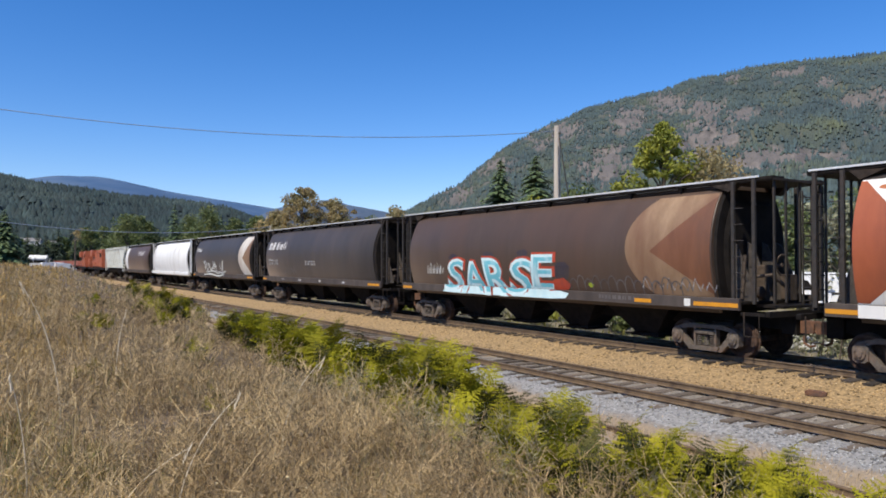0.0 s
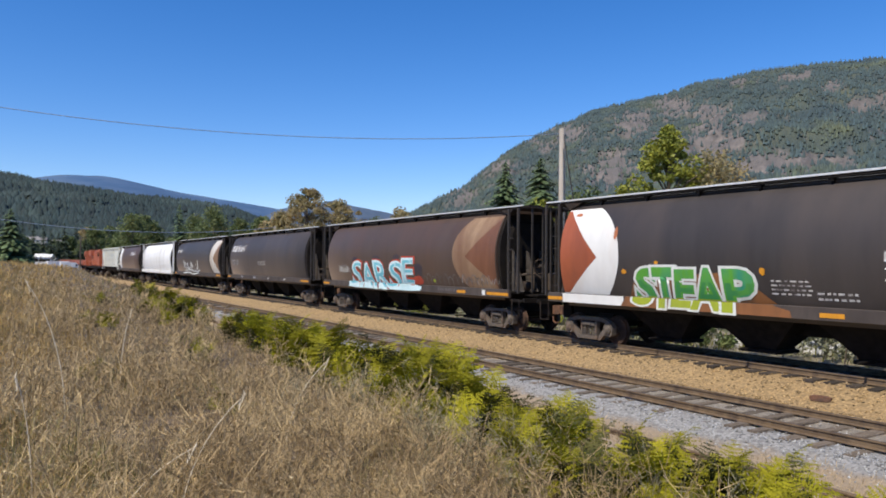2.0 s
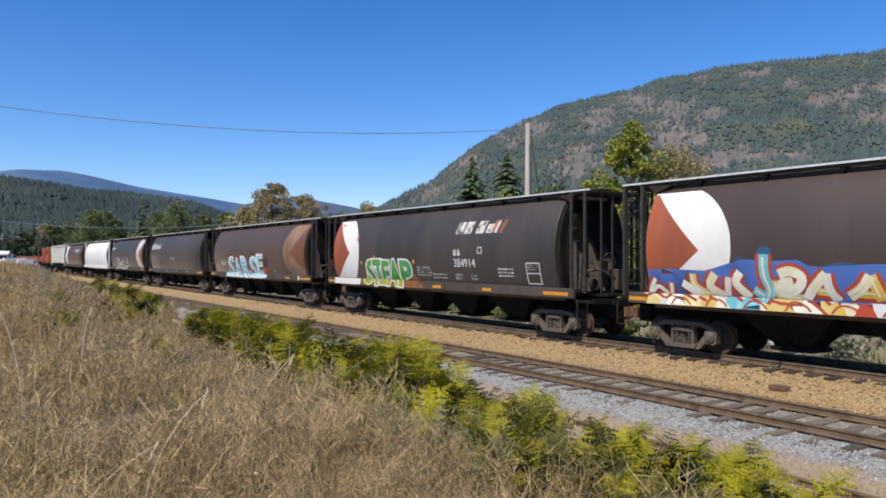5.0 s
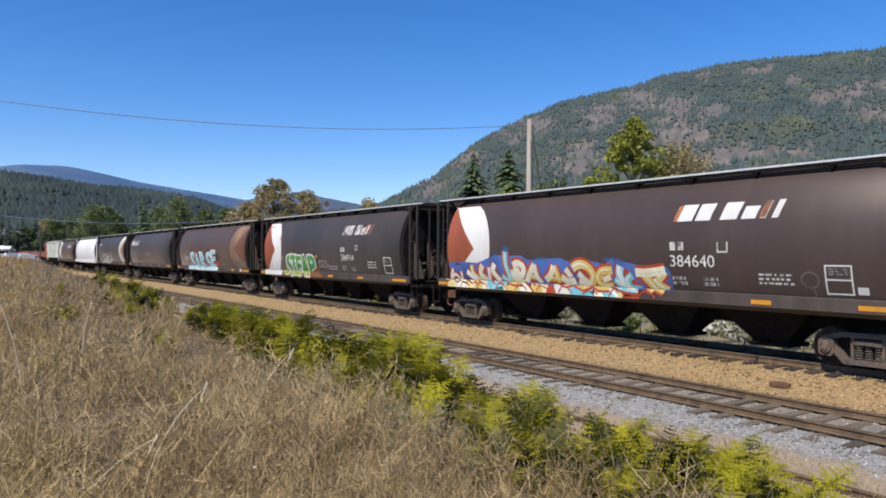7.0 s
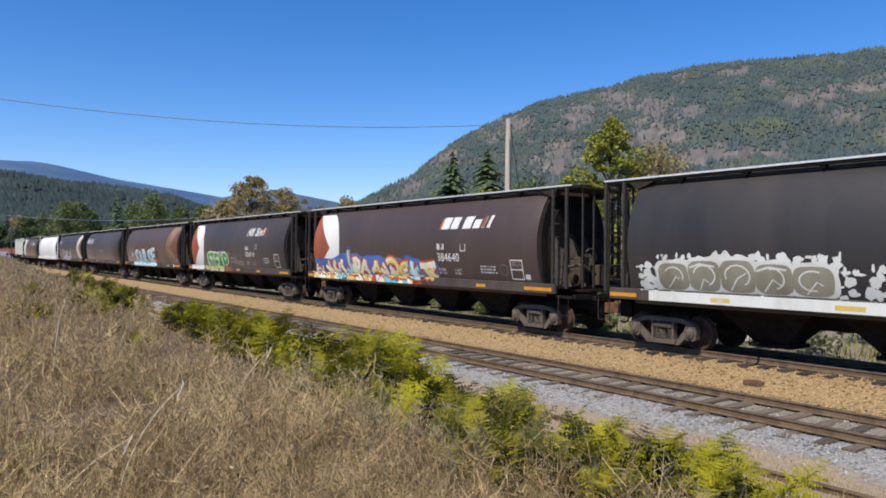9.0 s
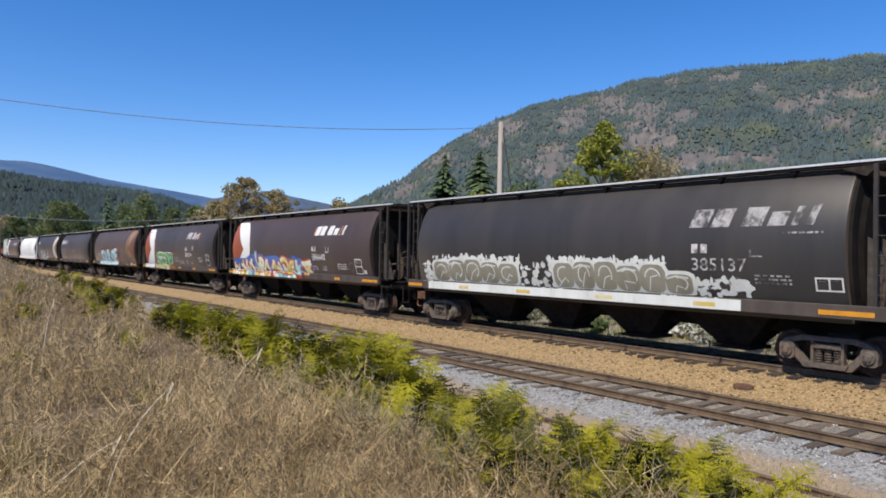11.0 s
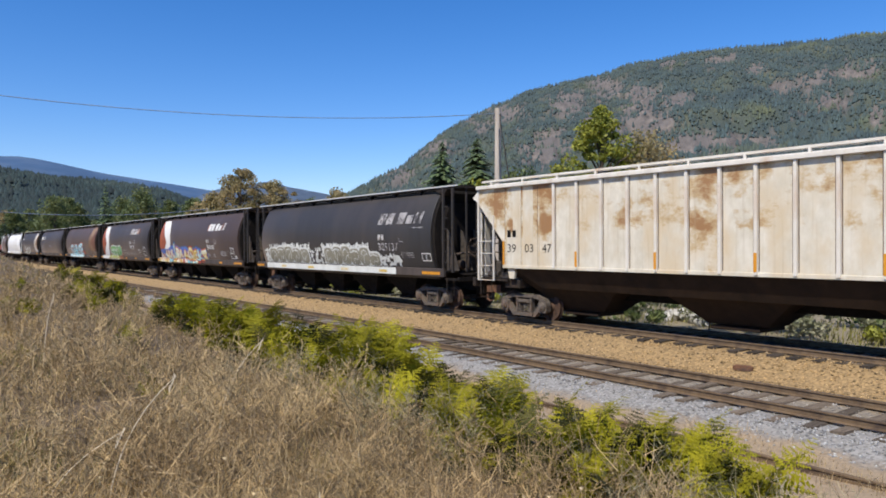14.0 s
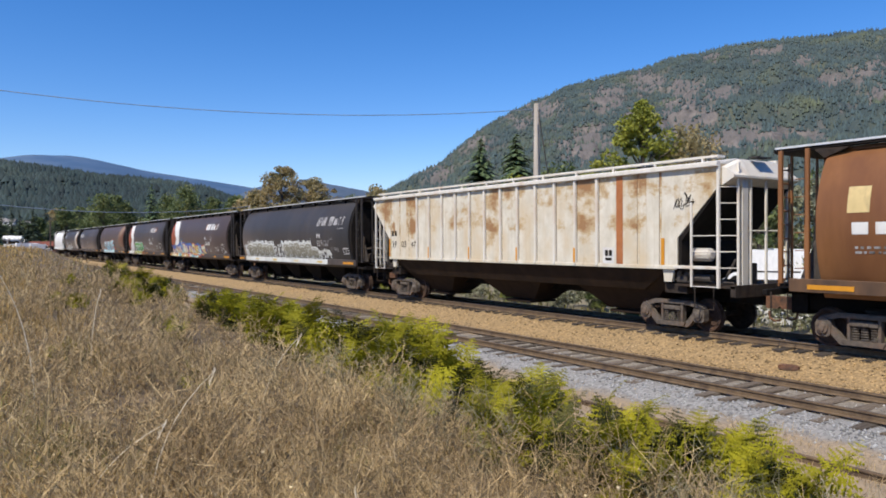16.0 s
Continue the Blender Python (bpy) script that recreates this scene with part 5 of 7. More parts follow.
ink("cream", 0.17, (-4.02, 2.08), (-3.75, 2.16), (-3.49, 2.02), (-3.61, 1.78), (-3.91, 1.67), (-3.98, 1.86), (-3.70, 1.92))
ink("yellow", 0.16, (-4.10, 1.94), (-4.04, 1.58), (-3.44, 1.54))
ink("cream", 0.16, (-2.95, 2.12), (-3.26, 1.79), (-3.43, 1.55))
ink("white", 0.15, (-2.95, 2.12), (-2.91, 1.77), (-2.73, 1.52))
ink("yellow", 0.12, (-3.18, 1.73), (-2.85, 1.70))
ink("cream", 0.16, (-2.06, 2.09), (-2.25, 1.82), (-2.51, 1.63))
ink("yellow", 0.17, (-2.06, 2.09), (-1.96, 1.82), (-1.88, 1.58))
ink("yellow", 0.12, (-2.37, 1.70), (-1.87, 1.69))
ink("white", 0.15, (-1.56, 2.01), (-1.35, 1.76))
ink("cream", 0.17, (-1.78, 1.76), (-1.47, 1.60), (-1.21, 1.67))
ink("yellow", 0.20, (-1.27, 2.03), (-0.99, 2.15), (-0.67, 2.10), (-0.46, 1.86), (-0.56, 1.60), (-0.72, 1.51), (-1.07, 1.67))
ink("white", 0.16, (-1.05, 1.89), (-0.83, 1.70), (-0.59, 1.52))
ink("yellow", 0.18, (0.30, 2.00), (-0.11, 1.96), (-0.27, 1.72), (-0.13, 1.53), (0.26, 1.54))
ink("cream", 0.13, (-0.11, 1.71), (0.22, 1.81))
ink("cyan", 0.20, (0.63, 2.13), (0.55, 1.86), (0.68, 1.57))
ink("cyan", 0.18, (0.36, 1.76), (0.57, 1.61), (0.95, 1.50))
ink("cyan", 0.17, (1.01, 1.88), (0.82, 1.74), (0.92, 1.52), (1.28, 1.49))
ink("cream", 0.18, (1.13, 1.96), (1.57, 1.96), (2.13, 2.04))
ink("yellow", 0.20, (1.41, 1.92), (1.59, 1.71), (1.82, 1.48))
ink("yellow", 0.18, (1.75, 1.82), (1.85, 1.65), (2.16, 1.49))
ink("yellow", 0.16, (2.12, 2.01), (1.87, 1.77))
for layer, c in ((3, "red"), (4, "yellow"), (4.6, "cream"), (5.2, "white"), (5.8, "cyan"), (6.4, "shine")):
    decal("graffiti_stroke", fig(INK[c]), SPRAY["yellowpale" if c == "shine" else c], car, layer, ("pale" if c == "shine" else c) + " painted graffiti strokes")
# the feet of the letters on the side sill
rg = random.Random(6)
x = -7.62
for c in "yellow white cream yellow cream yellow cream cyan cyan cream yellow white cream red yellow cream red white cream cyan cyan cream cyan cream yellow red".split():
    w = rg.uniform(0.24, 0.52)
    lean, lean2 = rg.uniform(-0.15, 0.15), rg.uniform(-0.1, 0.1)
    decal("letter_foot", fig([[(x - lean, 1.175), (min(x + w + 0.16 + lean2, 2.36), 1.175), (min(x + w + 0.06, 2.34), 1.36), (min(x + w + lean, 2.3), 1.526), (x + lean2, 1.526), (x - 0.05, 1.36)]]), SPRAY[c], car, 2 + 0.4 * rg.random() + (0.5 if c == "cyan" else 0), c + " painted foot of a letter")
    x += w * 0.93
    if x > 2.15:
        break
swirls = []
for k in range(9):
    cx = -6.6 + 1.02 * k
    swirls += stroke(smooth_path([(cx - 0.3, 1.2), (cx - 0.12, 1.42 + 0.05 * (k % 2)), (cx + 0.15, 1.38), (cx + 0.28, 1.22)]), 0.05)
decal("graffiti_stroke", fig(swirls), SPRAY["red"], car, 4.2, "red painted outline curls")
name_blocks(car, slanted(2.5, 5.5, 3.3, 3.72), WHITE_P, "white slanted maker's name")
decal("maker_name_wear", fig([[(2.38, 3.3), (2.5, 3.3), (2.62, 3.7), (2.5, 3.7)], [(4.75, 3.32), (4.92, 3.32), (5.06, 3.72), (4.9, 3.72)]]), ORANGE_RUB, car, 3)
car_text(car, "384640", 2.32, 2.14, 1.3)
decal("square_mark", fig([rect(3.7, 3.74, 2.5, 2.76), rect(3.96, 4.0, 2.5, 2.76), rect(3.74, 3.96, 2.5, 2.54)]), WHITE_WORN, car, 2)
decal("small_print", fig(bars(4.75, 5.6, 1.72, 2.02, 3, rd, 0.5)), WHITE_WORN, car, 2)
decal("graffiti_tag", fig(stroke([(5.95 + 0.2 * math.cos(a * 0.7), 1.9 + 0.18 * math.sin(a * 0.7)) for a in range(10)], 0.04) + stroke([(6.0, 1.75), (6.05, 1.55), (5.9, 1.5)], 0.04)), SPRAY["dim"], car, 2)
panel_box(car, 6.28, 6.86, 1.6, 2.24)
decal("card", fig([rect(6.93, 7.15, 1.62, 1.78)]), WHITE_P, car, 2, "small white card")
stripes(car, [(-8.3, -7.7), (4.6, 5.1), (7.0, 8.2)])

# car with white and silver graffiti
car = place(round_hopper("blue-black round-bodied grain hopper with white and silver graffiti", BODY_BLACK), C0)
decal("white_skirt", fig([rect(-7.0, 5.25, 1.18, 1.5)]), SPRAY["white"], car, 2, "white sprayed skirt along the side sill")
rg = random.Random(9)
puffs = []
for k in range(330):
    x = rg.uniform(-7.4, 5.4)
    dense = -6.9 < x < -2.2 or -0.9 < x < 4.4
    top_z = 2.42 if dense else 2.2
    top_z = 1.95 if x > 3.2 else top_z
    z = 1.55 + (top_z - 1.55) * (1 - rg.random() ** 1.6)
    puffs.append(blob(x, z, rg.uniform(0.03, 0.13), rg.uniform(0.03, 0.12), rg, 9, 0.4))
for k in range(34):
    x = rg.choice((rg.uniform(-2.3, -0.8), rg.uniform(4.0, 5.3), rg.uniform(-7.5, -6.8)))
    puffs.append(blob(x, rg.uniform(1.56, 1.95), rg.uniform(0.05, 0.13), rg.uniform(0.05, 0.1), rg, 12, 0.2))
decal("graffiti_overspray", fig(puffs), SPRAY["white"], car, 2, "white sprayed puffs and drips")
rim, fill, line = [], [], []


def bubble(cx, w, h, rr_, grow=0.0):
    """A fat rounded letter body standing on the sill."""
    out = []
    for i in range(20):
        a = 6.2832 * i / 20
        c, s = math.cos(a), math.sin(a)
        out.append((cx + (w / 2 + grow) * math.copysign(abs(c) ** 0.55, c) * (1 + rr_.uniform(-0.04, 0.04)), 1.55 + h / 2 + (h / 2 + grow) * math.copysign(abs(s) ** 0.6, s)))
    return [(x, max(z, 1.535)) for x, z in out]


for x0, n, step in ((-6.75, 5, 0.88), (-0.75, 6, 0.78)):
    for k in range(n):
        x = x0 + step * (k + 0.5)
        h = rg.uniform(0.62, 0.8) if x < 3 else 0.5
        rim.append(bubble(x, step * 1.04, h, rg, 0.09))
        fill.append(bubble(x, step * 1.02, h, rg))
        a0, a1, q = rg.uniform(-1.5, 1.2), rg.uniform(2.6, 4.6), rg.uniform(0.26, 0.38)
        line += stroke([(x + q * step * math.cos(a0 + a1 * i / 9), 1.55 + h * 0.52 + 0.33 * h * math.sin(a0 + a1 * i / 9)) for i in range(10)], 0.038)
        line += stroke([(x + rg.uniform(-0.3, -0.1) * step, 1.6), (x + rg.uniform(-0.2, 0.1) * step, 1.6 + h * rg.uniform(0.3, 0.5)), (x + rg.uniform(0.1, 0.3) * step, 1.6 + h * rg.uniform(0.1, 0.6))], 0.032)
        if k % 2:
            line += stroke([(x - 0.45 * step, 1.56 + h * 0.75), (x - 0.1 * step, 1.56 + h * 0.88), (x + 0.35 * step, 1.56 + h * 0.8)], 0.045)
decal("graffiti_rim", fig(rim), SPRAY["white"], car, 3, "white outline round the silver letters")
decal("graffiti_fill", fig(fill), SPRAY["grey"], car, 4, "silver-grey bubble letters")
decal("graffiti_linework", fig(line), SPRAY["white"], car, 5)
stripes(car, [(-5.2, -4.7), (-2.3, -1.7), (0.9, 1.5), (4.0, 4.6)], ORANGE_FADED)
stripes(car, [(-8.3, -7.4), (7.0, 8.1)])
name_blocks(car, slanted(3.85, 7.15, 3.2, 3.64), GREY_WORN, "faded grey slanted maker's name")
car_text(car, "385137", 3.95, 2.16, 1.42, WHITE_WORN)
decal("square_mark", fig([rect(5.45, 5.49, 2.5, 2.66), rect(5.49, 5.75, 2.5, 2.53)]), GREY_WORN, car, 2)
decal("small_print", fig(bars(5.55, 6.4, 1.85, 2.1, 3, rd, 0.5) + bars(6.2, 7.1, 3.0, 3.06, 1, rd, 0.3)), GREY_WORN, car, 2)
panel_box(car, 6.9, 7.48, 1.78, 2.08, False)
decal("hose", fig([rect(-7.4, 5.2, 1.12, 1.14)]), BLACK, car, 1)

# dark grey car with faded marks
car = place(round_hopper("dark grey round-bodied grain hopper with faded marks", BODY_GREY), C0 - 4 * L)
name_blocks(car, slanted(-7.3, -4.0, 3.2, 3.66), WHITE_WORN, "worn white slanted maker's name")
decal("graffiti_tag", fig([q for k in range(5) for q in stroke([(-4.9 + 0.45 * k, 1.7), (-4.7 + 0.45 * k, 2.15), (-4.45 + 0.45 * k, 1.75)], 0.07)]), SPRAY["dim"], car, 2, "faint grey graffiti tag")
decal("small_print", fig(bars(-7.2, -5.5, 2.2, 2.6, 2, rd) + bars(-1.0, 0.5, 2.2, 2.5, 2, rd)), GREY_WORN, car, 2)
stripes(car, [(-8.3, -7.6), (7.0, 8.2)])
for x in (-4.8, -2.0, 1.0, 4.0):
    decal("sill_tag", fig([rect(x, x + 0.36, 1.29, 1.4)]), WHITE_WORN, car, 3, "small worn white dash")

# brown car with tan emblem and white tag
car = place(round_hopper("dark grey round-bodied grain hopper with pale emblem and white tag", BODY_BLACK), C0 - 5 * L)
decal("end_emblem", fig(arc_mark(1, 4.9, 7.5, 1.53, 4.2)), MARK_PALE, car, 1, "dusty off-white half-disc emblem")
decal("end_emblem_wedge", fig([[(7.51, 1.6), (7.51, 4.12), (5.9, 2.72)]]), MARK_TAN, car, 2, "faded tan wedge in the emblem")
rg = random.Random(14)
scrawl = []
for k in range(9):
    cx = -4.4 + 0.62 * k
    scrawl += stroke(smooth_path([(cx + rg.uniform(-0.35, 0.35), rg.uniform(1.58, 2.6)) for _ in range(4)]), 0.11)
for z in (1.35, 1.6):
    scrawl += stroke(smooth_path([(-4.6, z), (-2.5, z + 0.1), (-0.5, z - 0.05), (1.2, z + 0.12)]), 0.12)
decal("graffiti_tag", fig(scrawl), SPRAY["white"], car, 3, "large white scribbled tag")
name_blocks(car, slanted(-7.2, -5.6, 3.3, 3.6), WHITE_WORN)
stripes(car, [(-8.3, -7.6), (7.0, 8.2)])

# white car and the ones beyond
car = place(round_hopper("clean white round-bodied grain hopper", BODY_WHITE, False, BODY_WHITE, None, BODY_WHITE, True), -72.2)
car = place(round_hopper("dark brown round-bodied grain hopper with white west end", BODY_BROWN, False, None, None, None, True), -90.6)
decal("end_emblem", fig(arc_mark(-1, -5.6, -7.62, 1.53, 4.2)), MARK_WHITE, car, 1, "white half-disc emblem")
name_blocks(car, slanted(1.4, 5.0, 3.2, 3.66), WHITE_WORN)

# rust-coloured hopper that follows the cream one
car = place(round_hopper("faded rust-brown round-bodied grain hopper with pale blocks", BODY_RUST, True, RUST_SILL, None, BODY_RUST), 77.9)
decal("pale_block", fig([rect(-7.05, -6.6, 2.95, 3.5), [(-6.2, 3.1), (-5.6, 3.1), (-5.6, 3.4), (-6.0, 3.4)], rect(-5.9, -5.3, 3.0, 3.3)]), paint("pale_yellow_paint", (0.62, 0.48, 0.22)), car, 2, "pale yellow painted blocks")
for k in (0, 0.47):
    decal("initial_block", fig([rect(-6.95 + k, -6.62 + k, 2.5, 2.75)]), WHITE_P, car, 2, "white painted block")
decal("small_print", fig(bars(-6.9, -6.0, 2.05, 2.25, 2, rd, 0.5)), GREY_WORN, car, 2)
stripes(car, [(-7.9, -6.9)])


# dark brown for panel seams and for the painted shade beside ribs
SEAM_SHADE = material("dark_seam_and_rib_shade", (0.05, 0.032, 0.022), (0.12, 0.075, 0.048), 4, 0.8, 0, 0.1)


def rib_hopper(label, panel, rib, under, spin=True, half=8.75, ribs=12):
    """A square-sided covered hopper with outside ribs and sloped ends."""
    car = tagged(empty("covered_hopper_car"), label, "freight car", "freight cars of the train")
    W, z0, z1 = 1.50, 1.66, 4.28
    b = Build()
    out = [(-7.5, z0), (7.5, z0), (7.5, 2.45), (half, 3.75), (half, z1), (-half, z1), (-half, 3.75), (-7.5, 2.45)]
    b.poly(out, -W, W)
    part("side_and_roof", b, panel, car)
    roof = Build()
    roof.loft([[(x, y, z) for y, z in ((-W, z1), (W, z1), (W * 0.55, z1 + 0.16), (-W * 0.55, z1 + 0.16))] for x in (-half, half)])
    part("roof", roof, rib, car)
    def rib_m():
        return Build().loft([[(x, y, z) for x, y in ((-0.05, -W - 0.002), (-0.04, -W - 0.06), (-0.034, -W - 0.065), (0.034, -W - 0.065), (0.04, -W - 0.06), (0.05, -W - 0.002))] for z in (z0 + 0.02, z1 - 0.03)]).mesh("rib", rib)
    for s in (-1, 1):
        for i in range(ribs):
            x = -5.24 + 9.93 * i / (ribs - 1)
            o = part("rib", shared("rib" + rib.name, rib_m), None, car)
            o.location = (x, 0, 0)
            if s > 0:
                o.rotation_euler = (0, 0, math.pi)
            else:
                # thin dark strips at both rib edges paint in the shade there
                for d in (-0.068, 0.066):
                    q = part("seam_shade_line", shared("rseam", lambda: Build().box(-0.011, 0.011, -W - 0.003, -W + 0.02, z0 + 0.09, z1 - 0.07).mesh("seam_shade_line", SEAM_SHADE)), None, car)
                    q.location = (x + d, 0, 0)
        o = part("top_chord", shared("chord" + rib.name, lambda: Build().box(-half, half, -W - 0.11, -W + 0.0, z1 - 0.07, z1 + 0.05, 0.015).mesh("top_chord", rib)), None, car)
        q = part("side_sill", shared("rsill" + rib.name, lambda: Build().box(-7.5, 7.5, -W - 0.03, -W - 0.003, z0 - 0.03, z0 + 0.07, 0.008).mesh("side_sill", panel)), None, car)
        r = part("roof_rail", shared("rrail" + rib.name, lambda: Build().box(-half + 0.1, half - 0.1, -W * 0.95, -W * 0.95 + 0.3, z1 + 0.17, z1 + 0.23).mesh("roof_rail", rib)), None, car)
        if s > 0:
            for k in (o, q, r):
                k.rotation_euler = (0, 0, math.pi)
    # real sheet seams without ribs, each with a weld bead
    for x in (-7.41, -6.66, -5.93, 6.18, 6.93):
        q = part("seam_shade_line", shared("rseam", None), None, car)
        q.location = (x, 0, 0)
        q = part("weld_bead", shared("bead" + panel.name, lambda: Build().box(-0.03, 0.03, -W - 0.012, -W + 0.02, z0 + 0.09, z1 - 0.07, 0.008).mesh("weld_bead", panel)), None, car)
        q.location = (x + 0.042, 0, 0)
    for i in range(12):
        p = part("rail_stanchion", shared("stanch" + rib.name, lambda: Build().box(-0.03, 0.03, -W * 0.95, -W * 0.95 + 0.06, z1 + 0.04, z1 + 0.18).mesh("rail_stanchion", rib)), None, car)
        p.location = (-8.2 + 16.4 * i / 11, 0, 0)
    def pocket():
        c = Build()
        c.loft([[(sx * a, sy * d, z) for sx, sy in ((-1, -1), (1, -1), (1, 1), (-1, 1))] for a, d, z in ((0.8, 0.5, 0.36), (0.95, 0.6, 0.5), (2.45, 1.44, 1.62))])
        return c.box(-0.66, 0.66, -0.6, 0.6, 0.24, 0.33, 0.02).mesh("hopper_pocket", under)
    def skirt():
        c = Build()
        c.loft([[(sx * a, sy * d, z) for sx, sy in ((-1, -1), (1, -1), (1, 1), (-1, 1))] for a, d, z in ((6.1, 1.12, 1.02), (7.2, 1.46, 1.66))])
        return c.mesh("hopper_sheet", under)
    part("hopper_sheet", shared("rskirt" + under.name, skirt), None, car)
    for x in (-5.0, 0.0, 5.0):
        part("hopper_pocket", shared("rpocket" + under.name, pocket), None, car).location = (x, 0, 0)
    part("centre_sill", shared("csill2", lambda: Build().box(-9.1, 9.1, -0.2, 0.2, 0.74, 1.14, 0.03).mesh("centre_sill", BLACK)), None, car)
    for e in (-1, 1):
        g = []
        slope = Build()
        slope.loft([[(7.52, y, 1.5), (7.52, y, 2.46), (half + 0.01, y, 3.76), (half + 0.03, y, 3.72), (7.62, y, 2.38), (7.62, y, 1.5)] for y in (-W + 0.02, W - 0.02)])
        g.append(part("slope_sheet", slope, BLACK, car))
        g.append(part("end_platform", Build().box(7.4, 9.12, -1.42, 1.42, 1.2, 1.26).box(9.0, 9.14, -1.42, 1.42, 0.98, 1.28, 0.02), STEEL_DARK, car))
        g.append(part("end_side_rail", Build().box(7.4, 8.7, -W - 0.04, -W + 0.04, 1.66, 1.74, 0.01), rib, car))
        g.append(part("coupler", shared("coupler", coupler_mesh), None, car))
        g[-1].location = (e * 9.1, 0, 0)
        for o in g:
            if e < 0:
                o.rotation_euler = (0, 0, math.pi)
        for x, y, lo, hi, w in ((8.72, -1.5, 1.2, 4.3, 0.034), (8.72, 1.5, 1.2, 4.3, 0.034), (9.02, -1.12, 1.2, 4.3, 0.03), (9.02, -0.62, 1.2, 3.9, 0.026), (9.02, 0.05, 1.2, 3.9, 0.026), (9.02, 0.75, 1.2, 4.2, 0.035), (7.95, -1.52, 1.2, 3.35, 0.024)):
            part("end_post", Build().box(e * x - w, e * x + w, y - w, y + w, lo, hi, 0.008), rib, car)
        for x0, x1, y0, y1, zz in ((7.95, 8.72, -1.53, -1.53, (1.22, 1.7, 2.1, 2.5)), (8.75, 9.02, -1.5, -1.14, (1.7, 2.1, 2.5, 2.9, 3.3, 3.7))):
            for z in zz:
                part("grab_rung", Build().tube([(e * x0, y0, z), (e * x1, y1, z)], 0.014, 5), rib, car)
        part("crossbar", Build().tube([(e * 9.02, -1.12, 2.62), (e * 9.02, 0.75, 2.62)], 0.02, 5), rib, car)
        hood = Build()
        hood.loft([[(e * 8.76, y, 4.42 - 0.22 * max(0, abs(y) - 0.8) / 0.62), (e * 8.9, y, 4.38 - 0.22 * max(0, abs(y) - 0.8) / 0.62), (e * 9.1, y, 3.98), (e * 9.1, y, 3.93), (e * 8.76, y, 3.74)] for y in (-1.42, -0.8, 0.8, 1.42)])
        part("end_hood", hood, rib, car, "pale sloped plate closing the roof's end")
        part("corner_plate", Build().box(e * 9.02 - 0.02, e * 9.02 + 0.02, -0.98, -0.74, 1.26, 3.95), rib, car, "pale upright plate at the car's end")
        part("roof_walk_end", Build().box(e * 9.0 - 0.12, e * 9.0 + 0.12, -0.5, 0.1, 4.44, 4.48), GREY_POST, car, "dark grating at the roof's end")
        part("stirrup", Build().tube([(e * 8.05, -1.52, 1.22), (e * 8.05, -1.52, 0.66), (e * 8.6, -1.52, 0.66), (e * 8.6, -1.52, 1.22)], 0.02, 5), STEEL_DARK, car)
        gear = Build().box(e * 7.55 - 0.16, e * 7.55 + 0.16, -1.38, -1.1, 1.28, 1.56, 0.03).tube([(e * 7.9, -1.3, 1.42), (e * 8.4, -1.3, 1.42)], 0.1, 9)
        gear.tube([(e * 7.2, -1.33, 1.36), (e * 8.95, -1.2, 1.33)], 0.025, 5).tube([(e * 8.5, -1.0, 1.28), (e * 8.8, -0.9, 1.9)], 0.035, 6).box(e * 8.75 - 0.12, e * 8.75 + 0.12, -0.6, -0.1, 1.26, 1.8, 0.03)
        part("brake_gear", gear, GUSSET, car, "dusty brake cylinder and levers")
        if e > 0:
            part("air_reservoir", Build().tube([(e * 7.75, -1.2, 2.02), (e * 7.8, -1.2, 2.02), (e * 8.3, -1.2, 2.02), (e * 8.35, -1.2, 2.02)], [0.1, 0.17, 0.17, 0.1], 12), MARK_PALE, car, "pale grey air reservoir")
        part("bolster_web", Build().poly([(e * 7.0, 1.62), (e * 7.35, 1.62), (e * 7.28, 1.3), (e * 7.05, 1.3)][::e], -1.45, -1.36), panel, car)
        part("bolster_end", Build().box(e * 7.3 - 0.35, e * 7.3 + 0.35, -1.3, 1.3, 1.0, 1.25), STEEL_DARK, car)
        add_truck(car, e * 7.0, spin)
    return car


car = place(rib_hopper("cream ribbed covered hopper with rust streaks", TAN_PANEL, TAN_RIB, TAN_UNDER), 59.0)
decal("rust_stripe", fig([rect(5.42, 5.66, 1.68, 4.2)]), material("rust_orange_stripe", (0.30, 0.10, 0.03), (0.42, 0.16, 0.055), 3, 0.7, 0, 0.1, (0.2, 0.07, 0.03), 1.5), car, 3, "rust-orange painted upright stripe", 1.5)
decal("running_number", words("39", -7.3, -6.9, 2.14, 2.40), BLACK, car, 1, "black painted running number", 1.5)
decal("running_number", words("03", -6.50, -6.13, 2.14, 2.40), BLACK, car, 1, "", 1.5)
decal("running_number", words("47", -5.74, -5.36, 2.14, 2.40), BLACK, car, 1, "", 1.5)
for k in (0, 0.24):
    decal("initial_block", fig([rect(-7.3 + k, -7.14 + k, 2.62, 2.84)]), BLACK, car, 1, "small black block", 1.5)
for i in (1, 4, 7, 10):
    x = -5.24 + 9.93 * i / 11
    decal("reflector_tick", fig([rect(x - 0.04, x + 0.04, 1.74, 2.18)]), ORANGE, car, 1, "orange upright reflector tick", 1.565)
decal("reflector_tick", fig([rect(6.99, 7.1, 1.74, 2.45)]), ORANGE, car, 5, "orange upright reflector tick", 1.5)
decal("reflector_tick", fig([rect(-7.52, -7.43, 1.74, 2.5)]), ORANGE, car, 5, "orange upright reflector tick", 1.5)
decal("data_card", fig([rect(4.9, 5.34, 1.74, 2.2)]), WHITE_P, car, 2, "white data card", 1.5)
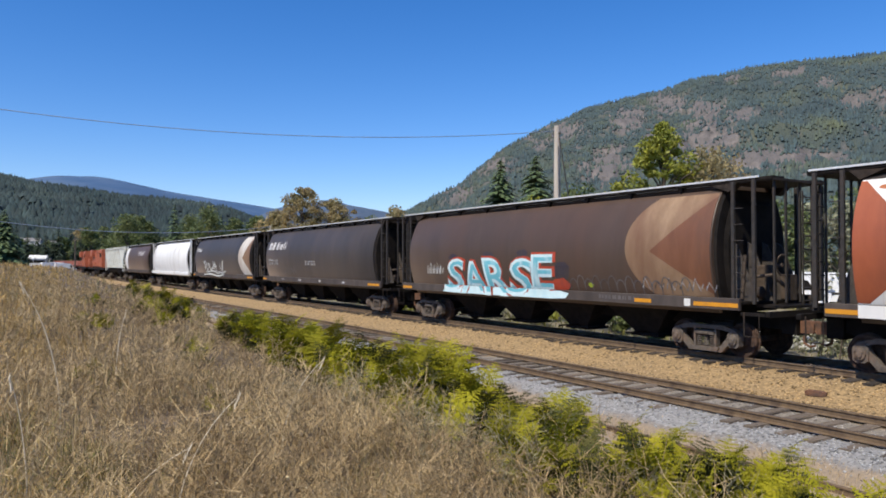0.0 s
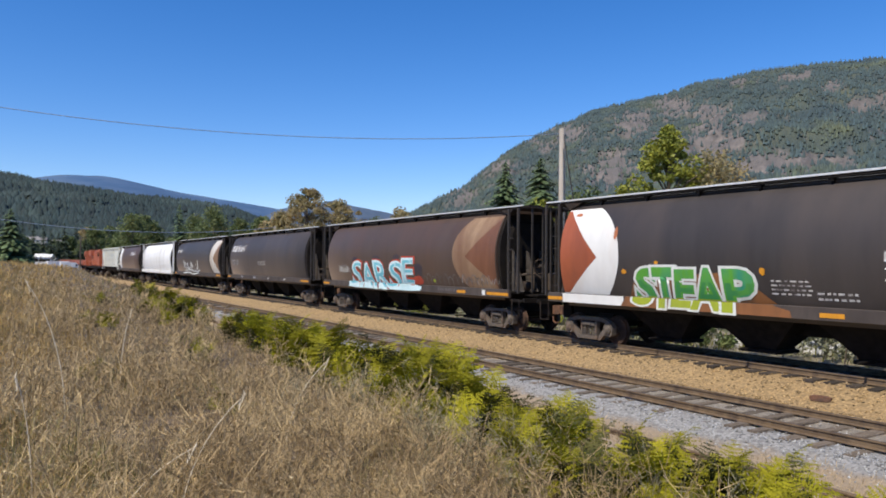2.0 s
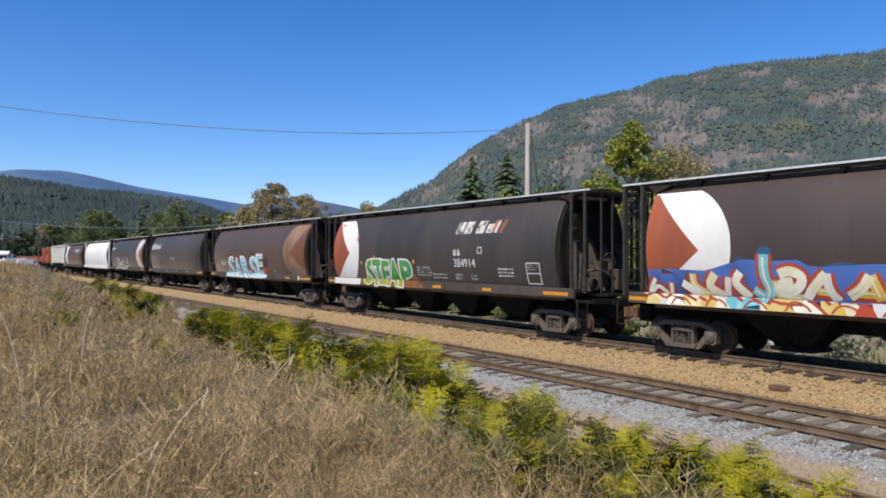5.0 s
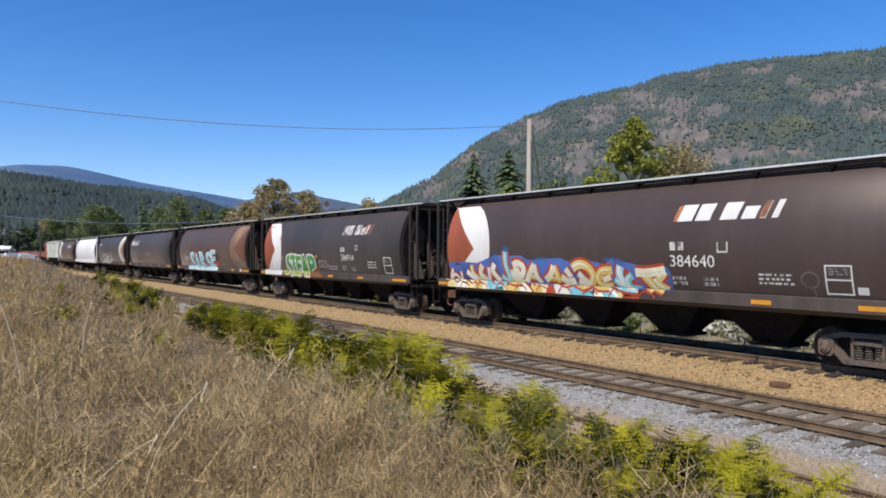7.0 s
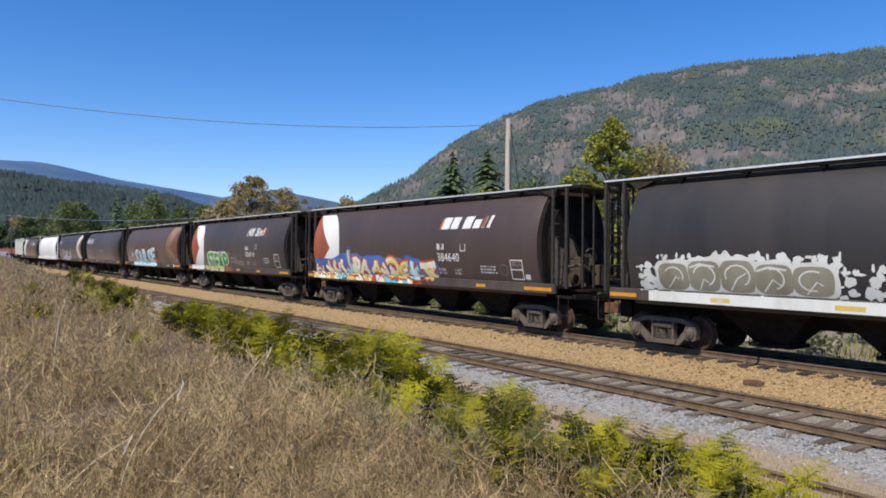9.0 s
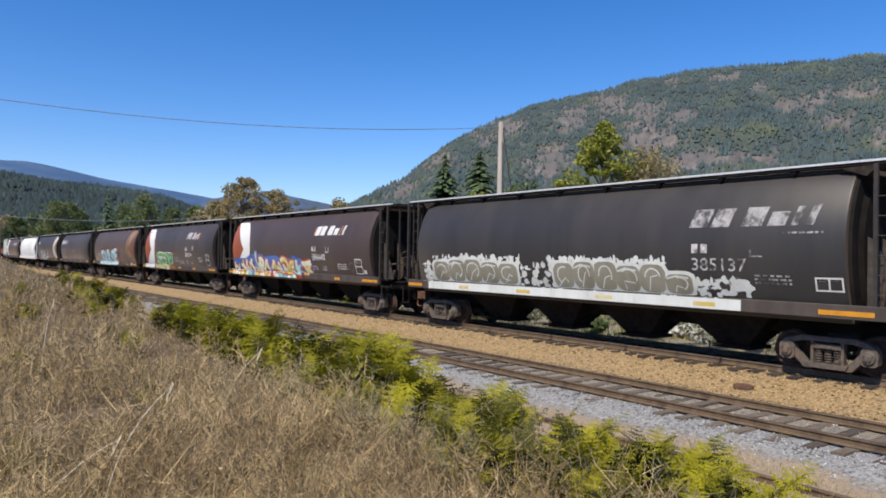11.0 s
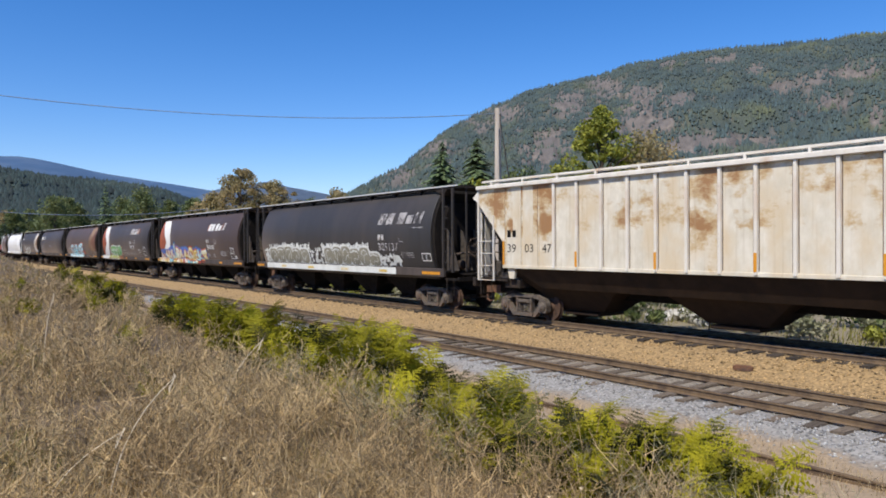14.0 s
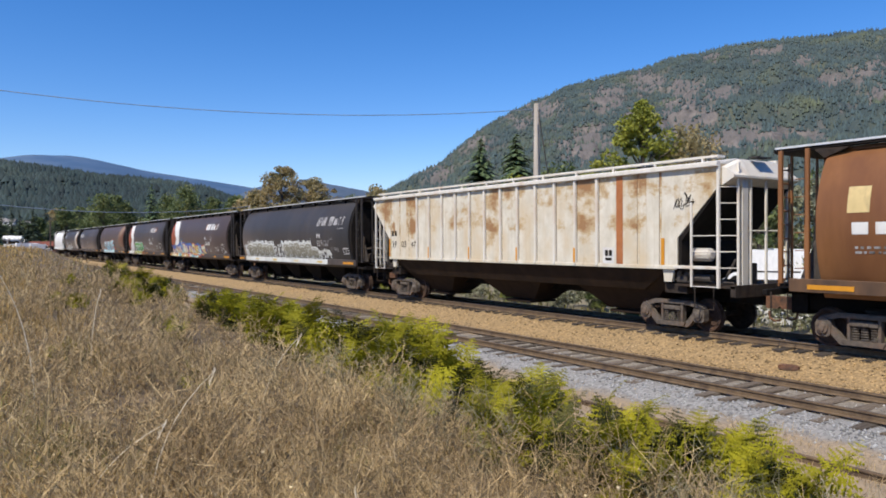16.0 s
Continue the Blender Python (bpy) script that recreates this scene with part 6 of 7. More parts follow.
for q in (rect(4.99, 5.11, 1.95, 2.12), rect(5.14, 5.26, 1.95, 2.12), rect(5.0, 5.25, 1.82, 1.9)):
    decal("data_card_block", fig([q]), BLACK, car, 4, "black block on the card", 1.5)
rg = random.Random(21)
scribble = []
for k in range(7):
    cx, cz = 7.45 + 0.085 * k, 3.42 + rg.uniform(-0.08, 0.08)
    scribble += stroke(smooth_path([(cx + rg.uniform(-0.11, 0.11), cz + rg.uniform(-0.17, 0.17)) for _ in range(5)]), 0.018)
decal("graffiti_tag", fig(scribble), BLACK, car, 3, "small black scribble", 1.5)

car = place(rib_hopper("pale grey-green ribbed covered hopper", BODY_PALE, BODY_PALE, BLACK, False), -108.6)


RED_CAR = material("oxide_red_paint", (0.17, 0.05, 0.032), (0.24, 0.08, 0.05), 2, 0.6, 0, 0.05, (0.11, 0.04, 0.03), 0.6)
ENGINE_RED = material("faded_engine_red", (0.33, 0.085, 0.035), (0.44, 0.125, 0.05), 2, 0.5, 0, 0.04, (0.2, 0.06, 0.04), 0.7)


def engine(label):
    car = tagged(empty("locomotive"), label, "locomotive", "locomotives of the train")
    part("frame", Build().box(-10.2, 10.2, -1.5, 1.5, 1.2, 1.55, 0.04), BLACK, car)
    part("long_hood", Build().box(-9.2, 4.6, -0.9, 0.9, 1.55, 4.1, 0.12), ENGINE_RED, car)
    part("radiator", Build().box(-9.0, -5.8, -1.35, 1.35, 3.4, 4.5, 0.1).box(-3.5, 2.0, -1.0, 1.0, 4.05, 4.35, 0.06), ENGINE_RED, car)
    part("cab", Build().box(4.6, 7.6, -1.5, 1.5, 1.55, 4.45, 0.15), ENGINE_RED, car)
    part("cab_window", Build().box(5.0, 5.9, -1.515, -1.49, 3.2, 3.9).box(6.2, 7.2, -1.515, -1.49, 3.2, 3.9), BLACK, car)
    part("nose", Build().box(7.6, 9.6, -0.9, 0.9, 1.55, 3.0, 0.15), ENGINE_RED, car)
    part("fuel_tank", Build().box(-3.0, 3.0, -1.3, 1.3, 0.4, 1.2, 0.2), BLACK, car)
    b = Build()
    for k in range(9):
        b.tube([(-9.8 + 1.6 * k, -1.48, 1.55), (-9.8 + 1.6 * k, -1.48, 2.5)], 0.025, 5)
    b.tube([(-9.8, -1.48, 2.5), (3.0, -1.48, 2.5)], 0.025, 5)
    part("handrail", b, ENGINE_RED, car)
    for e in (-1, 1):
        add_truck(car, e * 6.6, False)
    return car


place(engine("faded red diesel locomotive"), -129.2)
place(engine("faded red diesel locomotive"), -151.0)


# ---- plants
def polar(az, r, z=0.0):
    return (r * math.cos(radians(az)), r * math.sin(radians(az)), z)


def on_ground(x, y):
    return float(ground_z(x, y))


def blades(n, r0, r1, az0, az1, h0, h1, seed, keep, wmin=0.0016, wk=0.00042, lean=0.75, even=False):
    """Curved grass blades, thick near the path and thinning with distance: arrays of vertices and triangles."""
    g = np.random.default_rng(seed)
    r = np.sqrt(g.uniform(r0 * r0, r1 * r1, n)) if even else np.exp(g.uniform(math.log(r0), math.log(r1), n))
    a = np.radians(g.uniform(az0, az1, n))
    x, y = r * np.cos(a), r * np.sin(a)
    k = keep(x, y, g)
    x, y, r = x[k], y[k], r[k]
    n = len(x)
    z = ground_z(x, y) - 0.03
    h = g.uniform(h0, h1, n) * (0.75 + 0.35 * wobble(x, y, 1.3, 3))
    w = (wmin + wk * r) * g.uniform(0.6, 1.4, n)
    t = g.normal(0, 1.1, n) + 3.0 * wobble(x, y, 0.55, 11) + 2.0 * wobble(x, y, 1.9, 12)
    h = h * (0.8 + 0.45 * wobble(x, y, 0.38, 13))
    d = np.abs(g.normal(0, lean, n)) * h
    lx, ly = d * np.cos(t) + 0.06 * h, d * np.sin(t)
    p = g.uniform(0, 3.1416, n)
    sx, sy = np.cos(p) * w, np.sin(p) * w
    b = np.stack([x, y, z], 1)
    mid = b + np.stack([lx * 0.35, ly * 0.35, h * 0.6], 1)
    tip = b + np.stack([lx, ly, h * np.clip(1.02 - 0.45 * (d / h) ** 2, 0.45, 1)], 1)
    s = np.stack([sx, sy, 0 * sx], 1)
    V = np.stack([b - s, b + s, mid - s * 0.8, mid + s * 0.8, tip], 1).reshape(-1, 3)
    T = (np.arange(n) * 5)[:, None, None] + np.array([[0, 1, 3], [0, 3, 2], [2, 3, 4]])[None]
    return V, T.reshape(-1, 3)


def bank_edge(x):
    return 4.1 + 0.035 * np.clip(-x, 0, 75)


def on_bank(x, y, g):
    thin = (y > 3.3 + 0.03 * np.clip(-x, 0, 75)) & (x > -15) & (g.random(len(x)) > 0.18)
    return ~thin & (y < bank_edge(x) + g.uniform(-0.3, 1.3, len(x))) & (wobble(x, y, 0.42, 15) + 0.5 * wobble(x, y, 1.2, 16) > g.uniform(-0.95, 0.6, len(x)))


def gold_side(x, y, g):
    return on_bank(x, y, g) & (wobble(x, y, 2.6, 4) + np.clip((-y - x * 0.09 - 0.3) * 0.7, -1.1, 1.2) > g.uniform(-0.5, 0.9, len(x)))


for nm, lab, mt, args in (
    ("dry_grass", "dense grey-brown dry grass on the bank", GRASS_DRY, (250000, 1.7, 85, 100, 187, 0.14, 0.44, 1, on_bank, 0.0007, 0.00028, 0.8)),
    ("golden_grass", "golden dry grass patches on the bank", GRASS_GOLD, (185000, 1.7, 85, 120, 187, 0.34, 0.7, 2, gold_side, 0.0012, 0.00034)),
    ("straw_wisps", "thin pale straw wisps standing out of the grass", WISP, (13000, 1.7, 60, 100, 187, 0.25, 0.55, 9, on_bank, 0.0005, 0.00022, 0.6)),
    ("green_weeds", "fading green weeds among the dry grass", WEED_GREEN, (90000, 2.0, 60, 100, 187, 0.2, 0.5, 3, lambda x, y, g: on_bank(x, y, g) & (wobble(x, y, 1.3, 9) + 0.5 * wobble(x, y, 0.5, 19) > g.uniform(0.2, 0.9, len(x))))),
    ("verge_grass", "sparse dry grass tufts on the sandy verge", VERGE, (90000, 6, 60, 95, 178, 0.08, 0.28, 5, lambda x, y, g: (y > bank_edge(x) + 1.5) & (y < 11.0) & (wobble(x, y, 0.8, 6) + 0.9 * np.exp(-((y - 9.9) / 0.6) ** 2) > g.uniform(-0.25, 0.8, len(x))), 0.0012, 0.0003, 0.6))):
    V, T = blades(*args)
    tagged(new(nm, fast_mesh(nm, V, T, mt)), lab, "grass", kind="stuff")

V, T = blades(40000, 6, 20, 100, 155, 0.1, 0.34, 25, lambda x, y, g: (y > 6.2) & (y < 10.2) & (wobble(x, y, 0.55, 36) + 0.6 * wobble(x, y, 0.2, 37) > g.uniform(0.0, 0.7, len(x))), 0.0010, 0.00025, 0.5)
tagged(new("verge_grass", fast_mesh("verge_grass", V, T, VERGE)), "pale straw tufts beside the disused rail", "grass", kind="stuff")


def rest_of_bank(x, y, g):
    return (y < bank_edge(x) + g.uniform(-0.3, 1.0, len(x))) & (wobble(x, y, 0.42, 15) > g.uniform(-1.3, 0.4, len(x)))


V, T = blades(70000, 0.6, 11, 187, 460, 0.15, 0.5, 17, rest_of_bank, 0.0022, 0.0006, 0.9, True)
tagged(new("dry_grass", fast_mesh("dry_grass", V, T, GRASS_DRY)), "dry grass on the bank round the viewpoint", "grass", kind="stuff")

V, T = blades(5000, 0.6, 2.2, 100, 187, 0.1, 0.3, 27, on_bank, 0.002, 0.0006, 0.9, True)
tagged(new("dry_grass", fast_mesh("dry_grass", V, T, GRASS_DRY)), "low dry grass at the viewpoint's foot", "grass", kind="stuff")


def field_keep(x, y, g):
    return (y > 20.5) & (wobble(x, y, 2.5, 2) > -0.2)


V, T = blades(30000, 18, 130, 92, 172, 0.3, 0.75, 6, field_keep, 0.004, 0.0006)
tagged(new("field_grass", fast_mesh("field_grass", V, T, WEED_GREEN)), "green and straw-coloured field grass beyond the tracks", "grass", kind="stuff")


def ribbons(P, Q, w, g):
    """Thin twigs from P to Q as flat strips."""
    d = Q - P
    s = np.cross(d, g.normal(0, 1, d.shape))
    s /= np.linalg.norm(s, axis=1, keepdims=True) + 1e-9
    s *= w[:, None]
    V = np.stack([P - s, P + s, Q + s * 0.55, Q - s * 0.55], 1).reshape(-1, 3)
    T = (np.arange(len(P)) * 4)[:, None, None] + np.array([[0, 1, 2], [0, 2, 3]])[None]
    return V, T.reshape(-1, 3)


def dead_weeds(n, seed, keep=None):
    """Branching dead stems with seed heads, all over the bank."""
    g = np.random.default_rng(seed)
    r = np.exp(g.uniform(math.log(2.0), math.log(38), n))
    a = np.radians(g.uniform(104, 186, n))
    x, y = r * np.cos(a), r * np.sin(a)
    k = on_bank(x, y, g) & (wobble(x, y, 1.9, 7) > g.uniform(-1.1, 0.4, n)) & (y > g.uniform(-0.6, 0.7, n) + 0.02 * r) & (wobble(x, y, 0.33, 23) + 0.4 * wobble(x, y, 0.9, 24) > g.uniform(-1.0, 0.15, n))
    k = keep(x, y, g) if keep else k
    x, y, r = x[k], y[k], r[k]
    n = len(x)
    base = np.stack([x, y, ground_z(x, y) - 0.02], 1)
    h = g.uniform(0.34, 0.72, n) * (0.85 + 0.4 * wobble(x, y, 0.45, 21))
    lean = g.normal(0, 0.2, (n, 2))
    top = base + np.stack([lean[:, 0] * h, lean[:, 1] * h, h], 1)
    Ps, Qs, Ws, tips = [base], [top], [0.0013 + 0.0002 * r], [top]
    for _ in range(10):
        u = g.uniform(0.25, 0.95, n)
        p = base + (top - base) * u[:, None]
        t = g.uniform(0, 6.2832, n)
        l = h * g.uniform(0.18, 0.42, n) * (1.15 - u * 0.5)
        q = p + np.stack([np.cos(t) * l * 0.75, np.sin(t) * l * 0.75, l * g.uniform(0.35, 0.95, n)], 1)
        Ps.append(p), Qs.append(q), Ws.append(0.0012 + 0.0002 * r), tips.append(q)
        for _ in range(2):
            u2 = g.uniform(0.3, 0.9, n)
            p2 = p + (q - p) * u2[:, None]
            q2 = p2 + g.normal(0, 0.055, (n, 3)) + np.stack([0 * l, 0 * l, l * 0.3], 1)
            Ps.append(p2), Qs.append(q2), Ws.append(0.0009 + 0.00018 * r), tips.append(q2)
    V, T = ribbons(np.concatenate(Ps), np.concatenate(Qs), np.concatenate(Ws), g)
    C = np.concatenate(tips)[::3]
    s = np.tile(0.002 + 0.0002 * r, len(tips))[::3] * g.uniform(0.6, 1.5, len(C))
    C = C + g.normal(0, 0.004, C.shape)
    tet = np.array([[1, 1, 1], [1, -1, -1], [-1, 1, -1], [-1, -1, 1]])
    V2 = (C[:, None, :] + s[:, None, None] * tet[None]).reshape(-1, 3)
    T2 = ((np.arange(len(C)) * 4)[:, None, None] + np.array([[0, 1, 2], [0, 3, 1], [0, 2, 3], [1, 3, 2]])[None]).reshape(-1, 3)
    return V, T, V2, T2


V, T, V2, T2 = dead_weeds(24000, 8)
tagged(new("dead_weeds", fast_mesh("dead_weeds", V, T, WEED_DRY)), "tangle of branching grey-brown dead weeds on the bank", "weeds", kind="stuff")
tagged(new("seed_heads", fast_mesh("seed_heads", V2, T2, SEED)), "small dark and pale seed heads on dead weeds", "weeds", kind="stuff")

V, T, V2, T2 = dead_weeds(9000, 18, lambda x, y, g: (y < 4.0) & (y > 1.9) & (x > -8.5) & (wobble(x, y, 0.8, 31) + 1.4 * np.clip(y - 3.0, -0.6, 0.6) > g.uniform(0.1, 1.0, len(x))))
tagged(new("dead_weeds", fast_mesh("dead_weeds", V, T, WEED_GREY)), "grey-green twiggy weeds in front of the ferns", "weeds", kind="stuff")
V, T, V2, T2 = dead_weeds(900, 28, lambda x, y, g: (y < 3.4) & (np.hypot(x, y) < 4.6) & (wobble(x, y, 0.6, 33) > g.uniform(-0.6, 0.6, len(x))))
P = V2.reshape(-1, 4, 3)[::5]
C = P.mean(1, keepdims=True)
tagged(new("seed_heads", fast_mesh("seed_heads", (C + (P - C) * 2.4).reshape(-1, 3), T2[:len(P) * 4], WISP)), "small pale dry flower heads among the weeds", "weeds", kind="stuff")


def tall_stalk(x, y, h, lx, ly, r=0.006):
    r = 0.002 + 0.00055 * math.hypot(x, y)
    z = on_ground(x, y)
    st = tagged(empty("straw_stalk", pose(x, y, z)), "tall bleached straw stalk standing in the grass", "plant", "tall straw stalks")
    pts = [(lx * (i / 8) ** 2, ly * (i / 8) ** 2, h * (i / 8) * (1 - 0.12 * (i / 8) ** 2)) for i in range(9)]
    part("stem", Build().tube(pts, [r * (1 - 0.6 * i / 8) for i in range(9)], 5), STALK, st)
    hb = Build()
    rs = random.Random(int(abs(x) * 100))
    tx, ty, tz = pts[-1]
    for i in range(9):
        q = 0.11 * i / 9
        hb.tube([(tx - lx * q, ty - ly * q, tz - q * 0.9), (tx - lx * q + rs.uniform(-0.01, 0.01), ty - ly * q + rs.uniform(-0.01, 0.01), tz - q * 0.9 + 0.025)], [0.004, 0.001], 4)
    tagged(part("seed_head", hb, STALK, st), kind="stuff")


for az, r, h, lx, ly in ((150.4, 3.2, 0.66, -0.08, -0.1), (175.5, 7.28, 1.5, -0.05, -0.32), (177.5, 5.0, 1.0, 0.05, -0.1), (168.0, 4.5, 0.95, 0.08, 0.36), (160.2, 6.3, 0.95, 0.2, 0.3), (172.5, 4.4, 0.62, 0.1, 0.42), (172.0, 9.5, 1.1, 0.1, 0.1), (164.0, 3.4, 0.55, -0.1, -0.25)):
    x, y, _ = polar(az, r)
    tall_stalk(x, y, h, lx, ly)


def frond_mesh(rs, length, mat, n=17, k=7):
    """One bracken frond: bare stipe, then a broad triangular blade of feathered leaflets, bending over towards +x."""
    V, T = [], []

    def tri(a, b, c):
        n = len(V)
        V.extend([a, b, c])
        T.append((n, n + 1, n + 2))

    bend, sway = rs.uniform(0.22, 0.5), rs.uniform(-0.08, 0.08)

    def spine(u):
        return Vector((length * (0.08 * u + bend * u * u), length * sway * u * u, length * (1.12 * u - 0.3 * u * u)))

    for i in range(12):
        a, b = spine(i / 12), spine((i + 1) / 12)
        w = 0.006 * (1 - i / 14)
        tri(a + Vector((0, w, 0)), a - Vector((0, w, 0)), b)
    for i in range(n):
        v = i / (n - 1)
        u = 0.32 + 0.66 * v ** 0.92
        p = spine(u)
        fw = (spine(min(u + 0.03, 1)) - spine(u - 0.03)).normalized()
        for s in (-1, 1):
            pl = length * 0.34 * (1 - v) ** 0.8 * rs.uniform(0.75, 1.12) + 0.018
            out = (Vector((0, s, 0)) + fw * rs.uniform(0.25, 0.55) + Vector((rs.uniform(-0.25, 0.2), 0, 0))).normalized()
            sid = (fw - out * fw.dot(out)).normalized()
            sid = (sid + out.cross(sid) * rs.uniform(-0.55, 0.55)).normalized()
            sag = rs.uniform(0.02, 0.3)
            for j in range(k):
                v0, v1 = j / k, (j + 1) / k
                q = p + out * pl * v0 + Vector((0, 0, -sag * pl * v0 * v0))
                q2 = p + out * pl * v1 + Vector((0, 0, -sag * pl * v1 * v1))
                w = pl * 0.16 * (1 - v0) ** 0.75 * rs.uniform(0.6, 1.3) + 0.004
                for g in (-1, 1):
                    a = q + (q2 - q) * rs.uniform(0.5, 1.1) + sid * g * w + out.cross(sid) * w * rs.uniform(-0.5, 0.5)
                    tri(q, q2, a) if g > 0 else tri(q2, q, a)
    return fast_mesh("frond", [tuple(v) for v in V], T, mat)


rs = random.Random(31)
FRONDS = [frond_mesh(rs, rs.uniform(0.72, 0.95), FERN) for _ in range(8)]
FRONDS_SHADED = [frond_mesh(rs, rs.uniform(0.65, 0.85), FERN_SHADED) for _ in range(4)]
FRONDS_FAR = [frond_mesh(rs, rs.uniform(0.72, 0.95), FERN, 13, 4) for _ in range(5)]


def fern(x, y, size, dark=0.2, fronds=(10, 14)):
    f = tagged(empty("bracken_fern", pose(x, y, on_ground(x, y) - 0.02)), "yellow-green bracken fern on the edge of the bank", "fern", "bracken ferns along the bank")
    n = rs.randint(*fronds)
    for i in range(n):
        # a share of fronds takes the dark copy in place of real shade
        shaded_leaf = rs.random() < dark
        o = part("frond", rs.choice(FRONDS_SHADED if shaded_leaf else FRONDS if x > -10 else FRONDS_FAR), None, f, "frond painted dark green for shade" if shaded_leaf else "")
        o.rotation_euler = (rs.uniform(-0.25, 0.25), rs.uniform(-0.25, 0.25), rs.gauss(1.2, 1.5))
        k = size * rs.uniform(0.85, 1.35)
        o.scale = (k, k, k)
        o.location = (rs.uniform(-0.22, 0.22), rs.uniform(-0.18, 0.18), rs.uniform(-0.08, 0.0))


for x, y, s in ((-12.5, 5, 1), (-11.6, 5.2, 1.05), (-12, 5.6, 0.9), (-9.8, 5.1, 0.85), (-18, 5.4, 1), (-17, 5.3, 0.9), (-16.2, 5.6, 0.8), (-19.5, 5.7, 0.9), (-14.3, 5.4, 0.6), (-24, 5.9, 0.9), (-27, 6, 1), (-29.5, 6.1, 0.9), (-32, 6.4, 1), (-35, 6.3, 0.8), (-38, 6.6, 1), (-42, 6.9, 1), (-22, 4.6, 0.7), (-26, 4.4, 0.7), (-15, 3.6, 0.5), (-9.5, 2.6, 0.4), (-20, 2.4, 0.6), (-30, 3.6, 0.7), (-13, 1.6, 0.4), (-24.5, 5.2, 0.8)):
    for k in range(2):
        fern(0.82 * x + rs.uniform(-0.3, 0.3), 0.82 * y + rs.uniform(-0.3, 0.12), s * rs.uniform(0.65, 0.95), 0.45)
for x, y, s, dark in ((-2.95, 4.05, 1.0, 0.1), (-2.75, 4.15, 1.0, 0.2), (-2.5, 4.15, 0.95, 0.5), (-2.5, 3.8, 0.75, 0.2), (-2.3, 3.75, 0.7, 0.5),
                      (-3.7, 4.0, 1.05, 0.1), (-3.5, 4.0, 0.95, 0.3), (-3.3, 4.1, 1.0, 0.9), (-4.0, 3.9, 0.75, 0.95), (-3.25, 3.6, 0.85, 0.3), (-2.95, 3.55, 0.8, 0.2), (-3.25, 3.75, 0.85, 0.1),
                      (-4.75, 4.1, 0.95, 0.7), (-5.05, 4.1, 0.9, 0.1), (-4.6, 4.0, 0.95, 0.3), (-4.45, 3.7, 0.7, 0.2), (-4.3, 3.65, 0.7, 0.3), (-4.5, 3.8, 0.8, 0.2),
                      (-5.7, 4.1, 0.95, 0.5), (-5.9, 4.0, 0.85, 0.2),
                      (-7.9, 4.1, 1.1, 0.1), (-7.5, 4.0, 0.95, 0.4), (-6.7, 4.1, 1.15, 0.1), (-7.1, 4.0, 1.0, 0.3), (-6.3, 4.1, 0.95, 0.2), (-6.6, 3.65, 0.8, 0.3), (-5.8, 3.7, 0.8, 0.2), (-6.1, 3.8, 0.8, 0.4), (-6.9, 3.8, 0.9, 0.5), (-8.2, 3.9, 0.9, 0.3),
                      (-8.6, 4.3, 0.9, 0.6), (-9.2, 4.0, 0.95, 0.4), (-9.8, 4.1, 1.05, 0.2), (-10.3, 4.0, 0.95, 0.3), (-10.9, 4.1, 1.0, 0.3), (-11.5, 4.4, 0.95, 0.3), (-12.6, 4.3, 0.9, 0.4), (-13.8, 4.4, 0.85, 0.4)):
    fern(x + rs.uniform(-0.06, 0.06), y + rs.uniform(-0.06, 0.06), s * (1.1 if x < -6.2 else 0.96), min(dark + 0.06, 1) if x > -5.2 or dark > 0.8 else 0.6 * dark, (10, 14))


def leaf_cloud(centres, radii, per, size, mat, seed, flat=0.7):
    """Leaves as small folded quads in uneven clumps."""
    g = np.random.default_rng(seed)
    C = np.repeat(np.array(centres), per, 0)
    R = np.repeat(np.array(radii), per)
    d = g.normal(0, 1, (len(C), 3))
    d /= np.linalg.norm(d, axis=1, keepdims=True)
    d *= (g.uniform(0.15, 1, len(C)) ** 0.45)[:, None] * R[:, None]
    d[:, 2] *= flat
    p = C + d
    s = size * g.uniform(0.5, 1.3, len(p))
    a = g.normal(0, 1, (len(p), 3))
    a /= np.linalg.norm(a, axis=1, keepdims=True)
    b = np.cross(a, g.normal(0, 1, (len(p), 3)))
    b /= np.linalg.norm(b, axis=1, keepdims=True)
    a, b = a * s[:, None], b * s[:, None] * 0.6
    V = np.stack([p - a, p + b, p + a, p - b], 1).reshape(-1, 3)
    T = ((np.arange(len(p)) * 4)[:, None, None] + np.array([[0, 1, 2], [0, 2, 3]])[None]).reshape(-1, 3)
    return fast_mesh("crown", V, T, mat)


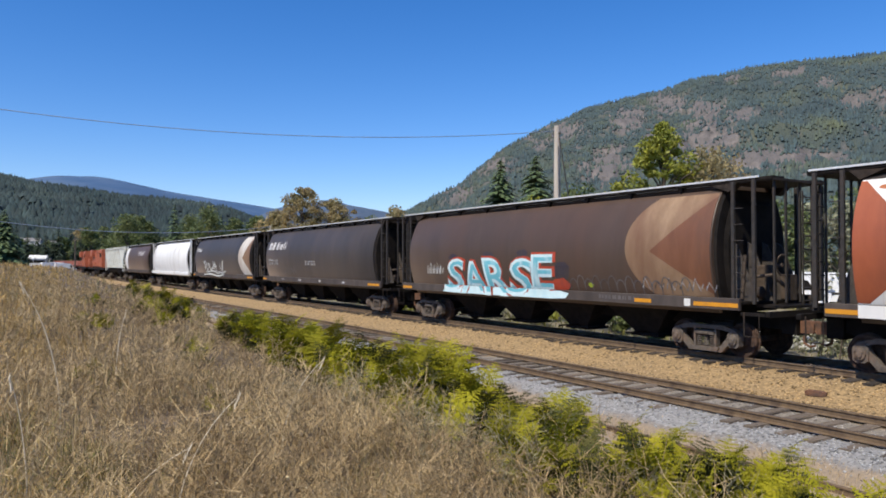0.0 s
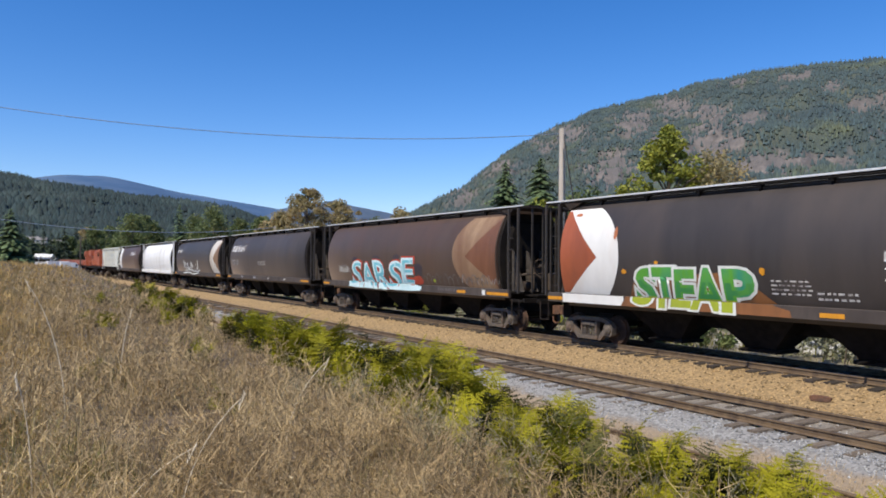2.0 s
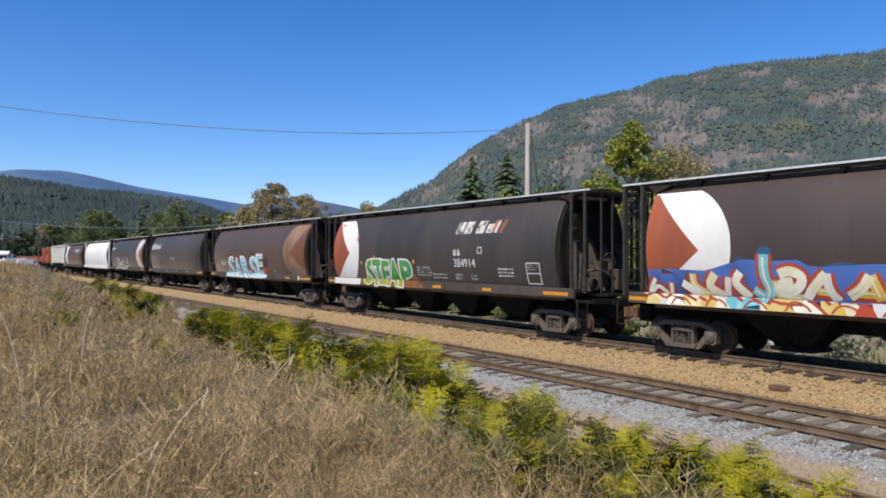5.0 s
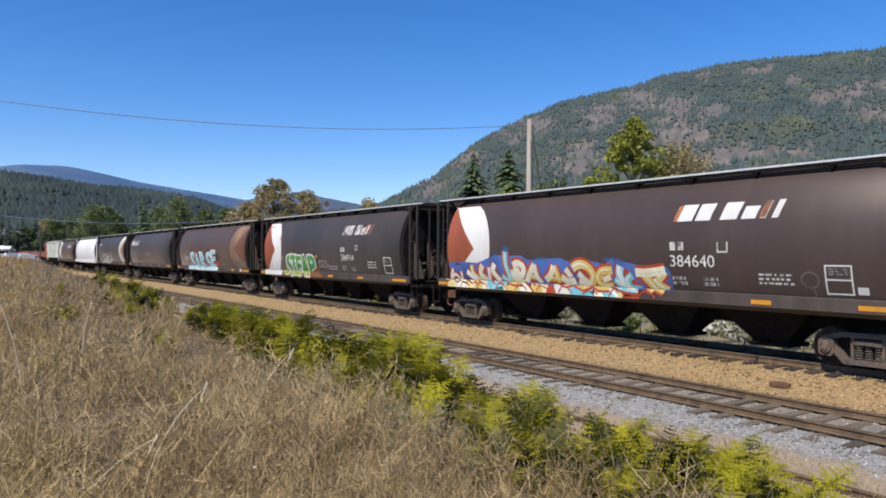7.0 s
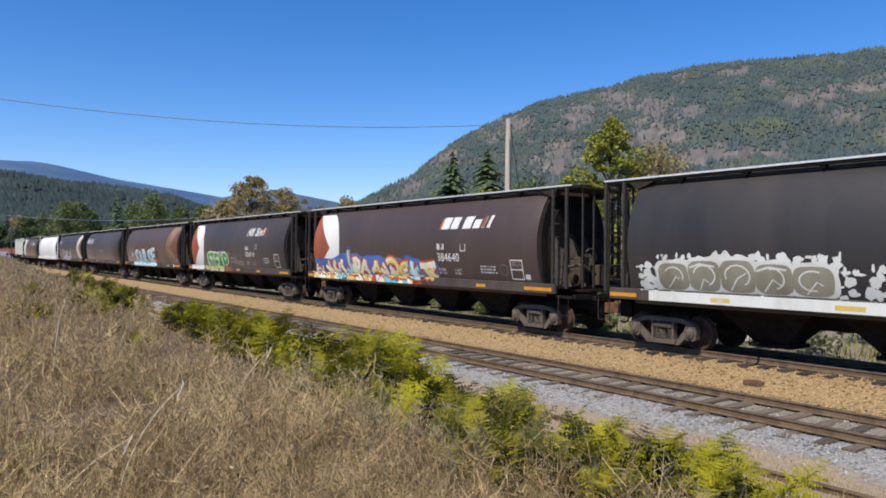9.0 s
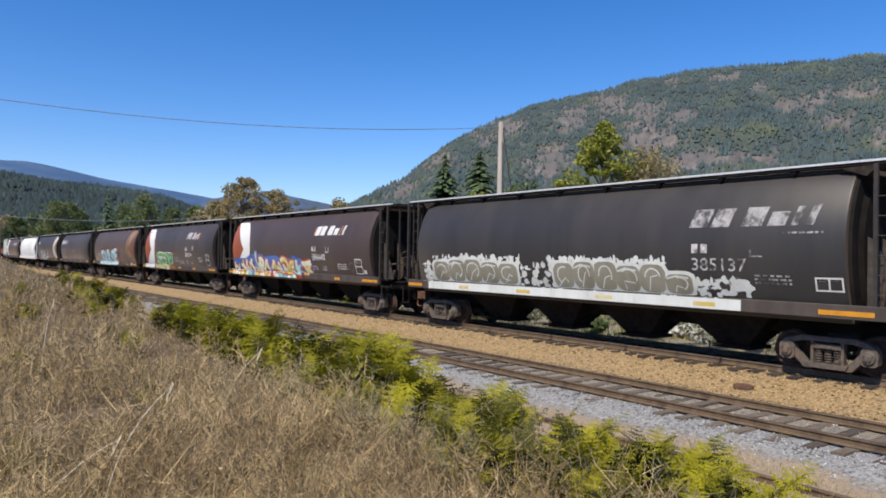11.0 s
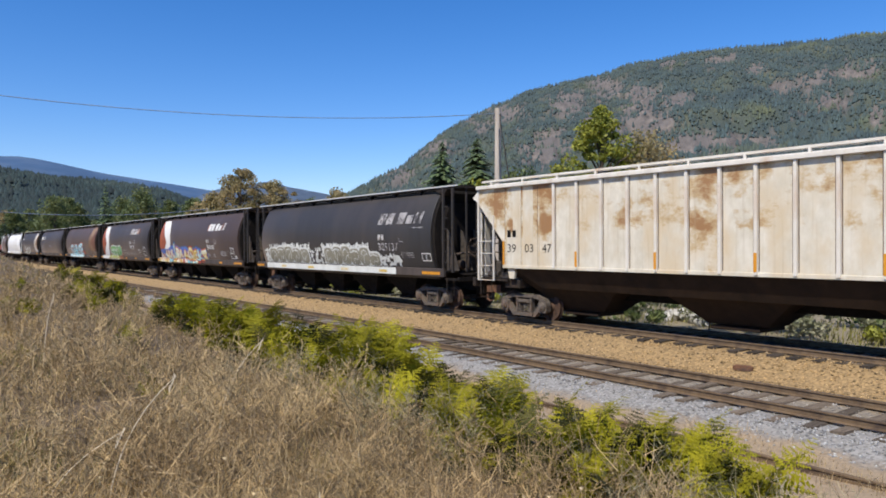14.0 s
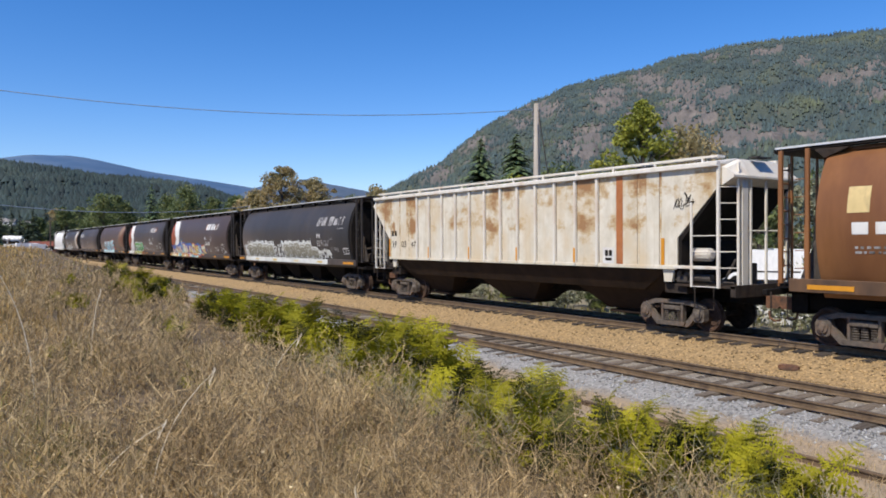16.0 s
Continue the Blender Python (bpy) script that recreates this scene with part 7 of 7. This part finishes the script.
def broadleaf(name, label, x, y, h, w, mat, seed, per=70, size=0.22, low=0.15, taper=0.5, n=46, puff=1.0):
    """A leafy tree: trunk, limbs and an uneven crown; taper narrows the top, a small puff leaves gaps between its clumps."""
    rs = random.Random(seed)
    z = on_ground(x, y)
    t = tagged(empty(name, pose(x, y, z)), label, "tree")
    lean = rs.uniform(-0.04, 0.04) * h
    part("trunk", Build().tube([(0, 0, -0.3), (lean * 0.3, 0, h * 0.3), (lean, 0.1, h * 0.62), (lean * 1.4, 0, h * 0.86)], [h * 0.022, h * 0.017, h * 0.010, h * 0.004], 8), BARK, t)
    cs, rad, limbs = [], [], []
    for i in range(n):
        u = low + (1 - low) * (i + rs.random()) / n
        v = (u - low) / (1 - low)
        wide = w / 2 * min(1, v / 0.22 + 0.25) ** 0.6 * (1 - v) ** (0.3 + 0.5 * taper) * 1.15 + 0.02 * h
        a, q = rs.uniform(0, 6.2832), wide * rs.uniform(0.3, 1.0)
        c = (lean * u + q * math.cos(a), q * math.sin(a), h * u)
        cs.append(c)
        rad.append(h * rs.uniform(0.08, 0.17) * (46 / n) ** 0.2 * puff * (0.75 - 0.4 * v if taper > 1 else 1))
        if i % 3 == 0:
            limbs.append([(lean * u * 0.8, 0, h * max(u - 0.18, 0.1)), (c[0] * 0.5 + lean * 0.3, c[1] * 0.5, h * (u - 0.06)), c])
    for pts in limbs:
        part("limb", Build().tube(pts, [h * 0.007, h * 0.005, h * 0.002], 5), BARK, t)
    part("crown", leaf_cloud(cs, rad, per, size, mat, seed), None, t)
    return t


def conifer(label, x, y, h, w, seed, mat=None, levels=26):
    """A spruce: straight trunk, whorls of drooping branches with ragged needle sprays."""
    rs = random.Random(seed)
    t = tagged(empty("conifer_tree", pose(x, y, on_ground(x, y))), label, "tree")
    part("trunk", Build().tube([(0, 0, -0.3), (0, 0, h * 0.5), (0, 0, h * 0.98)], [h * 0.016, h * 0.009, 0.01], 7), BARK, t)
    V, T = [], []
    for i in range(levels):
        u = 0.10 + 0.89 * i / levels
        L = w / 2 * (1 - u) ** 0.8 * rs.uniform(0.75, 1.15) + 0.12
        for k in range(17):
            a = rs.uniform(0, 6.2832)
            ll = L * rs.uniform(0.6, 1.1)
            d = Vector((math.cos(a), math.sin(a), 0))
            s = Vector((-d.y, d.x, 0))
            o = Vector((0, 0, h * (u + rs.uniform(-0.012, 0.012))))
            for j in range(6):
                q0, q1 = j / 6, (j + 1.4) / 6
                p0 = o + d * ll * q0 + Vector((0, 0, -0.28 * ll * q0 * q0))
                p1 = o + d * ll * q1 + Vector((0, 0, -0.28 * ll * q1 * q1))
                for sg in (-1, 1):
                    m = len(V)
                    V.extend([p0, p1, p0 + s * sg * ll * 0.36 * (1.1 - q0) + d * ll * 0.12 + Vector((0, 0, -0.08 * ll + rs.uniform(-0.05, 0.05)))])
                    T.append((m, m + 1, m + 2))
    part("crown", fast_mesh("crown", [tuple(v) for v in V], T, mat or NEEDLE), None, t)
    return t


def at(az, r):
    """A spot on the ground by compass angle and distance, kept clear of the curving main line."""
    x, y, _ = polar(az, r)
    if x < CURVE_X and abs(y - on_line(x).translation.y) < 6:
        y = on_line(x).translation.y + 8.0
    return x, y


x, y = at(130.2, 60)
broadleaf("roadside_tree", "yellow-green leafy tree behind the train", x, y, 14.2, 16.0, LEAF_LIME, 3, 90, 0.17, 0.1, 1.3, 150, 1.1)
x, y = at(126.6, 60)
broadleaf("roadside_tree", "brownish thin-leaved tree beside a green one", x, y, 11.8, 7.6, LEAF_BROWN, 4, 70, 0.17, 0.1, 0.4, 70)
for az, r, h, w, mt, sd in ((134.0, 58, 8.2, 5, LEAF_LIME, 5), (136.8, 60, 9.2, 6, LEAF_GREEN, 6), (139.6, 66, 8.6, 6, LEAF_LIME, 7), (123.6, 66, 8.4, 6, LEAF_GREEN, 8), (120.5, 62, 7.6, 6, LEAF_GREY, 9), (122.2, 59, 7.2, 5, LEAF_GREEN, 41), (118.6, 60, 7.4, 6, LEAF_GREY, 42), (125.4, 61, 7.0, 5, LEAF_GREY, 43), (115.2, 62, 8.0, 6, LEAF_GREEN, 44), (113.2, 60, 7.2, 6, LEAF_GREY, 45), (128.4, 58, 6.8, 5, LEAF_LIME, 46), (145.5, 80, 7.5, 6, LEAF_GREEN, 10), (117, 64, 9.0, 6, LEAF_GREEN, 12)):
    x, y = at(az, r)
    broadleaf("roadside_tree", "low bushy tree in the scrub behind the tracks", x, y, h, w, mt, sd, 60, 0.2, 0.08, 0.3, 40)
for az, r, h, w, sd in ((142.9, 75, 14.2, 11.0, 1), (140.1, 74, 14.4, 11.5, 2)):
    x, y = at(az, r)
    conifer("young dark green spruce beyond the tracks", x, y, h, w, sd, None, 40)
x, y = at(158.5, 165)
broadleaf("autumn_tree", "large brown-leaved tree turning for autumn", x, y, 19.6, 17, LEAF_BROWN, 13, 75, 0.3, 0.06, 0.45, 140, 0.66)
x, y = at(155.9, 168)
broadleaf("autumn_tree", "broad brown and green tree turning for autumn", x, y, 17.2, 18, LEAF_BROWN, 14, 75, 0.3, 0.06, 0.3, 130, 0.66)
x, y = at(160.6, 172)
broadleaf("autumn_tree", "smaller brown tree beside larger ones", x, y, 14.5, 13, LEAF_BROWN, 15, 80, 0.34, 0.08, 0.3, 70)
x, y = at(151.3, 210)
broadleaf("autumn_tree", "small brown tree at the foot of the mountain", x, y, 18.5, 8, LEAF_BROWN, 16, 70, 0.45, 0.15, 0.4, 36)
for az, r, el, w, kind, sd in ((168.0, 190, 4.45, 10, 1, 21), (165.6, 200, 3.9, 9, 0, 22), (172.2, 195, 3.3, 10, 0, 23), (170.3, 205, 3.2, 9, 2, 24), (174.2, 210, 2.9, 9, 0, 25), (162.0, 190, 3.3, 6, 0, 26), (163.6, 215, 3.2, 8, 2, 27), (178.9, 120, 3.7, 7, 1, 28), (180.3, 125, 3.6, 7, 1, 29), (166.9, 230, 3.3, 8, 2, 32), (173.0, 240, 2.9, 8, 1, 34), (164.6, 260, 3.4, 8, 1, 35), (147.8, 230, 3.6, 9, 0, 36), (149.5, 220, 3.3, 8, 2, 37), (161.0, 220, 3.0, 8, 0, 38), (153.2, 200, 3.4, 8, 0, 39)):
    x, y = at(az, r)
    h = 2.43 + r * math.tan(radians(el)) - on_ground(x, y)
    if kind == 1:
        conifer("tall dark conifer in the valley", x, y, h, w, sd)
    else:
        broadleaf("valley_tree", "leafy green tree in the valley", x, y, h, w * 1.5, LEAF_GREEN, sd, 90, 0.3, 0.03, 0.6, 70)

rs4 = random.Random(15)
for i in range(13):
    az, r = 172.3 + 6.4 * (i + rs4.random()) / 13, rs4.uniform(250, 320)
    x, y = at(az, r)
    h = 2.43 + r * math.tan(radians(rs4.uniform(1.6, 2.9))) - on_ground(x, y)
    conifer("tall dark conifer in the valley", x, y, h, h * 0.5, 400 + i, DEEP_NEEDLE, 20)
for i in range(26):
    az, r = 161.5 + 12.8 * (i + rs4.random()) / 26, rs4.uniform(215, 320)
    x, y = at(az, r)
    h = 2.43 + r * math.tan(radians(rs4.uniform(1.7, 2.7))) - on_ground(x, y)
    if rs4.random() < 0.4:
        conifer("tall dark conifer in the valley", x, y, h, h * 0.45, 300 + i)
    else:
        broadleaf("valley_tree", "leafy green tree in the valley", x, y, h, h * 0.95, rs4.choice((LEAF_GREEN, LEAF_GREEN, LEAF_BROWN)), 330 + i, 80, 0.4, 0.03, 0.4, 50)

# scrub close behind the tracks, seen under and between the cars
rs2 = random.Random(77)
for i in range(84):
    x, y = (rs2.uniform(-62, 4), rs2.uniform(21.6, 31)) if i < 40 else (-48 + 1.15 * (i - 40) + rs2.uniform(-0.5, 0.5), rs2.uniform(22.6, 26.0))
    h = rs2.uniform(0.9, 2.3) if i < 40 else rs2.uniform(0.8, 1.7)
    sh = tagged(empty("shrub", pose(x, y, on_ground(x, y))), "grey-green wild shrub behind the tracks", "shrub", "shrubs behind the tracks")
    cs = [(rs2.uniform(-0.6, 0.6) * h, rs2.uniform(-0.5, 0.5) * h, rs2.uniform(0.2, 0.85) * h) for _ in range(9)]
    part("stem", Build().tube([(0, 0, -0.1), (0.1 * h, 0, 0.7 * h)], [0.03, 0.01], 5), BARK, sh)
    part("foliage", leaf_cloud(cs, [h * 0.26] * 9, 60, 0.09, rs2.choice((LEAF_LIME, LEAF_GREEN, LEAF_GREY, LEAF_GREY)), 200 + i), None, sh)


# ---- gravel
def stones(name, label, n, y0, y1, mat, seed, s0, s1, r1=46, lift=0.0):
    g = np.random.default_rng(seed)
    d = np.exp(g.uniform(math.log(9.5), math.log(r1), n * 3))
    a = np.radians(g.uniform(100, 172, n * 3))
    x, y = d * np.cos(a), d * np.sin(a)
    k = (y > y0 + g.normal(0, 0.12, len(y))) & (y < y1 + g.normal(0, 0.12, len(y)))
    x, y, d = x[k], y[k], d[k]
    n = len(x)
    s = g.uniform(s0, s1, n) * (0.8 + d * 0.012)
    z = ground_z(x, y) + s * 0.15 + lift
    o = np.array([[1, 0, 0], [-1, 0, 0], [0, 1, 0], [0, -1, 0], [0, 0, 1], [0, 0, -1]], float)
    V = o[None] * g.uniform(0.55, 1.2, (n, 6, 1)) * s[:, None, None]
    V[:, :, 2] *= 0.75
    t = g.uniform(0, 6.28, n)
    c, si = np.cos(t)[:, None], np.sin(t)[:, None]
    X, Y = V[:, :, 0] * c - V[:, :, 1] * si, V[:, :, 0] * si + V[:, :, 1] * c
    V = np.stack([X + x[:, None], Y + y[:, None], V[:, :, 2] + z[:, None]], -1)
    f = np.array([[0, 2, 4], [2, 1, 4], [1, 3, 4], [3, 0, 4], [2, 0, 5], [1, 2, 5], [3, 1, 5], [0, 3, 5]])
    T = (np.arange(n) * 6)[:, None, None] + f[None]
    return tagged(new(name, fast_mesh(name, V.reshape(-1, 3), T.reshape(-1, 3), mat)), label, "gravel", kind="stuff")


stones("tan_gravel", "tan rounded gravel between the tracks", 24000, 13.7, 16.2, GRAVEL_TAN, 41, 0.014, 0.042)
stones("grey_gravel", "grey crushed rock beside the siding", 17000, 10.75, 12.1, GRAVEL_GREY, 42, 0.013, 0.04)
stones("dirty_gravel", "brownish dirty gravel between the siding's ties", 6000, 12.1, 13.9, material("dirty_brown_gravel", (0.17, 0.155, 0.135), (0.40, 0.375, 0.345), 18, 0.9, 0, 0.4, island=0.5), 44, 0.013, 0.038)
stones("dark_ballast", "dark oily ballast under the main line", 6000, 16.0, 19.0, material("oily_ballast", (0.09, 0.07, 0.055), (0.18, 0.14, 0.11), 12, 0.9, 0, 0.3, island=0.4), 43, 0.02, 0.05)

db = Build()
db.loft([[(x, y * k, z * k + 0.06) for y, z in ((-0.11, -0.06), (0.11, -0.06), (0.12, 0.04), (0.05, 0.08), (-0.1, 0.06))] for x, k in ((-0.27, 0.7), (-0.2, 1.0), (0.05, 1.05), (0.2, 0.95), (0.26, 0.6))])
chunk = new("wood_chunk", db.mesh("wood_chunk", RUST))
chunk.scale = (0.8, 0.8, 0.8)
chunk.location, chunk.rotation_euler = (-8.72, 15.02, on_ground(-8.72, 15.02)), (0, 0, 0.2)

tagged(chunk, "broken reddish-brown tie chunk lying on the gravel", "debris")

# pale rubble heap behind the main line
rs3 = random.Random(5)
heap = tagged(empty("rubble_heap", pose(-17.0, 26.0, on_ground(-17, 26))), "pale grey rubble heap with weeds", "rubble")
ROCK_PALE = material("pale_grey_rubble", (0.34, 0.34, 0.32), (0.5, 0.5, 0.48), 5, 0.9, 0, 0.5, rand=0.25)
def rock_mesh(rs):
    bm = bmesh.new()
    bmesh.ops.create_icosphere(bm, subdivisions=2, radius=1.0)
    for v in bm.verts:
        v.co *= rs.uniform(0.72, 1.1)
    me = bpy.data.meshes.new("boulder")
    bm.to_mesh(me)
    bm.free()
    me.materials.append(ROCK_PALE)
    return me
RM = [rock_mesh(rs3) for _ in range(4)]
for i in range(46):
    u, v = rs3.gauss(0, 1.0), rs3.gauss(0, 0.5)
    o = part("boulder", rs3.choice(RM), None, heap)
    k = rs3.uniform(0.16, 0.38)
    o.scale = (k * 1.2, k, k * 0.8)
    o.location = (u, v, max(0.1, 0.85 - 0.45 * abs(u) - 0.4 * abs(v)) * rs3.uniform(0.4, 1.0))
    o.rotation_euler = (rs3.uniform(0, 6), rs3.uniform(0, 6), rs3.uniform(0, 6))

# ---- pole and lines
px, py = at(138.45, 40)
pz = on_ground(px, py)
pole = tagged(empty("utility_pole", pose(px, py, pz)), "bleached wooden utility pole with guy wire", "utility pole")
part("mast", Build().tube([(0, 0, -0.5), (0, 0, 5), (0.03, 0, 10.75)], [0.23, 0.2, 0.16], 10), POLE_WOOD, pole)
for b in ((-0.35, -0.1, -0.06, 0.06, 10.15, 10.25), (0.1, 0.3, -0.05, 0.05, 10.3, 10.4), (-0.3, -0.14, -0.05, 0.05, 8.4, 8.7)):
    part("crossarm_bracket", Build().box(*b), POLE_METAL, pole)
part("insulator", Build().tube([(-0.3, 0, 10.24), (-0.3, 0, 10.42)], [0.05, 0.035], 8), POLE_METAL, pole)
part("guy_wire", Build().tube([(0.15, 0.0, 10.3), (1.3, 1.0, 0.1)], 0.032, 5), GREY_POST, pole)
part("conduit", Build().tube([(0.2, -0.05, 0), (0.2, -0.05, 6), (0.17, -0.05, 9.6)], 0.035, 6), POLE_METAL, pole)
qx, qy = at(195, 45)
pole2 = tagged(empty("utility_pole", pose(qx, qy, on_ground(qx, qy))), "wooden utility pole carrying the overhead cable", "utility pole")
part("mast", Build().tube([(0, 0, -0.5), (0, 0, 9.2)], [0.2, 0.15], 10), POLE_WOOD, pole2)


def cable(label, a, b, sag, r):
    a, b = Vector(a), Vector(b)
    pts = [a.lerp(b, i / 40) - Vector((0, 0, sag * 4 * (i / 40) * (1 - i / 40))) for i in range(41)]
    ob = new("overhead_cable", Build().tube([p - a for p in pts], r, 6).mesh("overhead_cable", ASPHALT_CABLE))
    ob.location = a
    return tagged(ob, label, "cable")


cable("thick grey overhead cable sagging from the pole", (px - 0.2, py, pz + 10.5), (qx, qy, on_ground(qx, qy) + 8.9), 1.62, 0.02)
fx, fy = at(161.0, 125)
gx, gy = at(181.5, 118)
for x, y, hh in ((fx, fy, 9.4), (gx, gy, 6.4)):
    p3 = tagged(empty("utility_pole", pose(x, y, on_ground(x, y))), "distant wooden utility pole in the valley", "utility pole")
    part("mast", Build().tube([(0, 0, -0.5), (0, 0, hh)], [0.17, 0.12], 8), POLE_WOOD, p3)
cable("distant pale sagging overhead cable", (fx, fy, on_ground(fx, fy) + 9.2), (gx, gy, on_ground(gx, gy) + 6.2), 1.6, 0.055)


# ---- parked van and far houses
def van(x, y, yaw):
    v = tagged(empty("parked_van", pose(x, y, on_ground(x, y), 0, 0, yaw)), "white delivery van parked beyond the tracks", "van")
    W = paint("white_van_paint", (0.8, 0.81, 0.82), (0.6, 0.6, 0.6), 0.3, 0.75)
    out = [(-2.7, 0.45), (2.3, 0.45), (2.65, 0.6), (2.7, 1.05), (2.1, 1.25), (1.5, 2.05), (1.1, 2.45), (-2.6, 2.55), (-2.72, 2.3)]
    part("van_body", Build().poly(out, -0.98, 0.98), W, v)
    part("window", Build().poly([(1.05, 1.35), (1.75, 1.35), (1.3, 2.0), (1.05, 2.0)], -1.0, 1.0), BLACK, v)
    part("trim_strip", Build().box(-2.6, 2.4, -1.0, 1.0, 0.95, 1.05), GREY_POST, v)
    for dx in (-1.7, 1.65):
        for s in (-1, 1):
            w = part("wheel", Build().tube([(dx, s * 0.80, 0.36), (dx, s * 0.86, 0.36), (dx, s * 1.0, 0.36)], [0.3, 0.36, 0.34], 16), BLACK, v)


vx, vy = at(121.9, 55)
van(vx, vy, 28)
vx, vy = at(119.0, 58)
van(vx, vy, 25)


def house(x, y, z, yaw, w, d, h, wall, roofm, label):
    o = tagged(empty("house", pose(x, y, z, 0, 0, yaw)), label, "house")
    part("wall", Build().box(-w / 2, w / 2, -d / 2, d / 2, -2, h), wall, o)
    part("roof", Build().loft([[(x, y, z) for y, z in ((-d / 2 - 0.4, h - 0.1), (0, h + d * 0.35), (d / 2 + 0.4, h - 0.1))] for x in (-w / 2 - 0.3, w / 2 + 0.3)]), roofm, o)
    for k in (-0.28, 0.0, 0.28):
        wn_ = part("window", Build().box(k * w - 0.6, k * w + 0.6, -d / 2 - 0.04, -d / 2 + 0.02, h * 0.4, h * 0.75), BLACK, o)


for az, r, yaw in ((176.05, 236, 100), (175.6, 240, 70), (175.2, 232, 95)):
    vx, vy = at(az, r)
    van(vx, vy, yaw)
HW = paint("white_house_paint", (0.75, 0.75, 0.72))
HR = material("grey_roof_shingle", (0.18, 0.17, 0.17), (0.28, 0.27, 0.26), 2, 0.9)
for az, r, z, w, tall in ((177.2, 480, 12, 9, 2.6), (176.7, 500, 10, 10, 2.6), (176.1, 470, 11, 5, 2.2), (177.6, 520, 14, 7, 2.4), (176.75, 250, 1.2, 3.4, 2.4), (177.05, 255, 1.0, 2.6, 2.8), (176.45, 262, 1.1, 3.0, 1.8), (175.6, 270, 0.6, 5.0, 1.3)):
    x, y = at(az, r)
    house(x, y, z, 70, w, 4 if r > 300 else 2.4, tall, HW, HR if r > 300 else HW, "small white house in the valley" if r > 300 else "white peaked shed in the valley")
for az, r, el, sd in ((176.2, 300, 1.35, 61), (177.3, 310, 1.1, 62), (175.4, 305, 1.7, 63), (176.8, 330, 0.95, 64), (178.0, 290, 1.5, 65)):
    x, y = at(az, r)
    broadleaf("valley_tree", "leafy green tree in the valley", x, y, 2.43 + r * math.tan(radians(el)) - on_ground(x, y), 9.0, LEAF_GREEN, sd, 60, 0.5, 0.04, 0.4, 40)
x, y = at(175.0, 262)
house(x, y, on_ground(x, y), 85, 9, 4, 2.3, RED_CAR, RED_CAR, "low rust-red shed in the valley")
hx, hy = at(174.6, 230)
far_pole = tagged(empty("utility_pole", pose(hx, hy, on_ground(hx, hy))), "distant slim utility pole in the valley", "utility pole")
part("mast", Build().tube([(0, 0, -0.5), (0, 0, 10.5)], [0.2, 0.14], 8), BARK, far_pole)


# ---- motion: the whole train rolls away to the west
def run(t):
    return -3.0529 - 4.68497 * t + 0.00945246 * t * t - 0.000724142 * t ** 3




def motions():
    steps = [i * 0.5 for i in range(33)]
    for car, x0 in CARS:
        walk(car, [(t, on_line(x0 + run(t))) for t in steps])
    spin = [i * 0.1 for i in range(161)]
    for ws, r, x, z in WHEELSETS:
        walk(ws, [(t, pose(x, 0, z, 0, math.degrees((run(t) - run(0)) / r), 0)) for t in spin])


motions()
